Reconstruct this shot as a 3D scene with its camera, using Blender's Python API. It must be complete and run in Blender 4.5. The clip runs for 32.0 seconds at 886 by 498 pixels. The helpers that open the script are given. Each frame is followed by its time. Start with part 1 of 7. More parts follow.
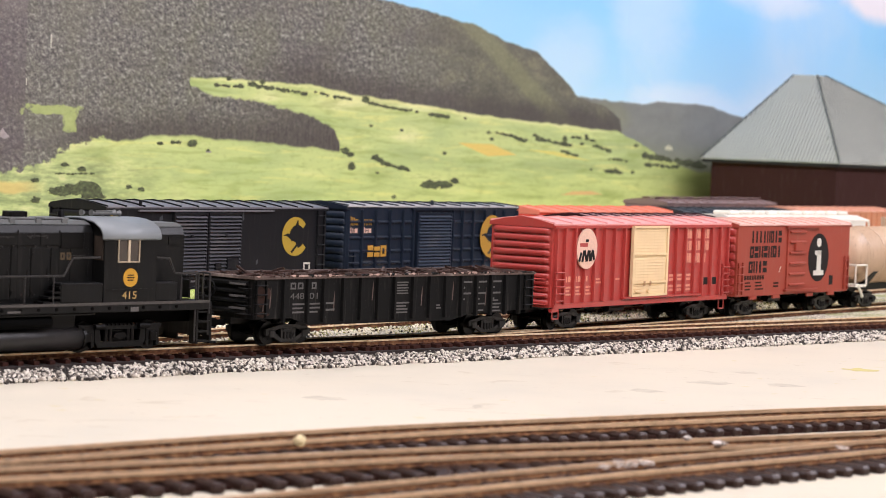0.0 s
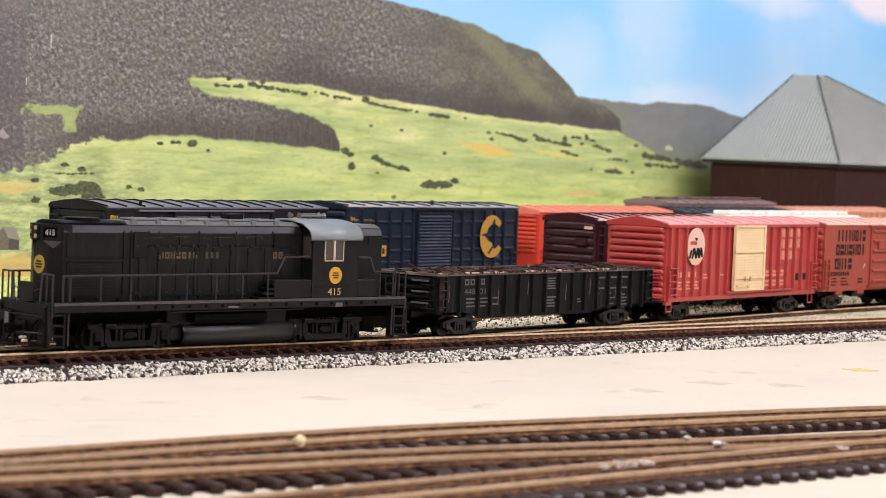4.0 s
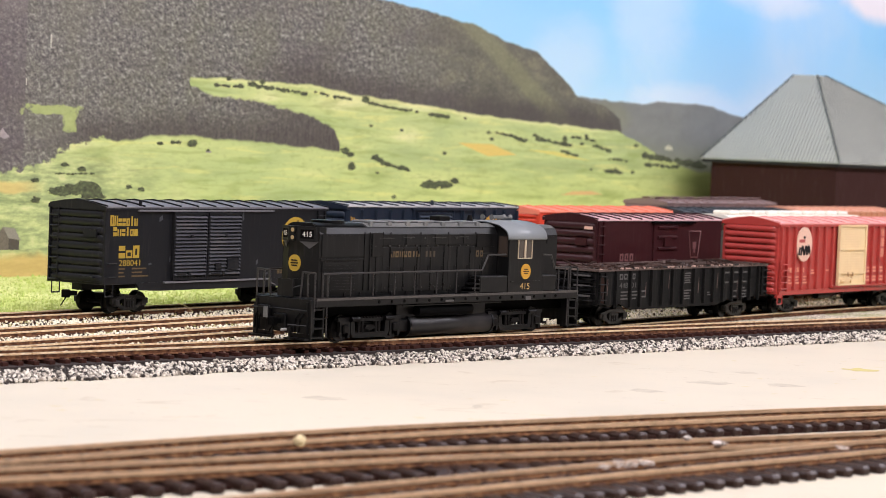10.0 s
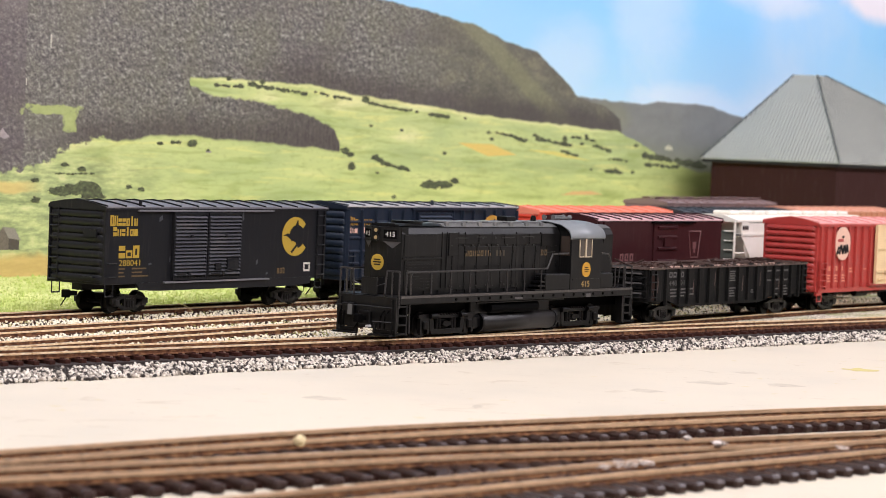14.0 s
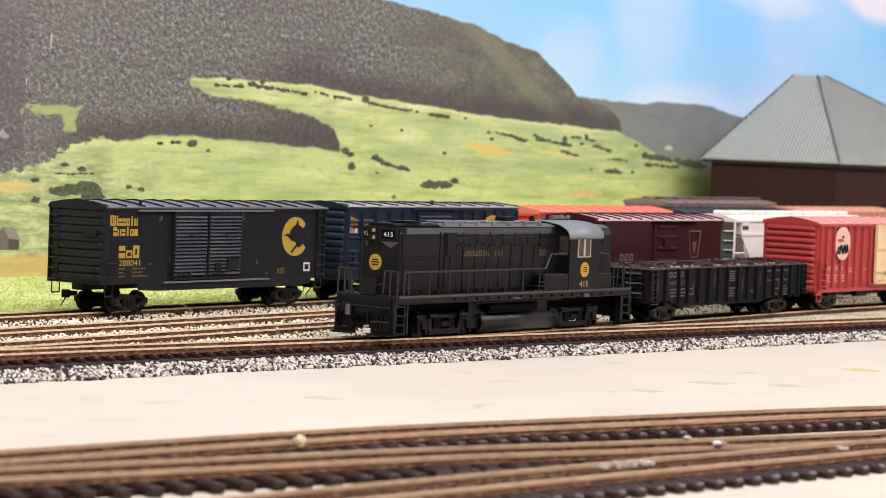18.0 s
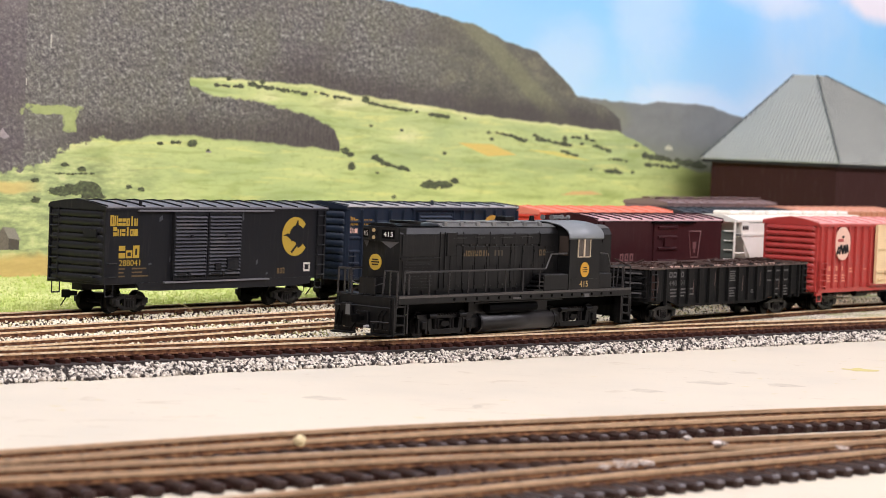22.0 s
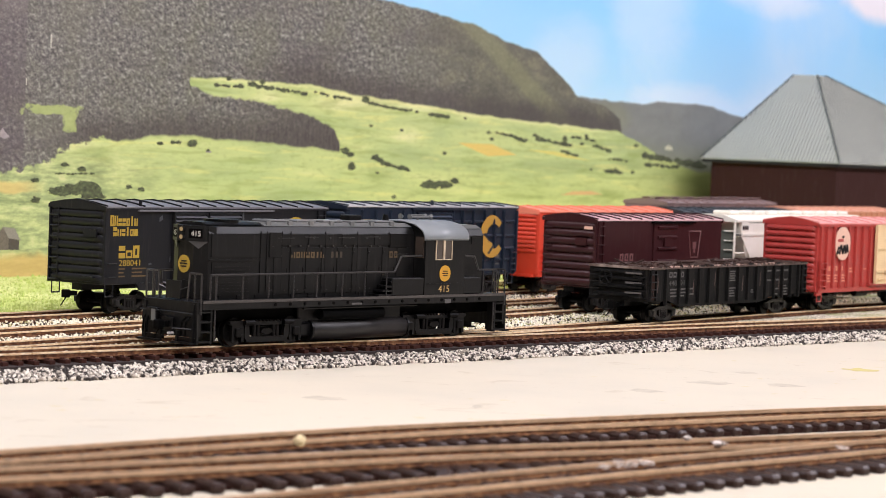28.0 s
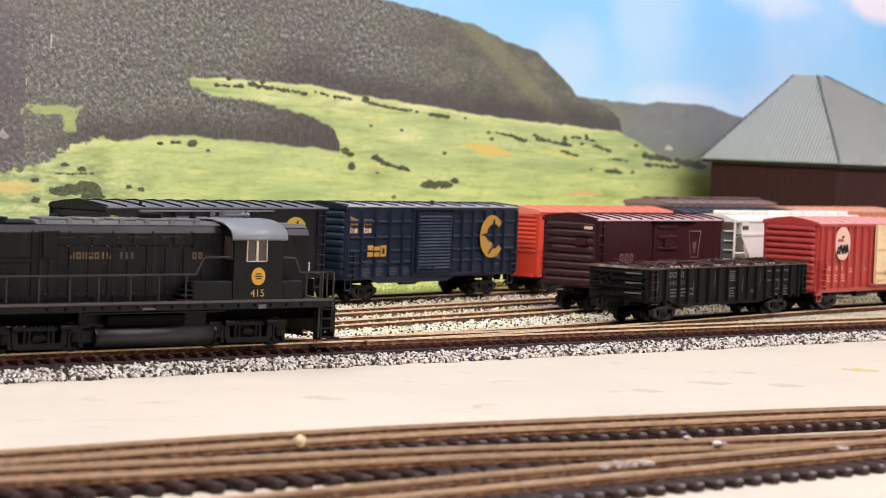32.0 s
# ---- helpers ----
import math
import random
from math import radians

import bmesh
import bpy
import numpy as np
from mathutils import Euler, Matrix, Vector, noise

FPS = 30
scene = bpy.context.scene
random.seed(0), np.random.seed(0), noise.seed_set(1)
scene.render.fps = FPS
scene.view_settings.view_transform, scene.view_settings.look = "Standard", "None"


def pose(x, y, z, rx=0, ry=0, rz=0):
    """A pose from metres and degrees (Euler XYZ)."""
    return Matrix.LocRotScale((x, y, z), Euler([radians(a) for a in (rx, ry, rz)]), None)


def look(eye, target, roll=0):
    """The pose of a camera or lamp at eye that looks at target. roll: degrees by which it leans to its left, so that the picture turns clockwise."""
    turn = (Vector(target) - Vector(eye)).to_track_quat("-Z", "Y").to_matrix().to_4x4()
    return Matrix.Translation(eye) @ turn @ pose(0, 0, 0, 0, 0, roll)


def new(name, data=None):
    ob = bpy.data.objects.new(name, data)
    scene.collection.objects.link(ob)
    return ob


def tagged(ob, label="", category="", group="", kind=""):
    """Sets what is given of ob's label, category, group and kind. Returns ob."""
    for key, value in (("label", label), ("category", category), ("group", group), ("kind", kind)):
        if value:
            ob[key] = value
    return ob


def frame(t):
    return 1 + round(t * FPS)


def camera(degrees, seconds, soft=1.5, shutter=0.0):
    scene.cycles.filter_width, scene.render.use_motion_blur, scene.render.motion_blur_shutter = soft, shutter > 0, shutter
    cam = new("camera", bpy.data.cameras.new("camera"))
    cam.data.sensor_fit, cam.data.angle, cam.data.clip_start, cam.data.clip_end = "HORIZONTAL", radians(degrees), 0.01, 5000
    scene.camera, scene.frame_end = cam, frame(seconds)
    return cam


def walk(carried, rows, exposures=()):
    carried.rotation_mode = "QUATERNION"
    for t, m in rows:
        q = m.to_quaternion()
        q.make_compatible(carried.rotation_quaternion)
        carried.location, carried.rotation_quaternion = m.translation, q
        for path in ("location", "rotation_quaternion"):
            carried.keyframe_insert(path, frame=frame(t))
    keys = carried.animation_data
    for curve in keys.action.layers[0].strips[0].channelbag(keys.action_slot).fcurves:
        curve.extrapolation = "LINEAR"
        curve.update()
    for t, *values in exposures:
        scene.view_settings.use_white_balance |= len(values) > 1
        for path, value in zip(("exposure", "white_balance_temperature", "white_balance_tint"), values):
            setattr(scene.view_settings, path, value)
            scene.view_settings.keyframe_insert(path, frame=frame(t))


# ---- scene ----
import itertools

cam = camera(21.55, 32.0, soft=0.6)
EYE_HEIGHT, TILT, LEAN = 0.08273, 2.3535, 2.308
aim = (0.0, math.cos(radians(TILT)), EYE_HEIGHT - math.sin(radians(TILT)))
stand = look((0, 0, EYE_HEIGHT), aim, LEAN)
walk(cam, [(0.0, stand), (32.0, stand)], [(0.0, 0.0, 6200, 10), (15.0, 0.0, 6200, 10), (16.6, 0.0, 5950, 10), (17.3, 0.0, 5950, 10), (17.8, 0.0, 6200, 10), (32.0, 0.0, 6200, 10)])
cam.data.dof.use_dof = True
cam.data.dof.focus_distance = 1.06
cam.data.dof.aperture_fstop = 32

# ---- light: a room with two ceiling luminaires, and a fill lamp added in front ----
world = bpy.data.worlds.new("world")
world.use_nodes = True
world.node_tree.nodes["Background"].inputs[0].default_value = (0.9, 0.95, 1.0, 1)
world.node_tree.nodes["Background"].inputs[1].default_value = 0.15
scene.world = world


def lamp(name, at, to, size, size_y, watts, tint):
    data = bpy.data.lights.new(name, "AREA")
    data.shape, data.size, data.size_y, data.energy, data.color = "RECTANGLE", size, size_y, watts, tint
    ob = new(name, data)
    ob.matrix_world = look(at, to)
    return ob


lamp("unseen_lamp", (-0.55, 0.75, 1.38), (-0.25, 1.15, 0), 1.5, 0.5, 32, (1.05, 0.97, 0.99))
lamp("unseen_lamp", (1.35, 1.5, 1.24), (0.5, 1.7, 0.05), 1.5, 0.5, 22.5, (1.05, 0.98, 1.04))
# Added fill with no known source: brightens the backdrop and the car sides.
lamp("unseen_lamp", (0.75, -0.2, 1.36), (0.25, 1.5, 0.05), 1.5, 0.6, 40, (1.06, 0.98, 1.02))

# ---- numbers, all in millimetres at model size ----
MM = 0.001
YARD = 56.3                      # heading of the yard tracks, degrees
ALONG = Vector((math.cos(radians(YARD)), math.sin(radians(YARD)), 0))
ACROSS = Vector((-math.sin(radians(YARD)), math.cos(radians(YARD)), 0))
FLOOR = -9.0                     # the painted board below the railheads


# ---- materials ----
def rgb(r, g, b):
    lin = lambda c: (c / 255 / 12.92) if c <= 10 else ((c / 255 + 0.055) / 1.055) ** 2.4
    return (lin(r), lin(g), lin(b), 1)


class Nodes:
    def __init__(self, name):
        self.m = bpy.data.materials.new(name)
        self.m.use_nodes = True
        self.t = self.m.node_tree
        self.bsdf = self.t.nodes["Principled BSDF"]
        self.coord = self.t.nodes.new("ShaderNodeTexCoord").outputs["Object"]

    def put(self, socket, value):
        if isinstance(value, bpy.types.NodeSocket):
            self.t.links.new(value, socket)
        elif value is not None:
            socket.default_value = value

    def math(self, op, a, b=0.0, c=None, clamp=False):
        n = self.t.nodes.new("ShaderNodeMath")
        n.operation, n.use_clamp = op, clamp
        self.put(n.inputs[0], a), self.put(n.inputs[1], b)
        if c is not None:
            self.put(n.inputs[2], c)
        return n.outputs[0]

    def noise(self, scale, detail=4.0, rough=0.55, vector=None, distort=0.0):
        n = self.t.nodes.new("ShaderNodeTexNoise")
        n.inputs["Scale"].default_value, n.inputs["Detail"].default_value = scale, detail
        n.inputs["Roughness"].default_value, n.inputs["Distortion"].default_value = rough, distort
        self.put(n.inputs["Vector"], vector or self.coord)
        return n.outputs["Fac"]

    def cells(self, scale, vector=None, out="Distance"):
        n = self.t.nodes.new("ShaderNodeTexVoronoi")
        n.inputs["Scale"].default_value = scale
        self.put(n.inputs["Vector"], vector or self.coord)
        return n.outputs[out]

    def stretch(self, x, y, z, vector=None):
        n = self.t.nodes.new("ShaderNodeMapping")
        n.inputs["Scale"].default_value = (x, y, z)
        self.put(n.inputs["Vector"], vector or self.coord)
        return n.outputs[0]

    def ramp(self, fac, stops, smooth=False):
        n = self.t.nodes.new("ShaderNodeValToRGB")
        n.color_ramp.interpolation = "EASE" if smooth else "LINEAR"
        el = n.color_ramp.elements
        for k, (at, col) in enumerate(stops):
            e = el[k] if k < 2 else el.new(at)
            e.position, e.color = at, col if len(col) == 4 else (*col, 1)
        self.put(n.inputs[0], fac)
        return n.outputs[0]

    def step(self, fac, lo, hi):
        n = self.t.nodes.new("ShaderNodeMapRange")
        n.interpolation_type = "SMOOTHSTEP"
        self.put(n.inputs[0], fac), self.put(n.inputs[1], lo), self.put(n.inputs[2], hi)
        return n.outputs[0]

    def mix(self, fac, a, b, blend="MIX"):
        n = self.t.nodes.new("ShaderNodeMix")
        n.data_type, n.blend_type = "RGBA", blend
        self.put(n.inputs[0], fac), self.put(n.inputs[6], a), self.put(n.inputs[7], b)
        return n.outputs[2]

    def bump(self, height, strength=0.3, distance=0.0003):
        n = self.t.nodes.new("ShaderNodeBump")
        n.inputs["Strength"].default_value, n.inputs["Distance"].default_value = strength, distance
        self.put(n.inputs["Height"], height)
        self.put(self.bsdf.inputs["Normal"], n.outputs[0])

    def done(self, colour, rough=0.6, metal=0.0, spec=0.5):
        self.put(self.bsdf.inputs["Base Color"], colour), self.put(self.bsdf.inputs["Roughness"], rough)
        self.bsdf.inputs["Metallic"].default_value = metal
        self.bsdf.inputs["Specular IOR Level"].default_value = spec
        return self.m


def paint(name, colour, dust=(0.32, 0.27, 0.22, 1), dusty=0.25, rough=0.5, streak=True, spec=0.5):
    """Model paint: a matt colour, faded in patches, with dust and short vertical streaks."""
    n = Nodes(name)
    patches = n.noise(60, 5, 0.6)
    grain = n.noise(900, 3, 0.6)
    runs = n.noise(1.0, 4, 0.65, n.stretch(520, 520, 45))
    c = n.mix(n.math("MULTIPLY", n.step(patches, 0.42, 0.75), 0.25), colour, [min(1, v * 1.35 + 0.002) for v in colour[:3]] + [1])
    c = n.mix(n.math("MULTIPLY", n.step(runs if streak else patches, 0.52, 0.8), dusty), c, dust)
    c = n.mix(n.math("MULTIPLY", n.step(grain, 0.6, 0.8), dusty * 0.6), c, dust)
    n.bump(grain, 0.15, 0.0001)
    return n.done(c, n.math("MULTIPLY_ADD", patches, 0.25, rough - 0.1), 0.0, spec)


def plain(name, colour, rough=0.5, metal=0.0, grain=0.25, scale=700, spec=0.5):
    n = Nodes(name)
    g = n.noise(scale, 4, 0.6)
    c = n.mix(n.math("MULTIPLY", n.step(g, 0.35, 0.7), grain), colour, [v * 0.55 for v in colour[:3]] + [1])
    n.bump(g, 0.15, 0.0001)
    return n.done(c, rough, metal, spec)


BLACK_CAR = paint("black_boxcar_paint", rgb(25, 26, 29), dusty=0.06, rough=0.42, spec=0.25)
# Grey base holds the overhead reflection on black paint, with dust over it.
BLACK_ROOF = paint("lit_dusty_black_roof", rgb(112, 111, 115), dusty=0.3, rough=0.32, streak=False, spec=0.7)
BLUE_CAR = paint("dark_blue_paint", rgb(27, 36, 50), dusty=0.08, rough=0.36, spec=0.42)
ORANGE_CAR = paint("orange_red_paint", rgb(216, 68, 42), dusty=0.06, rough=0.45)
MAROON_CAR = paint("maroon_paint", rgb(52, 21, 24), dusty=0.06, rough=0.4, spec=0.3)
RED_CAR = paint("red_boxcar_paint", rgb(168, 56, 50), dusty=0.10, rough=0.3, spec=0.65)
FADED_RED = paint("faded_orange_red_paint", rgb(154, 64, 48), dusty=0.20, rough=0.5)
WHITE_CAR = paint("pale_grey_paint", rgb(238, 232, 218), dusty=0.12, rough=0.5)
CREAM_TANK = paint("cream_tank_paint", rgb(196, 166, 138), dust=(0.14, 0.09, 0.06, 1), dusty=0.55, rough=0.4)
TAN_CAR = paint("tan_paint", rgb(204, 140, 104), dusty=0.12, rough=0.5)
GREY_ROOF = paint("grey_galvanised_roof", rgb(178, 176, 174), dusty=0.2, rough=0.32, streak=False, spec=0.6)
BROWN_ROOF = paint("brown_roof", rgb(138, 114, 110), dusty=0.25, rough=0.5, streak=False)
PALE_DOOR = paint("cream_door_paint", rgb(232, 204, 158), dust=(0.3, 0.2, 0.12, 1), dusty=0.15, rough=0.5)
LOCO_BLACK = paint("loco_black_paint", rgb(19, 19, 19), dust=(0.17, 0.16, 0.15, 1), dusty=0.1, rough=0.38, spec=0.2)
CAB_ROOF = paint("cab_roof_paint", rgb(128, 133, 136), dusty=0.2, rough=0.42, streak=False, spec=0.5)
LOCO_ROOF = paint("loco_roof_paint", rgb(98, 99, 98), dusty=0.25, rough=0.36, streak=False, spec=0.6)
LOCO_UNDER = paint("underframe_black", rgb(9, 9, 10), dust=(0.08, 0.07, 0.06, 1), dusty=0.08, rough=0.36, spec=0.2)
GONDOLA_BLACK = paint("gondola_black_paint", rgb(13, 13, 13), dust=(0.17, 0.15, 0.13, 1), dusty=0.2, rough=0.55, spec=0.14)
RUST = paint("rust_brown", rgb(54, 40, 35), dust=(0.03, 0.025, 0.025, 1), dusty=0.7, rough=0.8, spec=0.1)
RIM_DUST = paint("dusty_worn_rim", rgb(86, 70, 63), dust=(0.42, 0.34, 0.29, 1), dusty=0.8, rough=0.8, streak=False)
TRUCK_BLACK = paint("truck_black", rgb(9, 8, 8), dust=(0.10, 0.08, 0.07, 1), dusty=0.10, rough=0.4, spec=0.16)
# Lighter than the truck black: the side frames' highlight is in this grey.
TRUCK_GREY = paint("highlit_dusty_truck_grey", rgb(22, 21, 21), dust=(0.18, 0.16, 0.14, 1), dusty=0.2, rough=0.35, spec=0.35)
WHEEL_STEEL = plain("dark_wheel_steel", rgb(11, 10, 9), 0.35, 0.0, spec=0.2)
YELLOW = plain("yellow_lettering", rgb(178, 148, 48), 0.55, 0, 0.2, 1500)
ORANGE_YELLOW = plain("orange_yellow_lettering", rgb(188, 142, 54), 0.55, 0, 0.2, 1500)
GOLD_FAINT = plain("worn_gold_lettering", rgb(98, 79, 48), 0.6, 0, 0.6, 1200)
WHITE_LETTER = plain("white_lettering", rgb(225, 220, 208), 0.55, 0, 0.2, 1500)
GREY_LETTER = plain("worn_grey_lettering", rgb(88, 85, 83), 0.6, 0, 0.4, 1200)
PINK_LETTER = plain("pinkish_white_lettering", rgb(232, 190, 168), 0.6, 0, 0.3, 1200)
RED_LETTER = plain("faded_pink_lettering", rgb(224, 148, 124), 0.6, 0, 0.5, 1200)
DARK_LETTER = plain("black_lettering", rgb(34, 30, 30), 0.55, 0, 0.2, 1500, spec=0.15)
GLASS = Nodes("dark_window_glass").done(rgb(62, 54, 48), 0.12, 0.0, 0.6)
CREAM_TRIM = plain("cream_window_frame", rgb(190, 172, 146), 0.5)
LOAD_BROWN = paint("scrap_load_brown", rgb(66, 48, 42), dust=(0.35, 0.27, 0.22, 1), dusty=0.5, rough=0.9, spec=0.1)
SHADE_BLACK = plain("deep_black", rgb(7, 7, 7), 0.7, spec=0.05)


def rail_material():
    n = Nodes("weathered_rail")
    g = n.noise(350, 5, 0.6)
    c = n.ramp(g, [(0.3, rgb(72, 42, 28)), (0.5, rgb(132, 92, 60)), (0.7, rgb(182, 140, 98))])
    n.bump(g, 0.2, 0.0001)
    return n.done(c, 0.5, 0.25)


def rail_top_material():
    n = Nodes("worn_lit_rail_head")
    g = n.noise(500, 4, 0.6)
    # Bright ramp: rubbed metal, and the light on the head's side.
    c = n.ramp(g, [(0.3, rgb(196, 156, 112)), (0.5, rgb(236, 208, 168)), (0.7, rgb(252, 234, 204))])
    return n.done(c, 0.4, 0.2)


def tie_material():
    n = Nodes("dark_brown_sleeper")
    g = n.noise(1.0, 5, 0.6, n.stretch(250, 1400, 900))
    info = n.t.nodes.new("ShaderNodeObjectInfo").outputs["Random"]
    c = n.mix(g, rgb(28, 16, 14), rgb(86, 52, 43))
    c = n.mix(n.math("MULTIPLY", info, 0.35), c, rgb(56, 38, 34))
    n.bump(g, 0.4, 0.0003)
    return n.done(c, 0.8, 0.0, 0.1)


def board_material():
    n = Nodes("cream_painted_board")
    big, mid, fine = n.noise(7, 4, 0.6), n.noise(45, 5, 0.6, None, 0.6), n.noise(800, 3, 0.6)
    c = n.mix(n.step(big, 0.35, 0.7), rgb(217, 207, 187), rgb(207, 199, 181))
    c = n.mix(n.math("MULTIPLY", n.step(n.noise(1.0, 5, 0.62, n.stretch(30, 46, 30), 0.8), 0.61, 0.69), 0.4), c, rgb(184, 170, 144))
    c = n.mix(n.math("MULTIPLY", n.step(mid, 0.6, 0.75), 0.3), c, rgb(198, 186, 168))
    c = n.mix(n.math("MULTIPLY", n.step(n.noise(260, 3, 0.6), 0.68, 0.74), 0.35), c, rgb(150, 132, 104))
    c = n.mix(n.math("MULTIPLY", n.step(n.noise(90, 2, 0.5), 0.70, 0.76), 0.5), c, rgb(206, 190, 120))
    n.bump(fine, 0.1, 0.0002)
    return n.done(c, 0.6)


def ballast_material():
    n = Nodes("grey_white_ballast_bed")
    stone = n.cells(620, None, "Color")
    edge = n.cells(620)
    c = n.ramp(stone, [(0.15, rgb(118, 108, 92)), (0.4, rgb(230, 220, 196)), (0.8, rgb(248, 242, 226))])
    c = n.mix(n.math("MULTIPLY", n.step(edge, 0.45, 0.85), 0.6), c, rgb(96, 86, 70))
    weeds = n.noise(28, 5, 0.7)
    east = n.t.nodes.new("ShaderNodeSeparateXYZ")
    n.put(east.inputs[0], n.coord)
    c = n.mix(n.math("MULTIPLY", n.step(weeds, 0.5, 0.66), 0.35), c, rgb(166, 166, 104))
    c = n.mix(n.math("MULTIPLY", n.step(weeds, 0.38, 0.58), n.math("MULTIPLY", n.step(east.outputs[0], 0.12, 0.28), 0.75)), c, rgb(158, 162, 92))
    specks = n.noise(330, 3, 0.7)
    c = n.mix(n.math("MULTIPLY", n.step(specks, 0.58, 0.68), 0.7), c, rgb(62, 54, 42))
    n.bump(n.math("MULTIPLY", edge, -1), 0.7, 0.0006)
    return n.done(c, 0.85)


def yard_stone_material():
    n = Nodes("mixed_yard_stone")
    island = n.t.nodes.new("ShaderNodeNewGeometry").outputs["Random Per Island"]
    patch = n.noise(16, 4, 0.65)
    c = n.ramp(n.math("SUBTRACT", island, n.math("MULTIPLY", n.step(patch, 0.42, 0.62), 0.22)), [(0.0, rgb(40, 30, 22)), (0.12, rgb(92, 76, 52)), (0.18, rgb(160, 156, 96)), (0.26, rgb(222, 208, 168)), (0.4, rgb(246, 238, 216))])
    return n.done(c, 0.9)


def pebble_material():
    n = Nodes("mixed_grey_stone")
    island = n.t.nodes.new("ShaderNodeNewGeometry").outputs["Random Per Island"]
    g = n.noise(1500, 3)
    c = n.ramp(island, [(0.0, rgb(16, 13, 12)), (0.3, rgb(48, 40, 35)), (0.42, rgb(158, 147, 133)), (0.62, rgb(226, 217, 202)), (1.0, rgb(246, 239, 226))])
    c = n.mix(n.math("MULTIPLY", g, 0.28), c, rgb(120, 112, 106))
    return n.done(c, 0.85)


def grass_material():
    n = Nodes("bright_green_ground_foam")
    a, b, d = n.noise(30, 4), n.noise(420, 5, 0.7), n.noise(1300, 2)
    c = n.mix(n.step(a, 0.35, 0.65), rgb(206, 220, 122), rgb(228, 234, 156))
    c = n.mix(n.math("MULTIPLY", n.step(b, 0.54, 0.66), 0.45), c, rgb(110, 128, 62))
    c = n.mix(n.math("MULTIPLY", n.step(d, 0.55, 0.7), 0.5), c, rgb(226, 226, 164))
    n.bump(b, 0.8, 0.0015)
    return n.done(c, 0.9)


def yard_rail_material():
    n = Nodes("shaded_weathered_rail")
    g = n.noise(350, 5, 0.6)
    # Darker copy of the rail ramp; the shade on the yard webs is in it.
    c = n.ramp(g, [(0.3, rgb(44, 28, 21)), (0.5, rgb(104, 70, 50)), (0.75, rgb(160, 122, 86))])
    n.bump(g, 0.2, 0.0001)
    return n.done(c, 0.6, 0.0, 0.1)


FORE_TIE = plain("black_plastic_sleeper", rgb(54, 36, 30), 0.42, 0, 0.6, 400, spec=0.3)
# Brown dirt, kept dark to carry the shade between the sleepers too.
FORE_BED = plain("track_dirt_and_shade", rgb(46, 29, 24), 0.9, 0, 0.5, 500, spec=0.1)
# Slat highlights put into a lighter dusty grey; the door-side scuffs share it.
GLINT_SCUFF_GREY = paint("dust_and_highlight_grey", rgb(70, 71, 76), dusty=0.3, rough=0.4, streak=False, spec=0.5)
FORE_LIT_HEAD = plain("dull_lit_rail_head", rgb(222, 186, 146), 0.45, 0.1, 0.5, 200)
YARD_RAIL = yard_rail_material()
RAIL, RAIL_LIT_HEAD, TIE, BOARD = rail_material(), rail_top_material(), tie_material(), board_material()
BALLAST, PEBBLE, GRASS, YARD_STONE = ballast_material(), pebble_material(), grass_material(), yard_stone_material()


# ---- mesh helpers; every length in millimetres ----
def mesh():
    return bmesh.new()


def box(bm, x0, x1, y0, y1, z0, z1, bevel=0.0):
    m = Matrix.Translation(((x0 + x1) / 2, (y0 + y1) / 2, (z0 + z1) / 2)) @ Matrix.Diagonal((x1 - x0, y1 - y0, z1 - z0, 1))
    made = bmesh.ops.create_cube(bm, size=1, matrix=m)
    if bevel:
        edges = list({e for v in made["verts"] for e in v.link_edges})
        bmesh.ops.bevel(bm, geom=edges, offset=bevel, segments=1, affect="EDGES")
    return bm


def rod(bm, a, b, r, n=6, r2=None):
    a, b = Vector(a), Vector(b)
    turn = (b - a).to_track_quat("Z", "Y").to_matrix().to_4x4()
    bmesh.ops.create_cone(bm, cap_ends=True, segments=n, radius1=r, radius2=r if r2 is None else r2, depth=(b - a).length,
                          matrix=Matrix.Translation((a + b) / 2) @ turn)
    return bm


def wire(bm, points, r, n=5):
    for a, b in zip(points, points[1:]):
        rod(bm, a, b, r, n)
    return bm


def prism(bm, outline, axis, lo, hi):
    """A closed outline swept along an axis; outline pairs are (y, z), (x, z) or (x, y)."""
    at = {"x": lambda p, k: (k, p[0], p[1]), "y": lambda p, k: (p[0], k, p[1]), "z": lambda p, k: (p[0], p[1], k)}[axis]
    a = [bm.verts.new(at(p, lo)) for p in outline]
    b = [bm.verts.new(at(p, hi)) for p in outline]
    n = len(outline)
    bm.faces.new(a), bm.faces.new(b[::-1])
    for i in range(n):
        bm.faces.new((a[i], b[i], b[(i + 1) % n], a[(i + 1) % n]))
    return bm


def oval(cx, cz, rx, rz, n=28, start=0.0, end=360.0):
    return [(cx + rx * math.cos(radians(start + (end - start) * i / n)), cz + rz * math.sin(radians(start + (end - start) * i / n)))
            for i in range(n + (1 if end - start < 360 else 0))]


def part(name, bm, material, parent, label="", at=None, smooth=False):
    bmesh.ops.recalc_face_normals(bm, faces=bm.faces)
    bm.transform(Matrix.Scale(MM, 4))
    me = bpy.data.meshes.new(name)
    bm.to_mesh(me)
    bm.free()
    me.materials.append(material)
    if smooth:
        for p in me.polygons:
            p.use_smooth = True
    return place(name, me, parent, label, at)


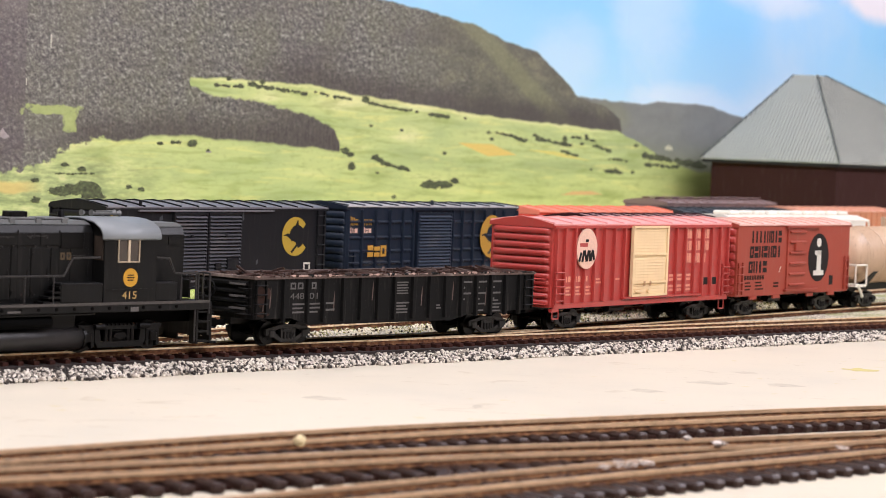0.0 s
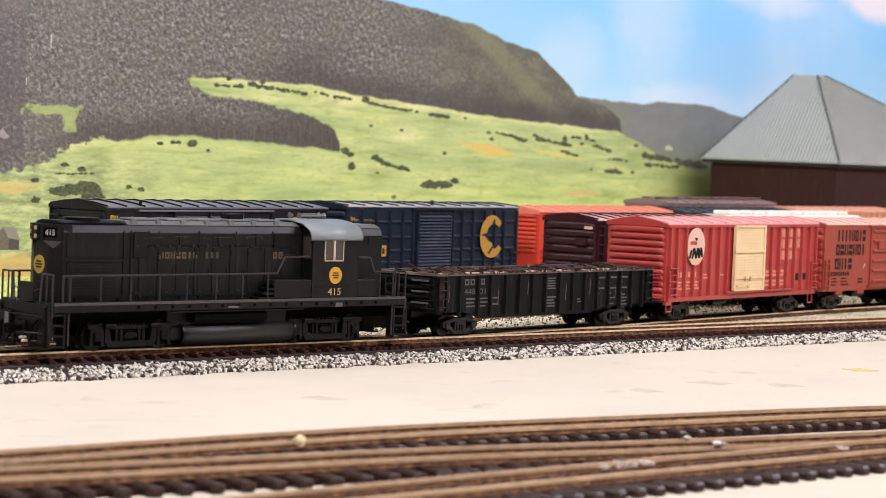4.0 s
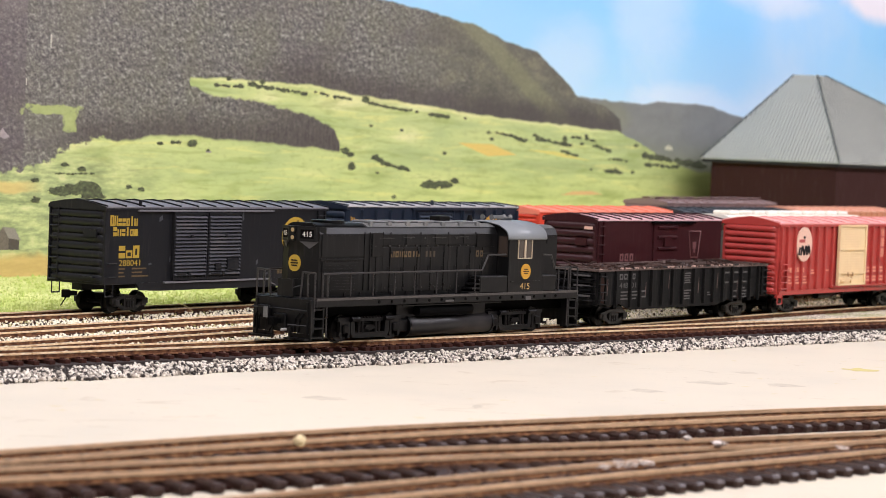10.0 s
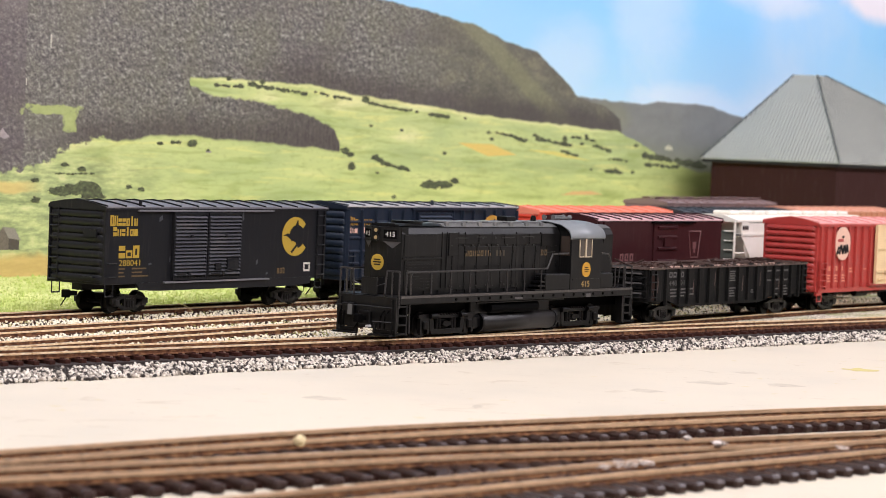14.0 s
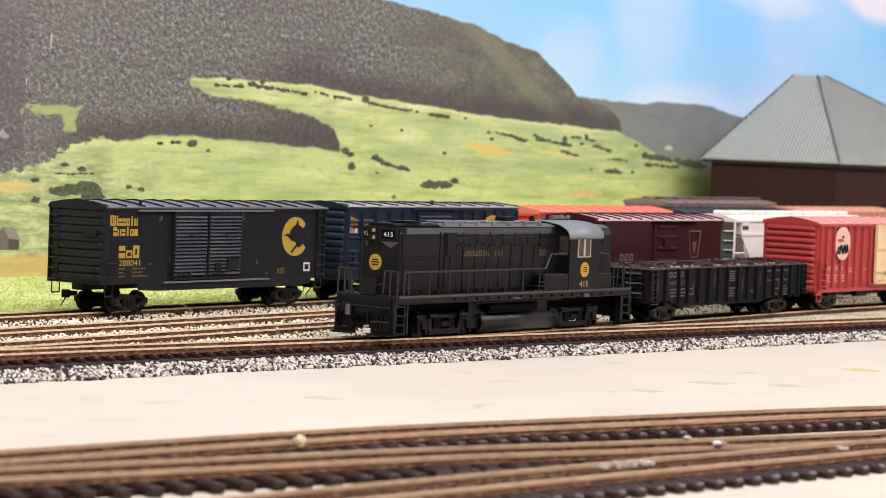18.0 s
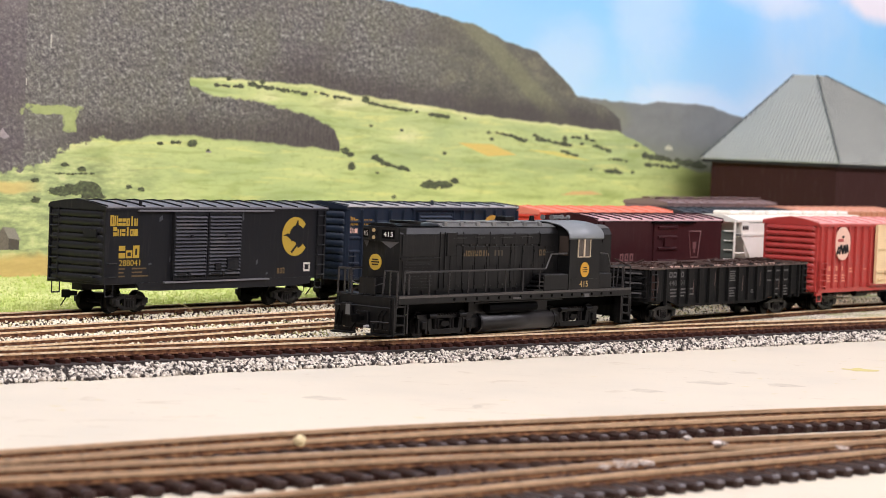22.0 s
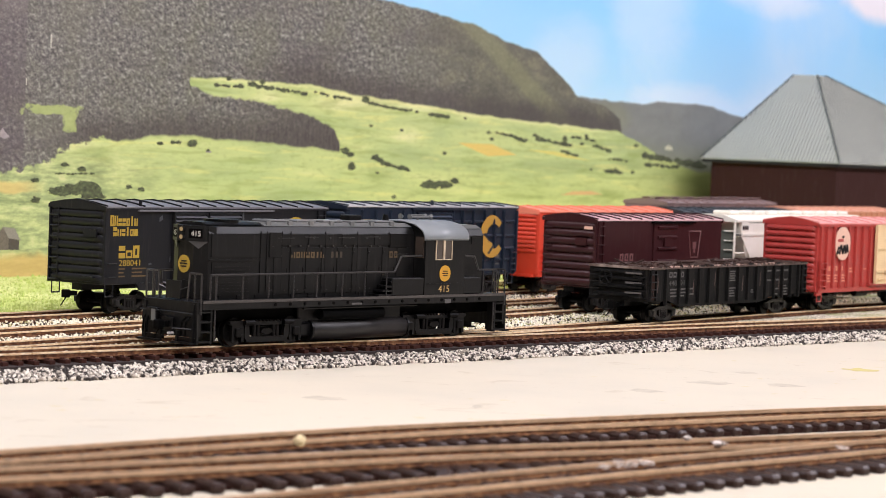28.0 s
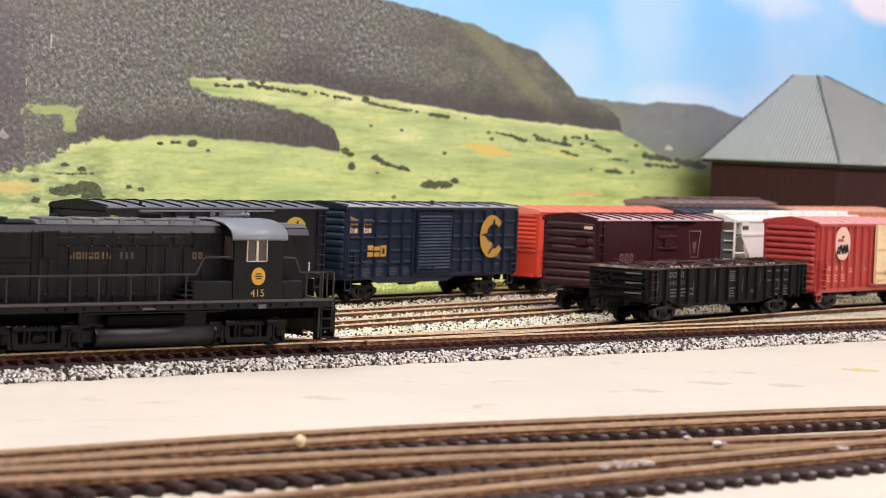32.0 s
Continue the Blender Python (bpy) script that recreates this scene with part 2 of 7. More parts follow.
def place(name, me, parent, label="", at=None):
    ob = new(name, me)
    ob.parent = parent
    if at is not None:
        ob.matrix_basis = at
    if label:
        tagged(ob, label)
    if name in ("data_lines", "company_word", "initials_block", "car_number", "number_bars", "end_letters", "door_stencil", "bolt_row"):
        tagged(ob, kind="stuff")
    return ob


def thing(name, label, category, group="", at=None):
    ob = new(name)
    ob.empty_display_size = 0.02
    tagged(ob, label, category, group)
    if at is not None:
        ob.matrix_basis = at
    return ob


def solo(name, bm, material, label="", category="", group="", kind="", at=None, smooth=False):
    ob = part(name, bm, material, None, "", at, smooth)
    return tagged(ob, label, category, group, kind)


def mm(x, y, z=0.0, rx=0, ry=0, rz=0):
    return pose(x * MM, y * MM, z * MM, rx, ry, rz)


def letters(text, height, width, x, z, y):
    """Text as thin raised letters on a wall that faces -y: x, z its lower left corner, width the length it is fitted to."""
    data = bpy.data.curves.new("text", "FONT")
    data.body, data.size = text, 1.0
    ob = bpy.data.objects.new("text", data)
    scene.collection.objects.link(ob)
    me = bpy.data.meshes.new_from_object(ob.evaluated_get(bpy.context.evaluated_depsgraph_get()))
    bpy.data.objects.remove(ob)
    bm = mesh()
    bm.from_mesh(me)
    bpy.data.meshes.remove(me)
    xs, ys = [v.co.x for v in bm.verts], [v.co.y for v in bm.verts]
    sx, sy = width / (max(xs) - min(xs)), height / (max(ys) - min(ys))
    x0, y0 = min(xs), min(ys)
    for v in bm.verts:
        v.co = (x + (v.co.x - x0) * sx, y, z + (v.co.y - y0) * sy)
    return bm


def bars(bm, count, x, z, width, height, y, gap=0.28, hollow=True, rise=(), forms=""):
    """A row of letter-sized plain bars on a wall that faces -y. Forms, one a letter: o a block with a slot, d two uprights, t two bars one over the other, i one upright, s solid."""
    step = width / count
    for i in range(count):
        form = forms[i % len(forms)] if forms else ("o" if hollow else "s")
        w = step * (1 - gap) * (0.45 if form == "i" else 1.0)
        a = x + i * step + (step * (1 - gap) - w) / 2
        tall = height * (rise[i] if rise else 1.0)
        t = min(w * 0.36, tall * 0.25)
        bits = {"o": ((0, 0, t, tall), (w - t, 0, w, tall), (t, tall - t, w - t, tall), (t, 0, w - t, t)),
                "d": ((0, 0, t, tall), (w - t, 0, w, tall)), "t": ((0, 0, w, tall * 0.42), (0, tall * 0.58, w, tall)),
                "i": ((0, 0, w, tall),), "s": ((0, 0, w, tall),)}[form]
        for x0, z0, x1, z1 in bits:
            box(bm, a + x0, a + x1, y - 0.08, y, z + z0, z + z1)
    return bm


def text_lines(bm, x, z, widths, y, pitch=1.3, height=0.7):
    for i, w in enumerate(widths):
        box(bm, x, x + w, y - 0.06, y, z - i * pitch, z - i * pitch + height)
    return bm


# ---- the way of the train: a curve through the yard throat ----
CURVE = (10.63998, 1.239668, 0.1516929, -0.01365316, -0.01618196, 0.003144603)


def curve_y(x):
    return 100 * sum(c * (x / 100) ** k for k, c in enumerate(CURVE))


WAY_X = np.linspace(-330, 420, 3001)
WAY_Y = np.array([curve_y(x) for x in WAY_X])
WAY_S = np.concatenate([[0], np.cumsum(np.hypot(np.diff(WAY_X), np.diff(WAY_Y)))])
WAY_S -= np.interp(0, WAY_X, WAY_S)


def on_way(s):
    x = float(np.interp(s, WAY_S, WAY_X))
    return Vector((x, curve_y(x), 0))


def ride(front, length, inset):
    """The pose of a vehicle whose front end stands at arc length front and whose trucks sit inset from both ends."""
    a, b = on_way(front + inset), on_way(front + length - inset)
    mid = (a + b) / 2
    return mm(mid.x, mid.y, 0, 0, 0, math.degrees(math.atan2(b.y - a.y, b.x - a.x)))


def yard_point(along, across):
    return ALONG * along + ACROSS * across


# ---- tracks ----
def rail_mesh(points, side, gauge=16.5, top=0.0):
    """One rail swept along a line of points: foot, web and head."""
    profile = [(-1.15, -2.55), (1.15, -2.55), (1.1, -2.2), (0.3, -1.9), (0.3, -0.85), (0.62, -0.6), (0.62, 0), (-0.62, 0), (-0.62, -0.6), (-0.3, -0.85), (-0.3, -1.9), (-1.1, -2.2)]
    bm = mesh()
    rings = []
    for i, p in enumerate(points):
        d = (points[min(i + 1, len(points) - 1)] - points[max(i - 1, 0)]).normalized()
        n = Vector((-d.y, d.x, 0))
        rings.append([bm.verts.new(p + n * (side * (gauge / 2 + 0.62) + u) + Vector((0, 0, top + z))) for u, z in profile])
    m = len(profile)
    for a, b in zip(rings, rings[1:]):
        for k in range(m):
            bm.faces.new((a[k], a[(k + 1) % m], b[(k + 1) % m], b[k]))
    return bm


def tie_mesh(name, material, half=1.3, bevel=0.25, length=29.0, reach=0.0):
    bm = mesh()
    box(bm, -half, half, -length / 2 - reach, length / 2, -5.3 if half > 1.5 else -4.6, -2.62 + (0.3 if half > 1.5 else 0), bevel)
    for s in (-1, 1):
        for k in (-1, 1):
            box(bm, -0.8, 0.8, s * 8.9 + k * 1.55 - 0.35, s * 8.9 + k * 1.55 + 0.35, -2.62, -2.1)
    bm.transform(Matrix.Scale(MM, 4))
    me = bpy.data.meshes.new(name)
    bm.to_mesh(me)
    bm.free()
    me.materials.append(material)
    return me


TIE_MESH = tie_mesh("sleeper", TIE)
FORE_MESH = tie_mesh("sleeper", FORE_TIE, 2.05, 0.8, 33.0)
TURNOUT_MESH = tie_mesh("sleeper", FORE_TIE, 2.2, 0.8, 32.0, 5.0)


def track(points, label, top=0.0, pitch=7.2, jitter=0.6, steel=None, ties=None):
    """A track along points (millimetres): two rails, worn heads with lit sides painted in, and sleepers."""
    ob = thing("railway_track", label, "railway track", "model railway tracks")
    for side in (-1, 1):
        r = part("rail", rail_mesh(points, side, top=top), steel or YARD_RAIL, ob)
        bm = mesh()
        ring = []
        for i, p in enumerate(points):
            d = (points[min(i + 1, len(points) - 1)] - points[max(i - 1, 0)]).normalized()
            n = Vector((-d.y, d.x, 0))
            c = p + n * (side * 8.87) + Vector((0, 0, top + 0.05))
            ring.append([bm.verts.new(c + n * 0.68), bm.verts.new(c - n * 0.68), bm.verts.new(c - n * 0.68 - Vector((0, 0, 1.2 if steel else 0.66))), bm.verts.new(c + n * 0.68 - Vector((0, 0, 1.2 if steel else 0.66)))])
        for a, b in zip(ring, ring[1:]):
            for k in range(4):
                bm.faces.new((a[k], a[(k + 1) % 4], b[(k + 1) % 4], b[k]))
        # The head piece reaches down the rail to paint its lit upper side.
        part("rail_head", bm, FORE_LIT_HEAD if steel else RAIL_LIT_HEAD, r, "rubbed rail head, its side coloured bright as if lit")
    if steel:
        bm = mesh()
        ring = []
        for i, p in enumerate(points):
            d = (points[min(i + 1, len(points) - 1)] - points[max(i - 1, 0)]).normalized()
            n = Vector((-d.y, d.x, 0))
            ring.append([bm.verts.new(p + n * s + Vector((0, 0, top + z))) for s, z in ((15.5, -5.3), (15.0, -3.7), (-15.0, -3.7), (-15.5, -5.3))])
        for a, b in zip(ring, ring[1:]):
            for k in range(4):
                bm.faces.new((a[k], a[(k + 1) % 4], b[(k + 1) % 4], b[k]))
        part("sleeper_web", bm, FORE_BED, ob, "dark brown web with the shade between the sleepers painted in")
    travel, due = 0.0, 0.0
    for a, b in zip(points, points[1:]):
        step = (b - a).length
        while due < travel + step:
            c = a.lerp(b, (due - travel) / step)
            turn = math.degrees(math.atan2(b.y - a.y, b.x - a.x)) + random.uniform(-1.2, 1.2)
            place("sleeper", ties or TIE_MESH, ob, "", mm(c.x, c.y, top, 0, 0, turn))
            due += pitch + random.uniform(-jitter, jitter) * 0.5
        travel += step
    return ob


def straight(x, y, heading, lo, hi, step=40):
    d = Vector((math.cos(radians(heading)), math.sin(radians(heading)), 0))
    n = max(2, int((hi - lo) / step))
    return [Vector((x, y, 0)) + d * (lo + (hi - lo) * i / n) for i in range(n + 1)]


# ---- the room round the layout ----
def room():
    wallp = plain("dim_room_wall", rgb(150, 142, 134), 0.8, 0, 0.08, 40)
    for name, dims in (("wall_south", (-2300, 2700, -1500, -1400, -1000, 1400)), ("wall_west", (-2300, -2200, -1400, 3600, -1000, 1400)),
                       ("wall_east", (2700, 2800, -1400, 3600, -1000, 1400)), ("wall_north", (-2200, 2700, 3600, 3700, -1000, 1400))):
        solo(name, box(mesh(), *dims), wallp, "plain grey room wall", "wall", "", "structure")
    solo("ceiling", box(mesh(), -2300, 2800, -1500, 3700, 1400, 1500), wallp, "plain grey ceiling", "ceiling", "", "structure")
    solo("floor", box(mesh(), -2300, 2800, -1500, 3700, -1100, -1000), plain("room_floor", rgb(120, 105, 90), 0.7), "brown room floor", "floor", "", "structure")


room()

# the board: one sheet, with the ballasted yard and the grass laid on it
BOARD_SHEET = solo("ground", box(mesh(), -1500, 2400, 330, 3000, FLOOR - 12, FLOOR), BOARD, "cream-painted layout board with scuffs and yellow specks", "ground", "", "structure")


def scuff(x, y, long, deep, material, label):
    """A flat rubbed mark in the board's paint."""
    outline = [(x + long * math.cos(a) * (0.8 + 0.5 * noise.noise((a * 1.3, x, 0))), y + 4.2 * deep * math.sin(a) * (0.8 + 0.6 * noise.noise((a * 1.7, y, 3)))) for a in [k / 22 * math.tau for k in range(22)]]
    part("paint_scuff", prism(mesh(), outline, "z", FLOOR - 0.1, FLOOR + 0.03), material, BOARD_SHEET, label)


SCUFF_GREY, SCUFF_YELLOW = plain("rubbed_grey_paint", rgb(208, 198, 179), 0.7, 0, 0.4, 120), plain("yellow_paint_speck", rgb(214, 200, 128), 0.7, 0, 0.4, 120)
scuff(-41.2, 853.6, 9, 2.2, SCUFF_GREY, "grey rubbed mark in the paint")
scuff(83.9, 929.6, 9, 2.0, SCUFF_GREY, "grey rubbed mark in the paint")
scuff(115.6, 974.7, 11, 2.4, SCUFF_GREY, "grey rubbed mark in the paint")
scuff(145.7, 977.3, 9, 1.8, SCUFF_GREY, "grey rubbed mark in the paint")
scuff(193.8, 1067.3, 10, 2.2, SCUFF_YELLOW, "yellow paint speck")
scuff(136.3, 1028.9, 7, 1.4, SCUFF_GREY, "grey rubbed mark in the paint")
scuff(14.9, 845.7, 2.4, 1.4, SCUFF_GREY, "small grey rub")


def strip(near, far, z, thick, wobble=0.0, n=60):
    """A flat layer between two lines of points, with an uneven near edge."""
    bm = mesh()
    rows = []
    for i in range(n + 1):
        t = i / n
        a = near[0].lerp(near[1], t) + ACROSS * wobble * (noise.noise((t * 40, 3.1, 0)) + 0.5 * noise.noise((t * 110, 7.7, 0)))
        b = far[0].lerp(far[1], t)
        rows.append([bm.verts.new((p.x, p.y, zz)) for p, zz in ((a, z - thick), (a, z), (b, z), (b, z - thick))])
    for r, s in zip(rows, rows[1:]):
        for k in range(3):
            bm.faces.new((r[k], r[k + 1], s[k + 1], s[k]))
    bm.faces.new(rows[0]), bm.faces.new(rows[-1])
    return bm


MAIN = 45.0
M_ALONG, M_ACROSS = Vector((math.cos(radians(MAIN)), math.sin(radians(MAIN)), 0)), Vector((-math.sin(radians(MAIN)), math.cos(radians(MAIN)), 0))


def main_point(along, across):
    return M_ALONG * along + M_ACROSS * across


# ballast under all yard tracks, and the grass behind them
bed = strip((main_point(380, 742), main_point(1500, 742)), (yard_point(560, 738), yard_point(2300, 738)), -2.5, 6.5)
solo("ballast_bed", bed, BALLAST, "pale stone ballast filling the yard tracks", "ballast", "", "structure")
back_bed = strip((yard_point(600, 738.4), yard_point(2500, 738.4)), (yard_point(600, 790), yard_point(2500, 790)), -3.4, 5.6)
solo("back_ballast", back_bed, BALLAST, "pale stone ballast under the back yard track", "ballast", "", "structure")
# Dark colour on this edge stands for the shade under the sleeper ends.
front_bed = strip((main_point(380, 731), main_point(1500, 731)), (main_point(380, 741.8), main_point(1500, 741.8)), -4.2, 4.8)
solo("front_ballast", front_bed, plain("sleeper_end_shade", rgb(48, 38, 34), 0.9), "ballast edge coloured dark for the shade under the sleeper ends", "ballast", "", "structure")
# Added dark sheet, so the gaps between the stones look shaded.
shoulder_shade_sheet = strip((main_point(380, 722), main_point(1500, 722)), (main_point(380, 730.8), main_point(1500, 730.8)), FLOOR + 0.5, 0.49, 2.2)
solo("shoulder_shade_sheet", shoulder_shade_sheet, plain("stone_gap_shade", rgb(44, 37, 33), 0.9, 0, 0.5, 300), "dark sheet standing for the shade between the loose stones", "ballast", "", "structure")
lawn = strip((yard_point(600, 781), yard_point(2600, 781)), (yard_point(600, 1010), yard_point(2600, 1010)), -2.2, 6.8, 3.0)
solo("grass_strip", lawn, GRASS, "bright green ground-foam grass behind the yard", "grass", "", "structure")


def pebble_shapes():
    shapes = []
    for k in range(5):
        bm = mesh()
        bmesh.ops.create_icosphere(bm, subdivisions=1, radius=1.0)
        for v in bm.verts:
            v.co *= 1 + 0.35 * noise.noise(v.co * 1.7 + Vector((k * 9, 0, 0)))
            v.co.z *= 0.75
        shapes.append(([tuple(v.co) for v in bm.verts], [tuple(v.index for v in f.verts) for f in bm.faces]))
        bm.free()
    return shapes


PEBBLES = pebble_shapes()


def scatter(name, spots, label, category, material=PEBBLE):
    verts, faces = [], []
    for k, (p, r) in enumerate(spots):
        vs, fs = PEBBLES[k % 5]
        turn = Euler((random.random() * 6, random.random() * 6, random.random() * 6)).to_matrix() * r
        base = len(verts)
        verts += [tuple((p + turn @ Vector(v)) * MM) for v in vs]
        faces += [tuple(i + base for i in f) for f in fs]
    me = bpy.data.meshes.new(name)
    me.from_pydata(verts, [], faces)
    me.materials.append(material)
    return tagged(new(name, me), label, category, "", "stuff")


def shoulder_stones():
    spots = []
    for _ in range(12500):
        along = random.uniform(430, 1180)
        t = random.random() ** 0.85
        edge = 718.2 - 5 * noise.noise((along / 22, 0.3, 0)) - 3 * noise.noise((along / 6, 5.3, 0))
        across = 730.5 + (edge - 730.5) * t
        z = -5.6 + (FLOOR + 0.3 + 5.6) * t + random.uniform(-0.2, 0.7)
        spots.append((main_point(along, across) + Vector((0, 0, z)), random.uniform(0.5, 1.05)))
    scatter("ballast_stones", spots, "loose grey, black and white ballast stones along the track edge", "ballast stones")


shoulder_stones()


def yard_gravel():
    spots = []
    for low, high, count in ((713, 754, 5600), (664, 696, 4800), (606, 650, 4800), (694, 713, 1800), (648, 664, 1500)):
        for _ in range(count):
            spot = yard_point(random.uniform(640, 1450), random.uniform(low, high)) + Vector((0, 0, -2.3 + random.uniform(-0.25, 0.25)))
            if spot.dot(M_ACROSS) > 757:
                spots.append((spot, random.uniform(0.35, 0.85)))
    scatter("yard_gravel", spots, "pale loose gravel between the yard tracks", "gravel", YARD_STONE)


yard_gravel()


def yard_weeds():
    """Low yellow-green weeds between and beside the yard tracks."""
    random.seed(8)
    verts, faces = [], []
    for _ in range(5200):
        along, across = random.uniform(840, 1420), random.choice((random.uniform(606, 652), random.uniform(662, 698)))
        if noise.noise((along / 26, across / 14, 2.2)) < 0.02:
            continue
        p = yard_point(along, across) + Vector((0, 0, -2.55))
        h, lean, ang = random.uniform(0.6, 1.7), random.uniform(-0.8, 0.8), random.random() * math.tau
        side = Vector((math.cos(ang), math.sin(ang), 0)) * 0.28
        k = len(verts)
        verts += [tuple((p + side) * MM), tuple((p - side) * MM), tuple((p + Vector((lean * math.sin(ang), lean, h))) * MM)]
        faces.append((k, k + 1, k + 2))
    me = bpy.data.meshes.new("yard_weeds")
    me.from_pydata(verts, [], faces)
    me.materials.append(plain("weed_green", rgb(150, 158, 74), 0.9, 0, 0.6, 300))
    tagged(new("yard_weeds", me), "low yellow-green weeds between the yard tracks", "weeds", "", "stuff")


yard_weeds()


def grass_tufts():
    """Foam clumps and fine blades along the grass edge."""
    random.seed(3)
    green = plain("foam_clump_green", rgb(196, 212, 112), 0.9, 0, 0.6, 900)
    pale = plain("dry_blade_green", rgb(206, 216, 130), 0.9, 0, 0.4, 900)
    spots = []
    for _ in range(6400):
        a = random.uniform(770, 1560)
        w = random.random()
        spots.append((yard_point(a, 779 + 215 * w * w) + Vector((0, 0, -2.2 + random.uniform(-0.2, 0.4))), random.uniform(0.3, 1.1)))
    scatter("grass_clumps", spots, "bright green foam clumps in the grass strip", "grass", green)
    verts, faces = [], []
    for _ in range(10500):
        p = yard_point(random.uniform(770, 1560), 780 + 200 * random.random() ** 2) + Vector((0, 0, -2.3))
        h, lean, ang = random.uniform(1.2, 3.6), random.uniform(-0.9, 0.9), random.random() * math.tau
        side = Vector((math.cos(ang), math.sin(ang), 0)) * 0.22
        k = len(verts)
        verts += [tuple((p + side) * MM), tuple((p - side) * MM), tuple((p + Vector((lean * math.sin(ang), lean, h))) * MM)]
        faces.append((k, k + 1, k + 2))
    me = bpy.data.meshes.new("grass_blades")
    me.from_pydata(verts, [], faces)
    me.materials.append(pale)
    tagged(new("grass_blades", me), "fine pale green static-grass blades", "grass", "", "stuff")


grass_tufts()
STRAW = plain("pale_straw", rgb(206, 190, 130), 0.8)
for ax, ay, bx, by, z in ((-130, 1152, -121, 1138, 1.6), (-80, 1238, -84, 1224, 1.4)):
    solo("straw_blade", wire(mesh(), [(ax, ay, z + 1.6), ((ax + bx) / 2, (ay + by) / 2, z + 0.9), (bx, by, z - 1.4)], 0.2, 4), STRAW, "dry pale straw blade lying across the track", "debris", "straws")

# yard tracks, the straight line and the curve the train takes
track(straight(*yard_point(0, 764).xy, YARD, 560, 2300), "brown model track carrying parked boxcars")
track(straight(*yard_point(0, 703).xy, YARD, 600, 2100), "empty brown model track in pale ballast")
track(straight(*yard_point(0, 656).xy, YARD, 610, 2100), "brown model track carrying a maroon boxcar and a hopper")
track(straight(*yard_point(0, 811).xy, YARD, 1250, 2400), "brown model track at the back of the yard")
track([main_point(a, 748.5) for a in range(430, 1400, 30)], "straight brown model track along the ballast edge")
track([on_way(s) for s in range(-60, 620, 20)], "curved brown model track leading off a turnout")

# ---- the foreground turnout, laid straight on the board ----
FORE = FLOOR + 5.3
CLOSER = 0.992                  # the foreground tracks lie a little nearer than first laid out


def bend(points, n=16):
    """A smooth line through a few points."""
    out = []
    for i in range(len(points) - 1):
        p = [Vector((*points[max(0, min(len(points) - 1, i + k))], 0)) * CLOSER for k in (-1, 0, 1, 2)]
        for j in range(n // (len(points) - 1) + 1):
            t = j / (n // (len(points) - 1) + 1)
            out.append(0.5 * (2 * p[1] + (p[2] - p[0]) * t + (2 * p[0] - 5 * p[1] + 4 * p[2] - p[3]) * t * t + (3 * p[1] - p[0] - 3 * p[2] + p[3]) * t ** 3))
    return out + [Vector((*points[-1], 0)) * CLOSER]


track(bend([(-210, 548), (-122, 629), (-66, 681), (-3, 735), (77, 792), (158, 848), (300, 932), (420, 1000)]), "brown rusted track laid bare on the board", FORE, 8.2, 0.4, RAIL, FORE_MESH)
track(bend([(-210, 541), (-113, 599), (-57, 637), (3, 678), (60, 711), (112, 743), (170, 782), (300, 880)]), "rusted curved leg of a track turnout on the board", FORE, 9.2, 0.4, RAIL, TURNOUT_MESH)
track(bend([(-170, 445), (-60, 553), (2, 613), (60, 667), (108, 710), (150, 748), (300, 873)]), "rusted straight leg of a track turnout on the board", FORE - 0.12, 8.2, 0.4, RAIL, TURNOUT_MESH)



def turnout_base():
    """The moulded base that joins both legs of the turnout, with long sleepers across it."""
    a_leg = bend([(3, 680), (60, 711), (112, 743), (170, 782), (300, 880)], 24)
    b_leg = bend([(2, 613), (60, 667), (108, 710), (150, 748), (300, 873)], 24)
    ob = thing("turnout_base", "dark brown plastic turnout base with long sleepers", "railway track", "model railway tracks")
    bm = mesh()
    rows = [[bm.verts.new((p.x, p.y, FORE + z)) for p, z in ((a, -5.3), (a, -3.45), (b, -3.45), (b, -5.3))] for a, b in zip(a_leg, b_leg)]
    for r, q in zip(rows, rows[1:]):
        for k in range(4):
            bm.faces.new((r[k], r[(k + 1) % 4], q[(k + 1) % 4], q[k]))
    part("base_web", bm, FORE_BED, ob)
    for k in range(26):
        t = k / 26 * (len(a_leg) - 1)
        i, u = int(t), t - int(t)
        a, b = a_leg[i].lerp(a_leg[min(i + 1, len(a_leg) - 1)], u), b_leg[i].lerp(b_leg[min(i + 1, len(b_leg) - 1)], u)
        m = (a + b) / 2
        gap = (a - b).length
        if gap > 4:
            bm = box(mesh(), -2.05, 2.05, -gap / 2 - 16, gap / 2, -5.3, -2.35, 0.8)
            part("long_sleeper", bm, FORE_TIE, ob, "", mm(m.x, m.y, FORE, 0, 0, math.degrees(math.atan2(a.y - b.y, a.x - b.x)) - 90))
    return ob


turnout_base()


def crumb(x, y, z, r, flat, material, label):
    bm = mesh()
    bmesh.ops.create_icosphere(bm, subdivisions=3, radius=r)
    for v in bm.verts:
        v.co *= 1 + 0.3 * noise.noise(v.co * 1.1 + Vector((x, y, 0)))
        v.co.z *= flat
    return solo("plaster_crumb", bm, material, label, "debris", "crumbs on the rails", at=mm(x * CLOSER, y * CLOSER, z), smooth=True)


PLASTER = plain("yellowish_plaster", rgb(226, 206, 160), 0.8)
FLUFF = plain("dusty_white_fluff", rgb(226, 214, 204), 0.9, 0, 0.3, 900)
crumb(-40, 684, FORE + 0.7, 1.9, 0.9, PLASTER, "round yellowish plaster crumb beside a rail")
crumb(79, 728, FORE + 0.9, 1.1, 0.7, FLUFF, "small white plaster crumb on a rail")
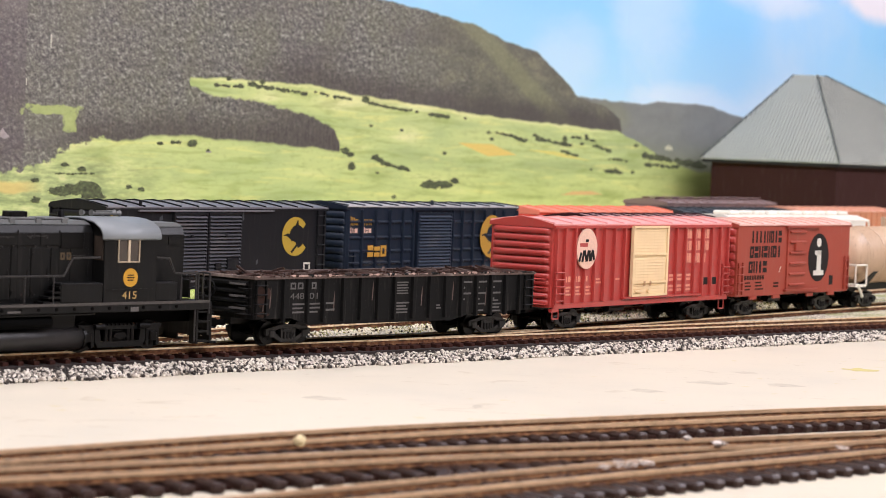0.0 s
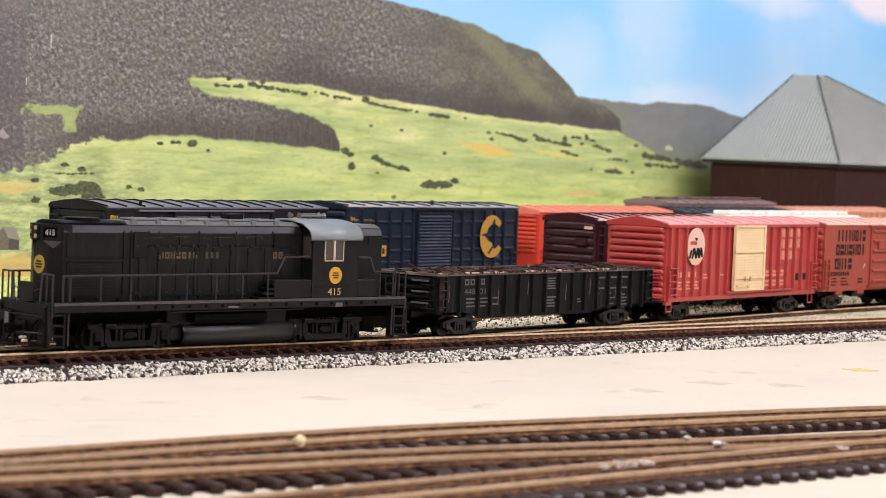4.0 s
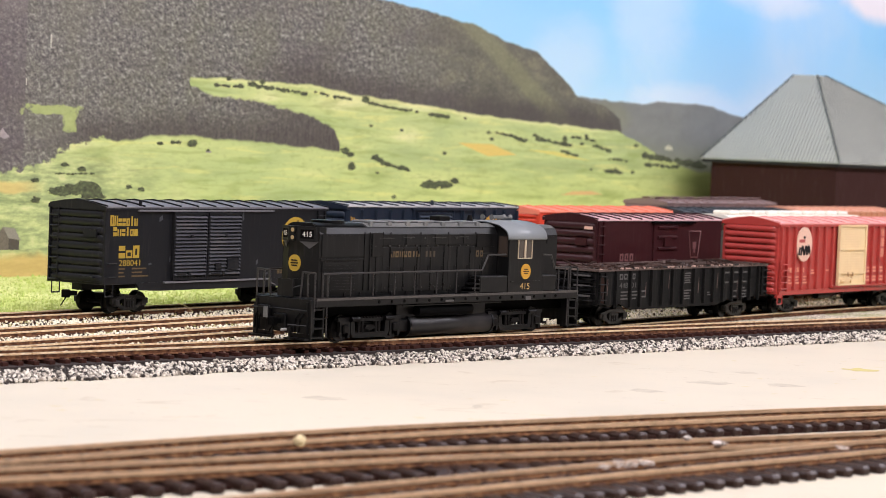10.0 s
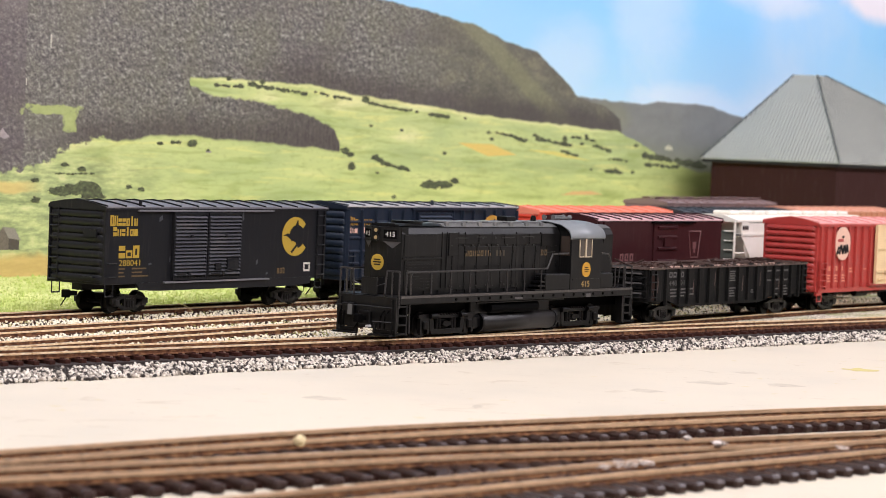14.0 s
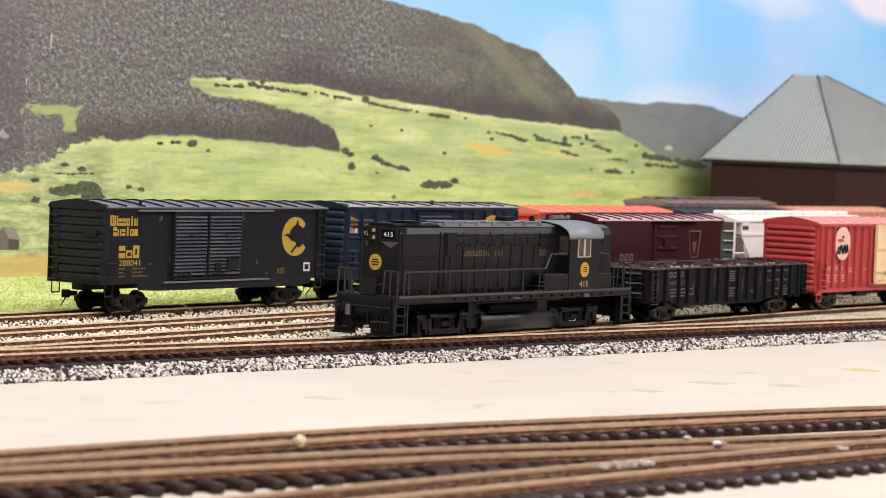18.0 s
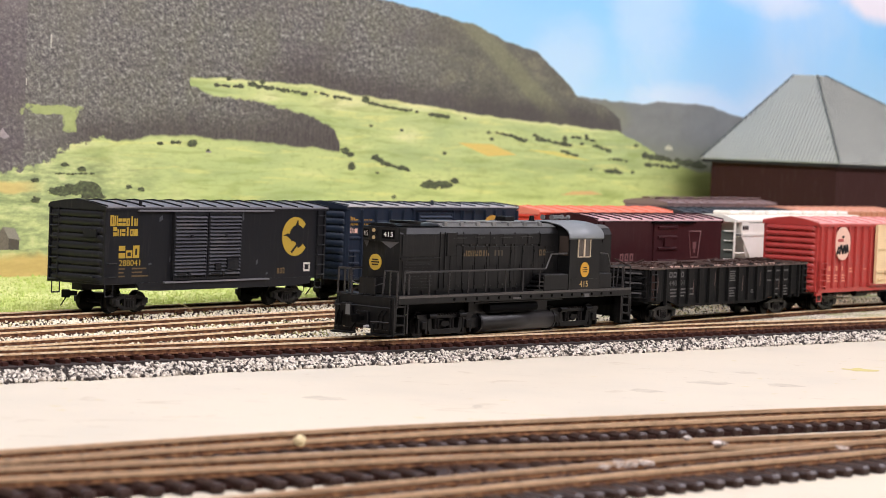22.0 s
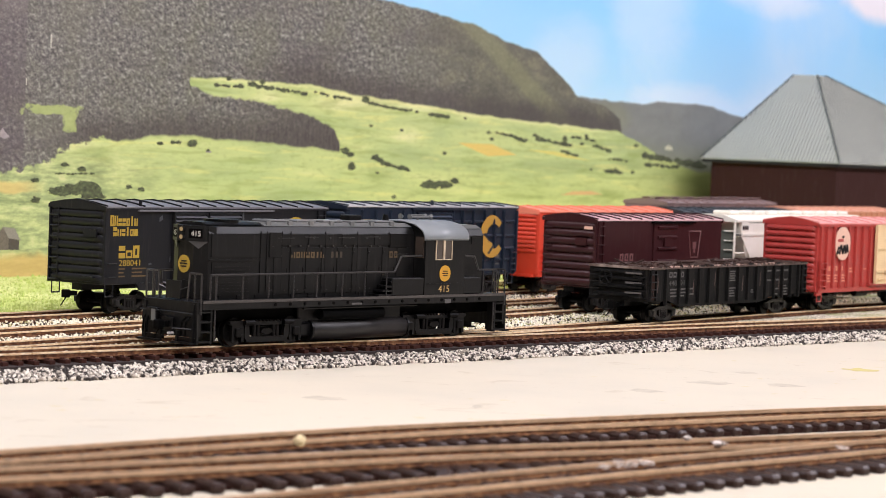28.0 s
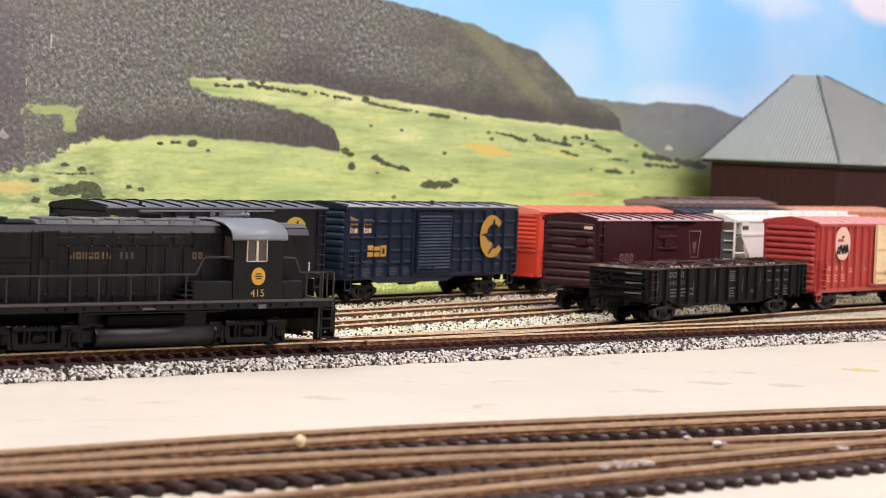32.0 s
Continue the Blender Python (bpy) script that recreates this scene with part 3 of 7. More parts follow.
crumb(87, 716, FORE + 0.9, 1.4, 0.6, FLUFF, "white fluff lump on the turnout frog")
for k, (x, y) in enumerate(((52, 654), (57, 657), (62, 661))):
    crumb(x, y, FORE + 0.8, 0.8 - 0.15 * k, 0.5, FLUFF, "tuft of dusty white lint on a rail")


def lint(x, y, z, reach, count, label):
    """A wisp of crossed fibres."""
    bm = mesh()
    for _ in range(count):
        a, b = random.uniform(0, math.tau), random.uniform(0.3, 1.0) * reach
        tip = Vector((math.cos(a) * b, math.sin(a) * b, random.uniform(0.2, 0.9) * reach * 0.6))
        bend_at = tip * 0.5 + Vector((random.uniform(-0.5, 0.5), random.uniform(-0.5, 0.5), random.uniform(0.2, 0.8)))
        wire(bm, [(0, 0, 0), tuple(bend_at), tuple(tip)], 0.12, 4)
    return solo("lint_wisp", bm, FLUFF, label, "debris", "crumbs on the rails", at=mm(x * CLOSER, y * CLOSER, z))


random.seed(17)
for x, y, reach in ((54, 655, 4.2), (60, 660, 3.4), (48, 650, 3.0), (88, 717, 3.0), (79, 728, 1.8), (126, 716, 2.6)):
    lint(x, y, FORE + 0.4, reach, 28, "wisp of dusty white lint caught on a rail")


# ---- the printed backdrop: hills and sky on a flat panel behind the yard ----
BACK = 1000.0
SHEET_LO, SHEET_HI, SHEET_TOP, SHEET_LOW = 760.0, 2700.0, 330.0, -12.0


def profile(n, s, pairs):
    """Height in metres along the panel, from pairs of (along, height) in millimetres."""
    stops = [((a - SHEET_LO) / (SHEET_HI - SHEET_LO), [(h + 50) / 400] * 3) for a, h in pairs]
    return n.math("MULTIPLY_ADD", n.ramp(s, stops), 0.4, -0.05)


def backdrop_material():
    n = Nodes("printed_landscape")
    xyz = n.t.nodes.new("ShaderNodeSeparateXYZ")
    n.put(xyz.inputs[0], n.coord)
    along, up = xyz.outputs[0], xyz.outputs[2]
    ragged = n.math("MULTIPLY", n.math("SUBTRACT", n.noise(1.0, 4, 0.7, n.stretch(95, 95, 150)), 0.5), 0.008)
    soft = n.math("MULTIPLY", n.math("SUBTRACT", n.noise(40, 3, 0.6), 0.5), 0.006)
    s = n.math("DIVIDE", n.math("SUBTRACT", along, SHEET_LO * MM), (SHEET_HI - SHEET_LO) * MM)
    h = n.math("ADD", up, ragged)
    hs = n.math("ADD", up, soft)
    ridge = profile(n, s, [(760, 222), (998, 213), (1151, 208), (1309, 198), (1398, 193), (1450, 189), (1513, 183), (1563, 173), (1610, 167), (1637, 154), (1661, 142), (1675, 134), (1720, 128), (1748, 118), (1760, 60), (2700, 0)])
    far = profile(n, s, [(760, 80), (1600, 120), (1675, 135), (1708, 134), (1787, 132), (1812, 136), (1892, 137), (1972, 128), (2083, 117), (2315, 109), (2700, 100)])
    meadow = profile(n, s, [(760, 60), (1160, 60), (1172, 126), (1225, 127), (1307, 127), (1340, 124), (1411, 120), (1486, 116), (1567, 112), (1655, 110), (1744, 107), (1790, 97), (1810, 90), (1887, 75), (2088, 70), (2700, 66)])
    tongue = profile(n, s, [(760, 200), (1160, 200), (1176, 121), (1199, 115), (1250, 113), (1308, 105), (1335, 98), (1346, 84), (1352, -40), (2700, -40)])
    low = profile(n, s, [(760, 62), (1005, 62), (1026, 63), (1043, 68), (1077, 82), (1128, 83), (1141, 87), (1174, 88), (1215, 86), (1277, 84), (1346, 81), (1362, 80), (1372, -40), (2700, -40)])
    above = lambda a, b, w: n.step(n.math("SUBTRACT", a, b), -w, w)
    blob = lambda a, z, ra, rz: n.math("ADD", n.math("POWER", n.math("DIVIDE", n.math("SUBTRACT", along, a), ra), 2.0), n.math("POWER", n.math("DIVIDE", n.math("SUBTRACT", up, z), rz), 2.0))
    # sky: blue, whiter over the hills, with soft banks of cloud
    cloud = n.noise(3.2, 5, 0.55, n.stretch(1.0, 1.0, 1.6), 0.4)
    wisp = n.noise(9.0, 4, 0.6, n.stretch(1.0, 1.0, 2.2), 0.3)
    sky = n.ramp(n.math("DIVIDE", up, 0.3), [(0.36, rgb(216, 238, 255)), (0.5, rgb(178, 224, 255)), (0.7, rgb(154, 213, 255)), (1.0, rgb(152, 210, 255))])
    sky = n.mix(n.math("MULTIPLY", n.step(cloud, 0.46, 0.72), 0.3), sky, rgb(232, 240, 252))
    for a, z, ra, rz, share in ((1.80, 0.215, 0.07, 0.07, 0.3), (2.03, 0.245, 0.10, 0.02, 0.5), (1.86, 0.138, 0.09, 0.018, 0.4), (2.10, 0.140, 0.13, 0.03, 0.3), (1.66, 0.17, 0.06, 0.03, 0.25)):
        sky = n.mix(n.math("MULTIPLY", n.step(n.math("ADD", blob(a, z, ra, rz), n.math("MULTIPLY", n.math("SUBTRACT", wisp, 0.5), 2.4)), 1.6, 0.0), share), sky, rgb(244, 246, 255))
    puff = n.math("ADD", blob(2.275, 0.262, 0.085, 0.026), n.math("MULTIPLY", n.math("SUBTRACT", wisp, 0.5), 2.0))
    sky = n.mix(n.math("MULTIPLY", n.step(puff, 1.5, 0.3), 0.9), sky, rgb(252, 244, 250))
    # far hills
    haze = n.mix(n.noise(1.0, 5, 0.65, n.stretch(30, 30, 60), 0.4), rgb(112, 114, 114), rgb(150, 152, 148))
    haze = n.mix(n.math("MULTIPLY", n.step(blob(1.72, 0.118, 0.05, 0.016), 1.2, 0.3), 0.35), haze, rgb(140, 142, 108))
    c = n.mix(above(far, hs, 0.0010), sky, n.mix(n.step(up, 0.05, 0.11), rgb(146, 152, 112), haze))
    # wooded mountain: crowns lit from above, smoother and barer to the east
    def crowns(scale, dz):
        m = n.t.nodes.new("ShaderNodeMapping")
        m.inputs["Scale"].default_value, m.inputs["Location"].default_value = scale, (dz * 0.35, 0, dz)
        n.put(m.inputs["Vector"], n.coord)
        return n.noise(1.0, 3, 0.62, m.outputs[0], 0.35)
    relief = n.math("SUBTRACT", crowns((260, 260, 300), 0.0), crowns((260, 260, 300), 0.42))
    small = n.math("SUBTRACT", crowns((520, 520, 600), 0.0), crowns((520, 520, 600), 0.45))
    mottle = n.math("SUBTRACT", n.noise(1.0, 4, 0.72, n.stretch(270, 270, 310)), 0.5)
    lit = n.math("ADD", n.math("ADD", n.math("MULTIPLY", relief, 0.42), n.math("MULTIPLY", small, 0.4)), n.math("MULTIPLY", mottle, 1.05))
    wood = n.ramp(n.math("ADD", lit, 0.5), [(0.28, rgb(56, 53, 56)), (0.44, rgb(99, 97, 96)), (0.56, rgb(132, 130, 123)), (0.74, rgb(196, 194, 186))])
    flecks = n.step(n.noise(1.0, 2, 0.6, n.stretch(430, 430, 640)), 0.58, 0.7)
    wood = n.mix(n.math("MULTIPLY", flecks, n.math("MULTIPLY_ADD", n.step(along, 1.3, 1.0), 0.3, 0.3)), wood, rgb(190, 187, 184))
    coarse = n.noise(26, 4, 0.6)
    wood = n.mix(n.math("MULTIPLY", n.step(coarse, 0.4, 0.65), 0.32), wood, rgb(120, 120, 98))
    hollow = n.noise(1.0, 3, 0.55, n.stretch(9, 9, 22), 0.8)
    wood = n.mix(n.math("MULTIPLY", n.step(hollow, 0.48, 0.68), 0.42), wood, rgb(92, 82, 90))
    wood = n.mix(n.math("MULTIPLY", n.step(along, 1.25, 1.02), 0.22), wood, rgb(116, 106, 112))
    bare = n.ramp(n.math("ADD", n.math("MULTIPLY", lit, 0.3), n.noise(1.0, 5, 0.7, n.stretch(34, 34, 70), 0.5)), [(0.3, rgb(88, 86, 80)), (0.52, rgb(112, 110, 98)), (0.7, rgb(138, 136, 112))])
    wedge = n.step(n.math("ABSOLUTE", n.math("SUBTRACT", n.math("SUBTRACT", along, 1.575), n.math("MULTIPLY", n.math("SUBTRACT", 0.150, up), 2.0))), 0.030, 0.010)
    bare = n.mix(n.math("MULTIPLY", wedge, 0.5), bare, rgb(148, 150, 112))
    wood = n.mix(n.math("MULTIPLY", n.step(along, 1.38, 1.54), 0.85), wood, bare)
    # tall dark trunks along the lower edges of the wood
    trunks = n.ramp(n.noise(1.0, 4, 0.65, n.stretch(430, 430, 70)), [(0.32, rgb(66, 60, 63)), (0.52, rgb(86, 79, 80)), (0.72, rgb(112, 104, 100))])
    trunks = n.mix(n.math("MULTIPLY", n.step(mottle, -0.1, 0.2), 0.35), trunks, rgb(112, 106, 100))
    trunks = n.mix(n.math("MULTIPLY", n.step(along, 1.4, 1.55), 0.7), trunks, n.mix(mottle, rgb(80, 74, 76), rgb(88, 82, 80)))
    edge_noise = n.math("MULTIPLY", n.math("SUBTRACT", n.noise(1.0, 4, 0.7, n.stretch(150, 150, 120)), 0.5), 0.016)
    near_edge = n.math("ADD", n.math("SUBTRACT", up, meadow), edge_noise)
    wood = n.mix(n.math("MULTIPLY", n.math("MULTIPLY", n.step(near_edge, 0.025, 0.006), n.step(along, 1.2, 1.3)), 0.8), wood, trunks)
    low_edge = n.math("ADD", n.math("SUBTRACT", up, low), edge_noise)
    wood = n.mix(n.math("MULTIPLY", n.math("MULTIPLY", n.step(low_edge, 0.022, 0.004), n.math("MULTIPLY", n.step(along, 1.02, 1.09), n.step(along, 1.36, 1.345))), 0.8), wood, trunks)
    # the first printed sheet is paler above and purplish below
    first = n.ramp(n.math("ADD", n.math("DIVIDE", up, 0.25), n.math("MULTIPLY", soft, 12.0)), [(0.36, rgb(92, 78, 92)), (0.6, rgb(104, 92, 100)), (0.72, rgb(164, 150, 156))])
    wood = n.mix(n.math("MULTIPLY", n.step(along, 1.0245, 1.0235), 0.42), wood, first)
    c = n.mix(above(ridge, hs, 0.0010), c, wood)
    # meadows: long soft folds, yellower towards the valley
    sweep = n.noise(1.0, 3, 0.5, n.stretch(6, 6, 46), 0.6)
    field = n.ramp(sweep, [(0.26, rgb(160, 174, 120)), (0.44, rgb(188, 202, 140)), (0.58, rgb(207, 216, 149)), (0.74, rgb(236, 233, 180))])
    field = n.mix(n.math("MULTIPLY", n.step(up, 0.085, 0.045), n.math("MULTIPLY", n.step(along, 1.30, 1.45), 0.35)), field, rgb(218, 223, 130))
    streak = n.noise(1.0, 5, 0.6, n.stretch(14, 14, 190), 0.5)
    field = n.mix(n.math("MULTIPLY", n.step(streak, 0.52, 0.66), 0.45), field, rgb(150, 166, 88))
    field = n.mix(n.math("MULTIPLY", n.step(streak, 0.46, 0.34), 0.45), field, rgb(238, 232, 150))
    fine = n.noise(1.0, 4, 0.7, n.stretch(120, 120, 330))
    field = n.mix(n.math("MULTIPLY", n.step(fine, 0.5, 0.66), 0.35), field, rgb(160, 174, 108))
    blotch = n.noise(1.0, 4, 0.6, n.stretch(16, 16, 80), 0.4)
    field = n.mix(n.math("MULTIPLY", n.step(blotch, 0.53, 0.68), 0.42), field, rgb(146, 160, 88))
    field = n.mix(n.math("MULTIPLY", n.step(along, 1.74, 1.90), 0.8), field, n.mix(blotch, rgb(176, 184, 104), rgb(126, 136, 84)))
    ditch = n.math("ABSOLUTE", n.math("SUBTRACT", n.noise(1.0, 3, 0.5, n.stretch(4, 4, 30), 0.4), 0.46))
    field = n.mix(n.math("MULTIPLY", n.math("MULTIPLY", n.step(ditch, 0.012, 0.002), n.step(n.noise(30, 3, 0.6), 0.45, 0.6)), 0.2), field, rgb(124, 138, 84))
    rows = n.ramp(n.noise(1.0, 5, 0.7, n.stretch(40, 40, 170), 0.1), [(0.34, rgb(104, 112, 88)), (0.46, rgb(152, 162, 120)), (0.55, rgb(194, 203, 144)), (0.66, rgb(230, 225, 176))])
    field = n.mix(n.math("MULTIPLY", n.math("MULTIPLY", n.step(along, 1.22, 1.06), n.step(up, 0.085, 0.06)), 0.75), field, rows)
    pale = n.step(n.math("ABSOLUTE", n.math("SUBTRACT", n.math("ADD", up, n.math("MULTIPLY", soft, 2.0)), 0.003)), 0.010, 0.004)
    field = n.mix(n.math("MULTIPLY", pale, 0.75), field, rgb(214, 176, 106))
    stubble = n.math("MULTIPLY", n.step(n.math("ABSOLUTE", n.math("SUBTRACT", n.math("ADD", up, soft), 0.052)), 0.0045, 0.002), n.step(along, 1.048, 1.018))
    field = n.mix(n.math("MULTIPLY", stubble, 0.75), field, rgb(230, 200, 130))
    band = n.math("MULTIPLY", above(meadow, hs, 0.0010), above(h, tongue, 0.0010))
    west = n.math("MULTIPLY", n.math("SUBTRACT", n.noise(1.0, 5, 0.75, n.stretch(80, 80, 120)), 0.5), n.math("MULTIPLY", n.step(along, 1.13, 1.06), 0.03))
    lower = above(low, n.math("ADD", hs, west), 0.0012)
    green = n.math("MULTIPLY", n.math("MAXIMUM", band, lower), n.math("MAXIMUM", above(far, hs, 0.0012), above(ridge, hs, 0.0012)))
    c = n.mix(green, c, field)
    # a sunlit rim where the upper meadow meets the trees
    rim = n.math("MULTIPLY", n.step(n.math("ABSOLUTE", n.math("SUBTRACT", n.math("SUBTRACT", meadow, hs), 0.0012)), 0.0016, 0.0004), n.math("MULTIPLY", n.step(along, 1.19, 1.21), n.step(along, 1.76, 1.70)))
    c = n.mix(n.math("MULTIPLY", n.math("MULTIPLY", rim, green), 0.45), c, rgb(232, 230, 170))
    # a grassy clearing in the wood: a long bar with a leg at its east end
    ragged_gap = n.math("MULTIPLY", n.math("SUBTRACT", n.noise(150, 5, 0.7), 0.5), 2.4)
    slab = lambda a, z, ra, rz: n.math("MAXIMUM", n.math("ABSOLUTE", n.math("DIVIDE", n.math("SUBTRACT", along, a), ra)), n.math("ABSOLUTE", n.math("DIVIDE", n.math("SUBTRACT", up, z), rz)))
    gap = n.math("ADD", n.math("MINIMUM", slab(1.048, 0.0995, 0.022, 0.0028), slab(1.064, 0.094, 0.0055, 0.0075)), ragged_gap)
    c = n.mix(n.math("MULTIPLY", n.step(gap, 1.15, 0.8), 0.85), c, n.mix(fine, rgb(200, 210, 140), rgb(156, 168, 106)))
    # bleached patches of the paper
    bleach = n.math("MULTIPLY", n.step(n.noise(4, 3), 0.4, 0.8), 0.10)
    c = n.mix(bleach, c, rgb(236, 232, 226))
    return n.done(c, 0.42, 0.0, 0.35)


def sheet_pose():
    base = Vector((-math.sin(radians(55.98)), math.cos(radians(55.98)), 0)) * (BACK * MM)
    return Matrix.Translation(base) @ pose(0, 0, 0, 0, 0, 55.98)


def backdrop():
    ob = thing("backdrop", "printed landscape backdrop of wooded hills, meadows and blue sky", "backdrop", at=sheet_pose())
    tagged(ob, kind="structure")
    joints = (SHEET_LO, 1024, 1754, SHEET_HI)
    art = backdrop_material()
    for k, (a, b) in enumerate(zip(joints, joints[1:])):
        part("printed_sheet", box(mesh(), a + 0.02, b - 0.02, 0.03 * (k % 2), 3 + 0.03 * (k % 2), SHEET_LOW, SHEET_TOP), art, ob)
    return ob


BACKDROP = backdrop()


BUSH_GREEN = Nodes("printed_bush_green")
bush_grain = BUSH_GREEN.noise(1.0, 4, 0.65, BUSH_GREEN.stretch(300, 300, 460))
BUSH_GREEN = BUSH_GREEN.done(BUSH_GREEN.ramp(bush_grain, [(0.36, rgb(66, 66, 58)), (0.55, rgb(92, 98, 74)), (0.7, rgb(132, 138, 98))]), 0.6, 0.0, 0.3)
PROUD = itertools.count()        # each printed clump lies a hair above the one before it


def clump(bm, a, h, r, tall=1.0):
    """One printed bush: a ragged outline, about twice as long as high on the sheet."""
    k = next(PROUD)
    outline = []
    for i in range(18):
        ang = i / 18 * math.tau
        w = r * (0.92 + 0.55 * noise.noise((math.cos(ang) * 2.6 + k * 3.7, math.sin(ang) * 2.6, k * 1.3)))
        flat = 0.7 if math.sin(ang) < 0 else 1.0
        outline.append((a + w * 2.1 * math.cos(ang), h + w * tall * flat * math.sin(ang)))
    prism(bm, outline, "y", -0.04 - 0.0012 * k, 0.2)


def hedge(a0, h0, a1, h1, count, r):
    """A run of bushes of uneven size along a field edge."""
    bm = mesh()
    count = int(count * 1.6)
    r *= 1.2
    for i in range(count):
        t = (i + random.uniform(-0.5, 0.5)) / max(1, count - 1)
        clump(bm, a0 + (a1 - a0) * t, h0 + (h1 - h0) * t + random.uniform(-0.3, 0.4) * r, r * random.uniform(0.6, 1.2), random.uniform(0.7, 1.15))
    tagged(part("printed_hedge", bm, BUSH_GREEN, BACKDROP), kind="stuff")


def tree(a, h, r, tall=1.0):
    part("printed_bush", (lambda bm: (clump(bm, a, h, r, tall), bm)[1])(mesh()), BUSH_GREEN, BACKDROP)


def shrubs():
    """Printed bushes, hedges and copses: thin ragged dark shapes on the sheet."""
    random.seed(5)
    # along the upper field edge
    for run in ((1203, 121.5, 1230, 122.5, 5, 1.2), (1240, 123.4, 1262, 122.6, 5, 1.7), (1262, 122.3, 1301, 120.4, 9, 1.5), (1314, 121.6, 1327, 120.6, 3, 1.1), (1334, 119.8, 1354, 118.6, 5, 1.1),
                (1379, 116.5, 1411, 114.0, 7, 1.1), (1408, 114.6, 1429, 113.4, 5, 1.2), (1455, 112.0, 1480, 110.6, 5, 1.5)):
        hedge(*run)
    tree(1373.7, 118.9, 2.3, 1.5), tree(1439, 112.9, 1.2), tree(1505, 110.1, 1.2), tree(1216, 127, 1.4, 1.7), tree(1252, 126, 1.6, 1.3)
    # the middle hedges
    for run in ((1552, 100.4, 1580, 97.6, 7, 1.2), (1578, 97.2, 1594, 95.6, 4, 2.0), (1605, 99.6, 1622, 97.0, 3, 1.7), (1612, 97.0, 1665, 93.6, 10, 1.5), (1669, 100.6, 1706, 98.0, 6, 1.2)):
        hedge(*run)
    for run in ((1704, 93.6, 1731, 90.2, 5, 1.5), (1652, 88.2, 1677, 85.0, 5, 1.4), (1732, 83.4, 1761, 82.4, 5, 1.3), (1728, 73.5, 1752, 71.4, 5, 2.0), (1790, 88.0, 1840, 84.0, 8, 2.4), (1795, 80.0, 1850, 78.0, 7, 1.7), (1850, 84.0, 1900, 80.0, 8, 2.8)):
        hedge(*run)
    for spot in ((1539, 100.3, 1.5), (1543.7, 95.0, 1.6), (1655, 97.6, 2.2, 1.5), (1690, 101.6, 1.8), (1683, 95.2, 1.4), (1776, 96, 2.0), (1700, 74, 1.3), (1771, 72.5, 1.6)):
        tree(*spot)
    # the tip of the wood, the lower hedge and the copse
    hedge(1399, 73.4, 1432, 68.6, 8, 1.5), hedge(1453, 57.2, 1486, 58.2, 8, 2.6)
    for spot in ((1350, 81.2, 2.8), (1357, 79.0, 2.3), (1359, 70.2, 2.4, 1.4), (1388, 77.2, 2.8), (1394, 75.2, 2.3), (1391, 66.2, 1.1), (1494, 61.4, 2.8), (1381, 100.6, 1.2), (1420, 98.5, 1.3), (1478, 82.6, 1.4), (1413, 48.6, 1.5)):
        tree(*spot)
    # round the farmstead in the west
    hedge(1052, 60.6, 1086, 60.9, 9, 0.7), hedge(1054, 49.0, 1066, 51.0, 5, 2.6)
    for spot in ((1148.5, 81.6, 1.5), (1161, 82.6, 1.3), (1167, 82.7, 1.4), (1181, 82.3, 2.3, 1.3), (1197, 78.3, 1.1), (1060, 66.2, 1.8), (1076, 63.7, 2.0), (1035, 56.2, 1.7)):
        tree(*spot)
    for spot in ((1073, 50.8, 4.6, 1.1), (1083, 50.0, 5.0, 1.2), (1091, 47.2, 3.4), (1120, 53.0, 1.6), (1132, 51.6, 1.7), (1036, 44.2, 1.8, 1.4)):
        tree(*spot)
    gold = plain("printed_stubble_field", rgb(234, 206, 118), 0.6, 0, 0.25, 500)
    pale_gold = plain("printed_ripe_field", rgb(226, 216, 126), 0.6, 0, 0.25, 500)
    rosy = plain("printed_ploughed_field", rgb(226, 186, 128), 0.6, 0, 0.25, 500)
    for outline, m in (([(1496, 91.4), (1544, 91.4), (1582, 83.7), (1539, 81.8)], gold), ([(1598, 88.4), (1640, 88.2), (1700, 81.2), (1652, 83.6)], pale_gold), ([(1652, 52.0), (1672, 55.4), (1700, 56.0), (1722, 53.0)], rosy)):
        part("printed_field", prism(mesh(), outline, "y", -0.03, 0.2), m, BACKDROP)
    stone = plain("printed_grey_rock", rgb(176, 164, 170), 0.6, 0, 0.5, 500)
    part("printed_rock", prism(mesh(), [(1003, 84), (1006, 87.6), (1008, 85), (1012, 82.4), (1008, 80.6), (1004, 82)], "y", -0.03, 0.2), stone, BACKDROP, "pale rock printed in the wood")
    part("printed_house", prism(mesh(), [(1828, 93.6), (1828, 96.4), (1834, 98.2), (1842, 95.8), (1842, 93.4)], "y", -0.16, 0.2), plain("printed_house_white", rgb(206, 204, 180), 0.6, 0, 0.3, 500), BACKDROP, "small pale house printed on the hillside")
    part("printed_shed", prism(mesh(), [(1195, 76.8), (1195, 78), (1198, 78.8), (1200, 77.8), (1200, 76.8)], "y", -0.16, 0.2), stone, BACKDROP, "small pale shed printed in the meadow")
    part("paper_scratch", prism(mesh(), [(1044.6, 146), (1045.5, 146), (1045.1, 137.3), (1044.4, 137.6)], "y", -0.03, 0.2), WHITE_LETTER, BACKDROP, "thin white scratch in the print")
    part("paper_scratch", prism(mesh(), [(1024.4, 118), (1025.2, 118), (1025, 113.5), (1024.5, 114)], "y", -0.03, 0.2), WHITE_LETTER, BACKDROP, "thin white scratch in the print")
    barn = mesh()
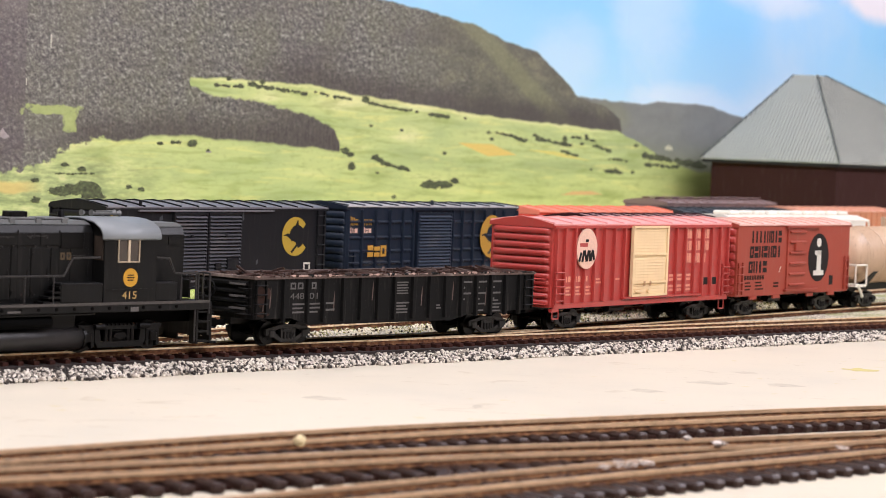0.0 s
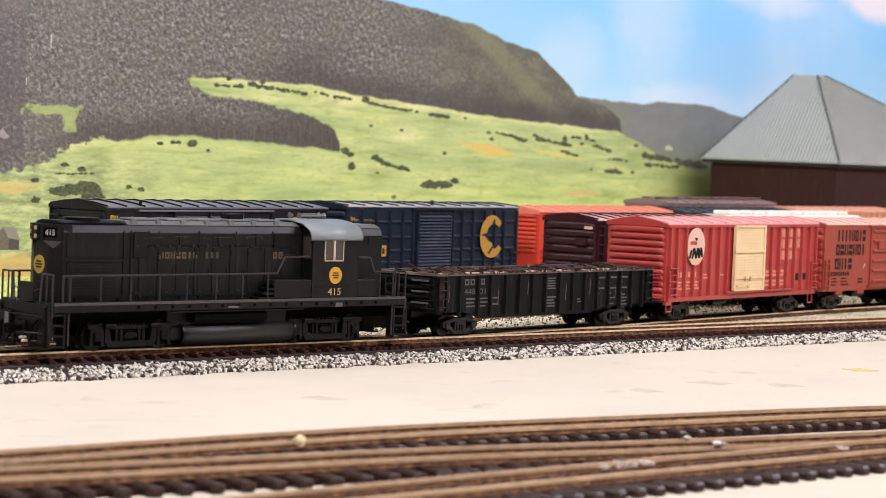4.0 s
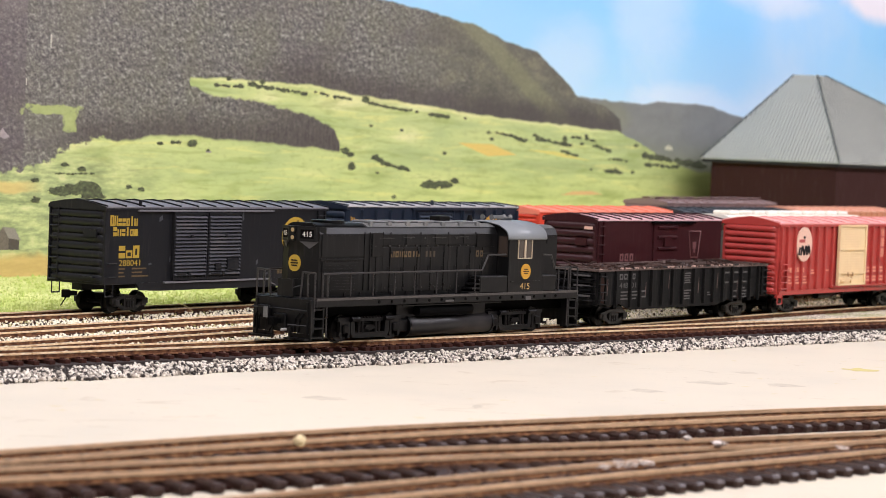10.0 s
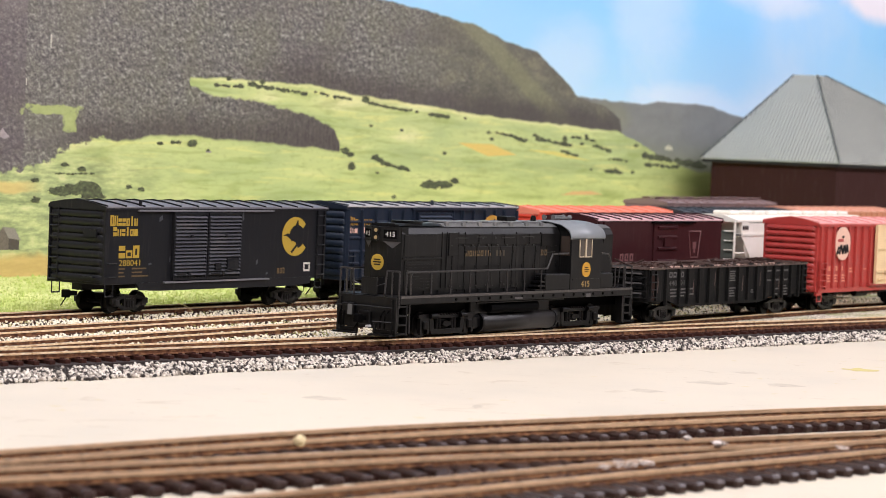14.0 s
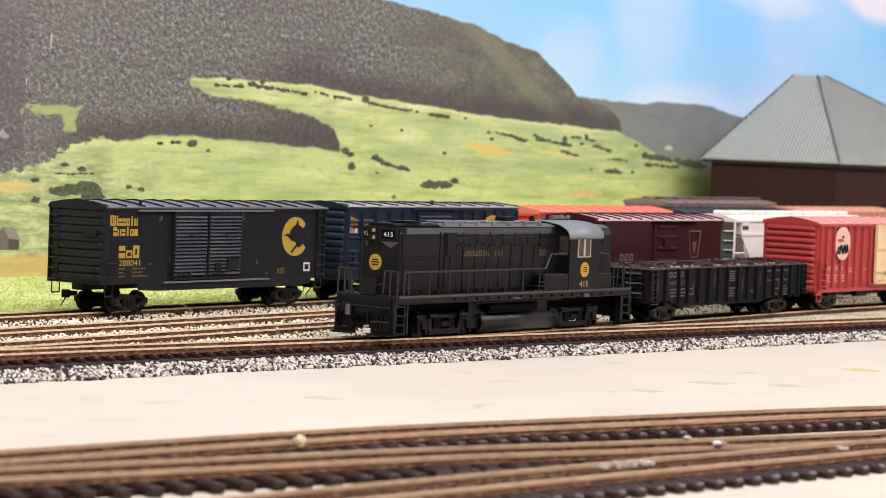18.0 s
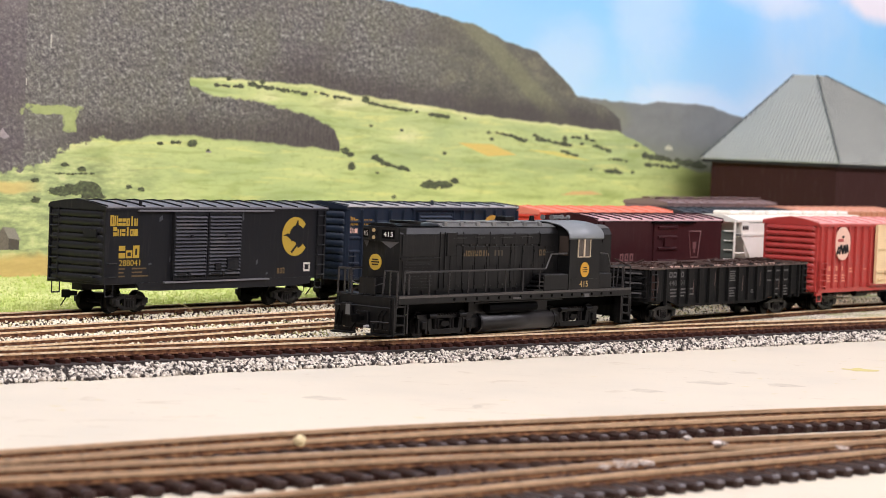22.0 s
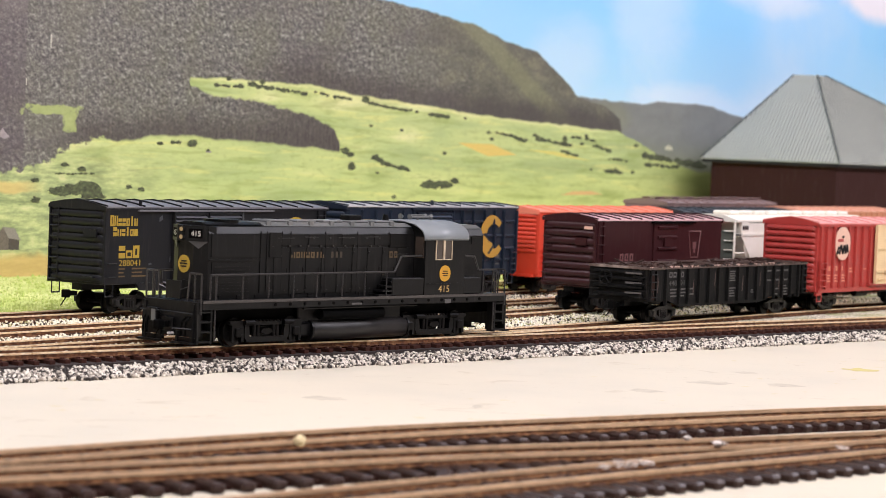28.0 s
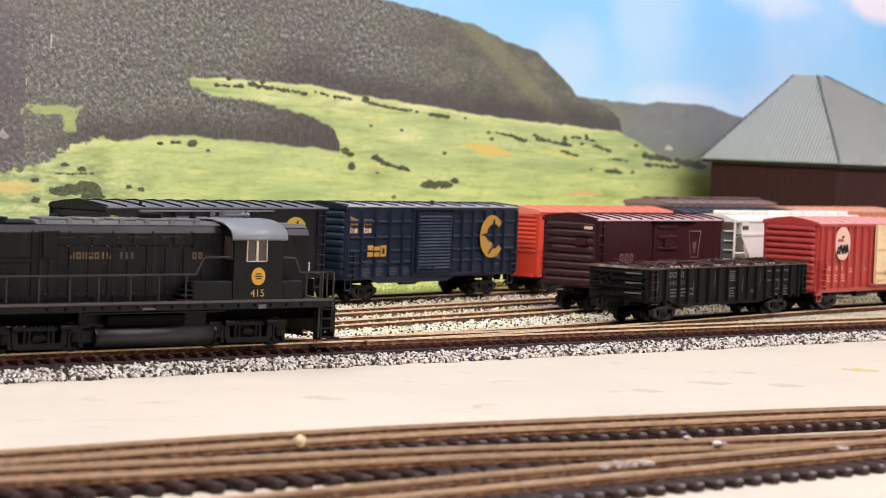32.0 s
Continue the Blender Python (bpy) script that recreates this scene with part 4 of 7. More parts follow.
    prism(barn, [(1003, 14), (1014, 14), (1014, 21), (1009, 28), (1003, 22)], "y", -0.04, 0.2)
    barn = part("printed_barn", barn, plain("printed_barn_grey", rgb(118, 108, 100), 0.6, 0, 0.7, 600), BACKDROP)
    part("printed_barn_roof", prism(mesh(), [(1009, 28), (1014, 21), (1024, 20), (1019, 27)], "y", -0.06, 0.2), plain("printed_roof_grey", rgb(150, 142, 136), 0.6, 0, 0.5, 900), barn)
    part("printed_barn_wall", prism(mesh(), [(1014, 14), (1014, 21), (1023, 20), (1023, 14)], "y", -0.05, 0.2), plain("printed_wall_dark", rgb(84, 76, 72), 0.6, 0, 0.6, 700), barn)


shrubs()


# ---- the station house with its pyramid roof ----
def station():
    at = Matrix.Translation(Vector((337.8, 2003.3, 0)) * MM) @ pose(0, 0, 0, 0, 0, YARD)
    ob = thing("station_building", "dark brick building with a grey ribbed pyramid roof", "building", at=at)
    wall = paint("dark_brown_brick", rgb(60, 37, 35), dusty=0.08, rough=0.8, spec=0.1)
    roof = paint("grey_green_sheet_roof", rgb(182, 184, 174), dusty=0.25, rough=0.5)
    # Seams much darker than the sheet: the ribs' shading put into colour.
    seam = paint("shade_dark_roof_seam", rgb(70, 76, 74), dusty=0.2, rough=0.5)
    wide, deep, eave = 444.0, 134.0, 88.5
    over = 5.0
    part("wall", box(mesh(), over, wide - over, over, deep - 8.5, FLOOR, eave - 1), wall, ob)
    part("fascia", box(mesh(), 1, wide - 1, 1, deep - 1, eave - 4, eave - 1.2), plain("black_fascia", rgb(30, 28, 28), 0.6), ob, "black roof fascia")
    mid, top, rise = 69.0, 8.7, 77.2
    corner = [(0, 0), (wide, 0), (wide, deep), (0, deep)]
    peak = [(mid - top, mid - 16.5), (mid + top, mid - 16.5), (mid + top, mid + 6.3), (mid - top, mid + 6.3)]
    bm = mesh()
    base = [bm.verts.new((x, y, eave)) for x, y in corner]
    foot = [bm.verts.new((x, y, eave - 1.2)) for x, y in corner]
    head = [bm.verts.new((x, y, eave + rise)) for x, y in peak]
    bm.faces.new(head), bm.faces.new(foot[::-1])
    for i in range(4):
        j = (i + 1) % 4
        bm.faces.new((base[i], base[j], head[j], head[i])), bm.faces.new((foot[i], foot[j], base[j], base[i]))
    r = part("roof", bm, roof, ob, "grey ribbed metal roof")
    for i in range(4):
        bm = mesh()
        a, b = Vector((*corner[i], 0)), Vector((*corner[(i + 1) % 4], 0))
        way = (b - a).normalized()
        inward = Vector((-way.y, way.x, 0))
        long = (b - a).length
        first, last = (Vector((*peak[i], 0)) - a).dot(way), (Vector((*peak[(i + 1) % 4], 0)) - a).dot(way)
        back = (Vector((*peak[i], 0)) - a).dot(inward)
        n = int(long / 3.2)
        for k in range(1, n):
            u = long * k / n
            share = min(u / first, (long - u) / (long - last), 1.0)
            low = a + way * u + Vector((0, 0, eave - 0.55))
            rod(bm, low + inward * 0.1, low + inward * back * share + Vector((0, 0, rise * share)), 0.8, 4)
        part("roof_seams", bm, seam, r)
    for (x, y), (p, q) in zip(corner, peak):
        part("hip_cap", rod(mesh(), (x, y, eave), (p, q, eave + rise), 0.9, 6), seam, r)
    return ob


station()


# ---- rolling stock; x runs along the car, -y is its near side, z from the railhead ----
def wheelset_mesh(r, name="wheelset"):
    bm = mesh()
    rod(bm, (0, -9.5, 0), (0, 9.5, 0), 0.9, 8)
    for s in (-1, 1):
        rod(bm, (0, s * 7.2, 0), (0, s * 9.6, 0), r, 22)
        rod(bm, (0, s * 6.6, 0), (0, s * 7.2, 0), r + 0.75, 22)
        for k in range(5):
            a = k / 5 * math.tau
            rod(bm, (math.cos(a) * r * 0.55, s * 9.5, math.sin(a) * r * 0.55), (math.cos(a) * r * 0.55, s * 9.75, math.sin(a) * r * 0.55), r * 0.13, 6)
        rod(bm, (0, s * 9.5, 0), (0, s * 9.9, 0), r * 0.3, 8)
    bm.transform(Matrix.Scale(MM, 4))
    me = bpy.data.meshes.new(name)
    bm.to_mesh(me)
    bm.free()
    me.materials.append(WHEEL_STEEL)
    return me


CAR_WHEELS, LOCO_WHEELS = wheelset_mesh(4.8), wheelset_mesh(5.8)
AXLES = []                       # wheelsets of the vehicles that move


def bettendorf(s):
    """A cast side frame: bowed top and bottom members with open windows, spring group and journal boxes."""
    bm = mesh()
    y0, y1 = (10.6, 12.2) if s > 0 else (-12.2, -10.6)
    prism(bm, [(-13, 4.2), (-13, 6.7), (-5, 8.4), (5, 8.4), (13, 6.7), (13, 4.2), (11.2, 4.2), (10.6, 5.3), (4.6, 6.9), (-4.6, 6.9), (-10.6, 5.3), (-11.2, 4.2)], "y", y0, y1)
    prism(bm, [(-10.8, 5.8), (-9.4, 4.1), (-4.4, 1.2), (4.4, 1.2), (9.4, 4.1), (10.8, 5.8), (9.0, 5.5), (4.0, 2.7), (-4.0, 2.7), (-9.0, 5.5)], "y", y0, y1)
    for x in (-3.7, 3.7):
        box(bm, x - 0.6, x + 0.6, y0, y1, 2.4, 7.2)
    for x in (-9.65, 9.65):
        box(bm, x - 1.7, x + 1.7, y0 - 0.7, y1 + 0.7, 3.2, 6.4, 0.3)
    for x in (-1.9, 0, 1.9):
        rod(bm, (x, (y0 + y1) / 2 + s * 0.5, 2.4), (x, (y0 + y1) / 2 + s * 0.5, 5.4), 0.75, 7)
    box(bm, -3.2, 3.2, y0 - 0.3, y1 + 0.3, 5.4, 6.8)
    return bm


def truck(parent, x, moving=False):
    t = part("truck", box(box(mesh(), -2.6, 2.6, -11.5, 11.5, 4.6, 8.4), -1.2, 1.2, -4, 4, 8.4, 11), TRUCK_BLACK, parent, "", mm(x, 0))
    for s in (-1, 1):
        part("side_frame", bettendorf(s), TRUCK_GREY, t)
    for k in (-9.65, 9.65):
        w = place("wheelset", CAR_WHEELS, t, "", mm(k, 0, 4.85))
        if moving:
            AXLES.append((w, k, 4.8))
        part("brake_beam", box(mesh(), k * 0.62 - 0.6, k * 0.62 + 0.6, -8, 8, 3.2, 4.4), TRUCK_BLACK, t)
    return t


def coupler(parent, x, s):
    bm = mesh()
    box(bm, min(x, x + s * 7), max(x, x + s * 7), -1.3, 1.3, 8.2, 10.4)
    box(bm, min(x + s * 5.5, x + s * 9), max(x + s * 5.5, x + s * 9), -2.2, 1.0, 7.4, 11.2, 0.4)
    wire(bm, [(x + s * 6, 0, 8), (x + s * 7, 1.5, 5), (x + s * 6, 3.6, 3.4)], 0.3)
    return part("coupler", bm, SHADE_BLACK, parent)


def ladder(parent, x, w, z0, z1, y, material, rungs, name="ladder"):
    bm = mesh()
    if rungs > 3:
        for a in (x, x + w):
            box(bm, a - 0.3, a + 0.3, y - 1.0, y, z0, z1)
    for i in range(rungs):
        z = z0 + (z1 - z0) * (i + 0.5) / rungs
        wire(bm, [(x - 0.2, y, z), (x - 0.2, y - 1.3, z), (x + w + 0.2, y - 1.3, z), (x + w + 0.2, y, z)], 0.33, 4)
    return part(name, bm, material, parent)


def end_ribs(parent, x, s, half, z0, z1, count, material, deep=1.1, flat=0.5):
    """A pressed steel end: horizontal ribs, rounded in section, that run out into the sheet near the corners."""
    pitch = (z1 - z0) / count
    for i in range(count):
        z = z0 + pitch * (i + 0.5)
        bm = mesh()
        rows = []
        for v, share in ((-half + 1.2, 0.0), (-half + 2.0, 0.55), (-half + 3.4, 0.9), (-half + 5.4, 1.0), (half - 5.4, 1.0), (half - 3.4, 0.9), (half - 2.0, 0.55), (half - 1.2, 0.0)):
            r, d = pitch * 0.47 * (0.6 + 0.4 * share), deep * share
            ring = [(x - s * 0.05, z - r)] + [(x + s * d * math.sin(radians(q)), z - r * math.cos(radians(q))) for q in (18, 40, 65, 90, 115, 140, 162)] + [(x - s * 0.05, z + r)]
            rows.append([bm.verts.new((p, v, q)) for p, q in ring])
        for a, b in zip(rows, rows[1:]):
            for k in range(9):
                bm.faces.new((a[k], a[(k + 1) % 9], b[(k + 1) % 9], b[k]))
        bm.faces.new(rows[0]), bm.faces.new(rows[-1])
        part("end_rib", bm, material, parent)


def car_roof(parent, L, W, zt, material, ribs=13, rise=2.7, lip=0.7, walk_board=None, edge=None, rib=None):
    half = W / 2 + lip
    bm = mesh()
    outline = [(-half, zt - 0.5), (-half, zt + 0.25), (-half * 0.5, zt + rise * 0.62), (0, zt + rise), (half * 0.5, zt + rise * 0.62), (half, zt + 0.25), (half, zt - 0.5)]
    prism(bm, outline, "x", -L / 2 - 0.5, L / 2 + 0.5)
    roof = part("roof", bm, material, parent)
    for s in (-1, 1):
        a, b = sorted((s * (L / 2 + 0.1), s * (L / 2 + 0.9)))
        part("roof_end", prism(mesh(), [(-half, zt - 1.6), (-half, zt + 0.1), (-half * 0.5, zt + rise * 0.75), (0, zt + rise + 0.6), (half * 0.5, zt + rise * 0.75), (half, zt + 0.1), (half, zt - 1.6)], "x", a, b), edge or material, roof)
    for i in range(ribs):
        x = -L / 2 + L * i / (ribs - 1)
        x = max(-L / 2 + 0.2, min(L / 2 - 0.2, x))
        bm = mesh()
        top = [(-half, zt + 0.2), (-half * 0.5, zt + rise * 0.62), (0, zt + rise), (half * 0.5, zt + rise * 0.62), (half, zt + 0.2)]
        outline = [(y, z + 0.75) for y, z in top] + [(y, z - 0.1) for y, z in top[::-1]]
        prism(bm, outline, "x", x - 0.4, x + 0.4)
        part("roof_rib", bm, rib or edge or material, roof)
    if walk_board:
        bm = mesh()
        for k in (-2.2, 0, 2.2):
            box(bm, -L / 2 - 2, L / 2 + 2, k - 0.95, k + 0.95, zt + rise + 1.0, zt + rise + 1.5)
        for i in range(9):
            x = -L / 2 + L * i / 8
            box(bm, x - 0.5, x + 0.5, -3, 3, zt + rise - 0.3, zt + rise + 1.0)
        part("running_board", bm, walk_board, parent)
    return roof


def underframe(parent, L, zb, drop=3.2, material=LOCO_UNDER, tanks=True):
    bm = mesh()
    box(bm, -L / 2 + 1, L / 2 - 1, -3.2, 3.2, zb - drop, zb)
    for x in (-L * 0.25, -L * 0.08, L * 0.08, L * 0.25):
        prism(bm, [(-16, zb), (16, zb), (4, zb - drop), (-4, zb - drop)], "x", x - 0.4, x + 0.4)
    part("centre_sill", bm, material, parent)
    if tanks:
        part("brake_cylinder", rod(mesh(), (L * 0.05, 6, zb - 3.0), (L * 0.05 + 9, 6, zb - 3.0), 2.2, 12), material, parent)
        part("air_reservoir", rod(mesh(), (-L * 0.12, -8, zb - 2.6), (-L * 0.12 + 15, -8, zb - 2.6), 2.0, 12), material, parent)


def stirrup(parent, x, w, z, y, material):
    part("stirrup_step", wire(mesh(), [(x, y, z), (x, y, z - 5.4), (x + w, y, z - 5.4), (x + w, y, z)], 0.4, 4), material, parent)


def body(parent, L, W, zb, zt, material, name="body"):
    return part(name, box(mesh(), -L / 2, L / 2, -W / 2, W / 2, zb, zt, 0.25), material, parent)


def louvre_door(parent, x0, x1, z0, z1, y, material, slats, frame_w=1.0, rails=(), slat_paint=None, deep=1.4):
    bm = mesh()
    box(bm, x0, x1, y - 0.9, y, z0, z1)
    d = part("door", bm, material, parent)
    for i in range(slats):
        bm = mesh()
        z = z0 + 2.2 + (z1 - z0 - 3.4) * i / slats
        h = (z1 - z0 - 3.4) / slats
        prism(bm, [(y - 0.9, z + h * 0.05), (y - 0.9 - deep, z + h * 0.05), (y - 0.9 - deep, z + h * 0.16), (y - 0.9, z + h * 0.8)], "x", x0 + frame_w, x1 - frame_w)
        part("slat", bm, slat_paint or material, d)
    bm = mesh()
    for a, b in ((x0, x0 + frame_w), (x1 - frame_w, x1)):
        box(bm, a, b, y - 1.7, y - 0.9, z0, z1)
    for z in (z0, z1 - 1.1, *rails):
        box(bm, x0, x1, y - 1.75, y - 0.9, z, z + 1.1)
    part("door_frame", bm, material, d)
    bm = mesh()
    rod(bm, (x0 + (x1 - x0) * 0.45, y - 1.6, z0 + 2.6), (x0 + (x1 - x0) * 0.45, y - 2.6, z0 + 2.6), 1.1, 8)
    box(bm, x0 + 2.5, x0 + 9.5, y - 2.3, y - 1.5, z0 + 2.3, z0 + 3.1)
    part("door_latch", bm, material, d)
    return d


def posts(parent, xs, w, deep, z0, z1, y, material, name="side_post"):
    bm = mesh()
    prism(bm, [(-w / 2, 0), (-w * 0.3, -deep), (w * 0.3, -deep), (w / 2, 0)], "z", z0, z1)
    bmesh.ops.recalc_face_normals(bm, faces=bm.faces)
    bm.transform(Matrix.Scale(MM, 4))
    me = bpy.data.meshes.new(name)
    bm.to_mesh(me)
    bm.free()
    me.materials.append(material)
    for x in xs:
        place(name, me, parent, "", mm(x, y, 0))
    for x in xs:
        place(name, me, parent, "", mm(x, -y, 0, 0, 0, 180))


def running_gear(ob, L, inset, zb, moving=False, ends=(-1, 1)):
    for s in (-1, 1):
        truck(ob, s * (L / 2 - inset), moving)
    for s in ends:
        coupler(ob, s * L / 2, s)


def yard_pose(x, y, heading, L, W):
    """A parked car from its near left corner."""
    h = radians(heading)
    cx = x + math.cos(h) * L / 2 - math.sin(h) * W / 2
    cy = y + math.sin(h) * L / 2 + math.cos(h) * W / 2
    return mm(cx, cy, 0, 0, 0, heading)


def crescent(cx, cz, rx, rz, inner, y, cut=(-38, 38)):
    """A broad open ring, like a thick letter C, with a narrower inner edge."""
    outer = oval(cx, cz, rx, rz, 30, cut[1], 360 + cut[0])
    inn = oval(cx + rx * 0.14, cz, rx * inner, rz * inner, 30, cut[1] + 4, 356 + cut[0])
    bm = mesh()
    a = [[bm.verts.new((p[0], yy, p[1])) for p in ring] for yy in (y - 0.1, y + 0.05) for ring in (outer, inn)]
    for i in range(30):
        bm.faces.new((a[0][i], a[0][i + 1], a[1][i + 1], a[1][i]))
        bm.faces.new((a[2][i], a[2][i + 1], a[0][i + 1], a[0][i]))
        bm.faces.new((a[1][i], a[1][i + 1], a[3][i + 1], a[3][i]))
    return bm


def ring_emblem(ob, cx, cz, rx, rz, y, colour, ground):
    """The ring with a filled lower half, and notches in the car's colour laid on it: two wedges and a slanting bar."""
    e = part("emblem", crescent(cx, cz, rx, rz, 0.6, y, (-36, 40)), colour, ob, "large yellow open-ring emblem with dark notches")
    fill = [(cx - rx * 0.62, cz + rz * 0.02), (cx - rx * 0.30, cz - rz * 0.20), (cx + rx * 0.02, cz - rz * 0.30), (cx + rx * 0.16, cz - rz * 0.52), (cx + rx * 0.30, cz - rz * 0.70), (cx - rx * 0.2, cz - rz * 0.80), (cx - rx * 0.62, cz - rz * 0.52)]
    part("emblem_fill", prism(mesh(), fill, "y", y - 0.13, y + 0.05), colour, e)
    for notch in ([(-0.02, 0.56), (0.12, 0.84), (0.20, 0.82), (0.24, 0.52)], [(-0.92, 0.06), (-0.60, 0.16), (-0.56, 0.08), (-0.78, 0.03)], [(-0.80, 0.10), (-0.42, -0.10), (-0.26, -0.26), (-0.22, -0.14), (-0.5, 0.16)],
                  [(0.20, -0.44), (0.10, -0.38), (-0.34, -0.78), (-0.20, -0.84)]):
        part("emblem_notch", prism(mesh(), [(cx + u * rx, cz + w * rz) for u, w in notch], "y", y - 0.17, y + 0.05), ground, e)


def black_boxcar():
    L, W, zb, zt = 175.4, 35.2, 14.0, 51.0
    ob = thing("boxcar", "black steel boxcar with louvred double doors and yellow lettering, parked", "boxcar", "parked freight cars", yard_pose(-159.4, 1096.8, 56.6, L, W))
    y = -W / 2
    body(ob, L, W, zb, zt, BLACK_CAR)
    end_ribs(ob, -L / 2, -1, W / 2, 15, 49.2, 9, BLACK_CAR)
    end_ribs(ob, L / 2, 1, W / 2, 15, 49.2, 9, BLACK_CAR)
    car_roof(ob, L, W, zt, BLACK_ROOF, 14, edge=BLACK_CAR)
    part("roof_fascia", box(mesh(), -L / 2, L / 2, y - 0.5, y, zt - 1.6, zt - 0.5), BLACK_CAR, ob)
    underframe(ob, L, zb)
    part("side_sill", prism(mesh(), [(-65, zb + 0.6), (-62, 11), (-50, 10.4), (60, 10.2), (74, 11.2), (76, zb + 0.6)], "y", y - 0.4, y + 0.6), BLACK_CAR, ob)
    part("door_track", box(mesh(), -65, 40, y - 1.5, y, zt - 2.0, zt - 1.2), BLACK_ROOF, ob, "dusty door track")
    part("door_sill", box(mesh(), -45, 38, y - 1.5, y, zb, zb + 0.8), BLACK_ROOF, ob, "worn door sill")
    louvre_door(ob, -39.3, -13.6, 15.4, 48.6, y, BLACK_CAR, 17, 1.0, (32,), GLINT_SCUFF_GREY)
    louvre_door(ob, -12.8, 13.8, 15.4, 48.6, y, BLACK_CAR, 17, 1.0, (32,), GLINT_SCUFF_GREY)
    part("tack_board", box(mesh(), 1.6, 10.4, y - 2.9, y - 1.4, 20.2, 25.6), BLACK_CAR, ob, "black tack board on the door")
    part("tack_board", box(mesh(), -7.6, -3.4, y - 2.9, y - 1.4, 20.0, 23.4), BLACK_CAR, ob, "black tack board on the door")
    for x in (-26.6, 0.4):
        part("door_lug", box(mesh(), x - 0.7, x + 0.7, y - 2.8, y - 1.6, 36.4, 37.6), BLACK_CAR, ob)
    ladder(ob, 79.3, 6.0, 13.2, 49.6, y, BLACK_CAR, 7)
    ladder(ob, -86, 5.2, 14.5, 27.5, y, BLACK_CAR, 2, "grab_iron")
    bm = mesh()
    for i in range(7):
        z = 15.5 + i * 5.1
        wire(bm, [(-L / 2, 11.5, z), (-L / 2 - 1.5, 11.5, z), (-L / 2 - 1.5, 16.8, z), (-L / 2, 16.8, z)], 0.33, 4)
    for v in (11.3, 17.0):
        box(bm, -L / 2 - 1.2, -L / 2, v - 0.3, v + 0.3, 14, 50)
    part("end_ladder", bm, BLACK_CAR, ob)
    part("end_board", box(mesh(), -L / 2 - 2.0, -L / 2 - 1.0, -13.5, -5.5, 36.6, 40.2), BLACK_CAR, ob)
    part("brake_step", box(mesh(), -L / 2 - 3.2, -L / 2, -13, -6, 17.2, 18.0), BLACK_CAR, ob)
    for x in (-86, 80):
        stirrup(ob, x, 5.5, zb, y + 0.6, BLACK_CAR)
    stirrup(ob, -86, 5.5, zb, -y - 0.6, BLACK_CAR)
    running_gear(ob, L, 25.5, zb)
    yy = y - 0.02
    part("company_word", bars(mesh(), 7, -84.5, 42.0, 20, 5.2, yy, 0.14, True, (1, 0.95, 0.7, 0.7, 0.7, 0.9, 0.7), "odttoid"), YELLOW, ob, "yellow word in letter-sized bars")
    part("company_word", bars(mesh(), 6, -82.2, 37.2, 18, 4.4, yy, 0.14, True, (1, 0.75, 0.75, 0.95, 0.75, 0.75), "tdtios"), YELLOW, ob, "yellow word in letter-sized bars")
    part("initials_block", bars(mesh(), 3, -77.8, 26.6, 15.4, 6.0, yy, 0.12, True, (1, 0.62, 1), "too"), YELLOW, ob, "yellow initials in plain bars")
    part("car_number", letters("288041", 2.9, 15.2, -77.4, 22.9, yy - 0.05), YELLOW, ob, "yellow car number")
    bm = text_lines(mesh(), -77.4, 21.2, (4.2, 3.6, 4.4), yy, 1.8, 0.7)
    text_lines(bm, -68, 21.2, (10.5, 7.5, 12), yy, 1.8, 0.7)
    part("data_lines", bm, GOLD_FAINT, ob, "small worn yellow data lines")
    ring_emblem(ob, 60.6, 36.0, 11.4, 10.2, yy, YELLOW, BLACK_CAR)
    bm = mesh()
    for a in ((68.6, 17.6, 74.2, 18.6), (68.6, 21.3, 74.2, 22.3), (68.6, 17.6, 69.6, 22.3), (73.2, 17.6, 74.2, 22.3)):
        box(bm, a[0], a[2], yy - 0.08, yy, a[1], a[3])
    part("stencil_frame", bm, WHITE_LETTER, ob, "small white square stencil")
    part("data_lines", bars(mesh(), 3, 46, 16.8, 7, 3.0, yy, 0.3), GOLD_FAINT, ob, "faint worn lettering")
    for x, z, w, h in ((14.6, 43.4, 2.6, 5.6), (28, 21.6, 1.6, 3), (36.5, 16.4, 1.8, 1.6), (-49, 44.0, 2.8, 3.2), (-56, 23, 2.4, 1.2), (-40.6, 24, 0.8, 3.4)):
        part("scuff", prism(mesh(), [(x, z), (x + w, z + h * 0.3), (x + w * 0.8, z + h), (x + 0.2, z + h * 0.7)], "y", yy - 0.04, yy), GLINT_SCUFF_GREY, ob, "pale rubbed scuff")
    part("roof_vent", rod(mesh(), (-62, -16.5, zt), (-62, -16.5, zt + 3.4), 0.9, 6), BLACK_CAR, ob)
    return ob


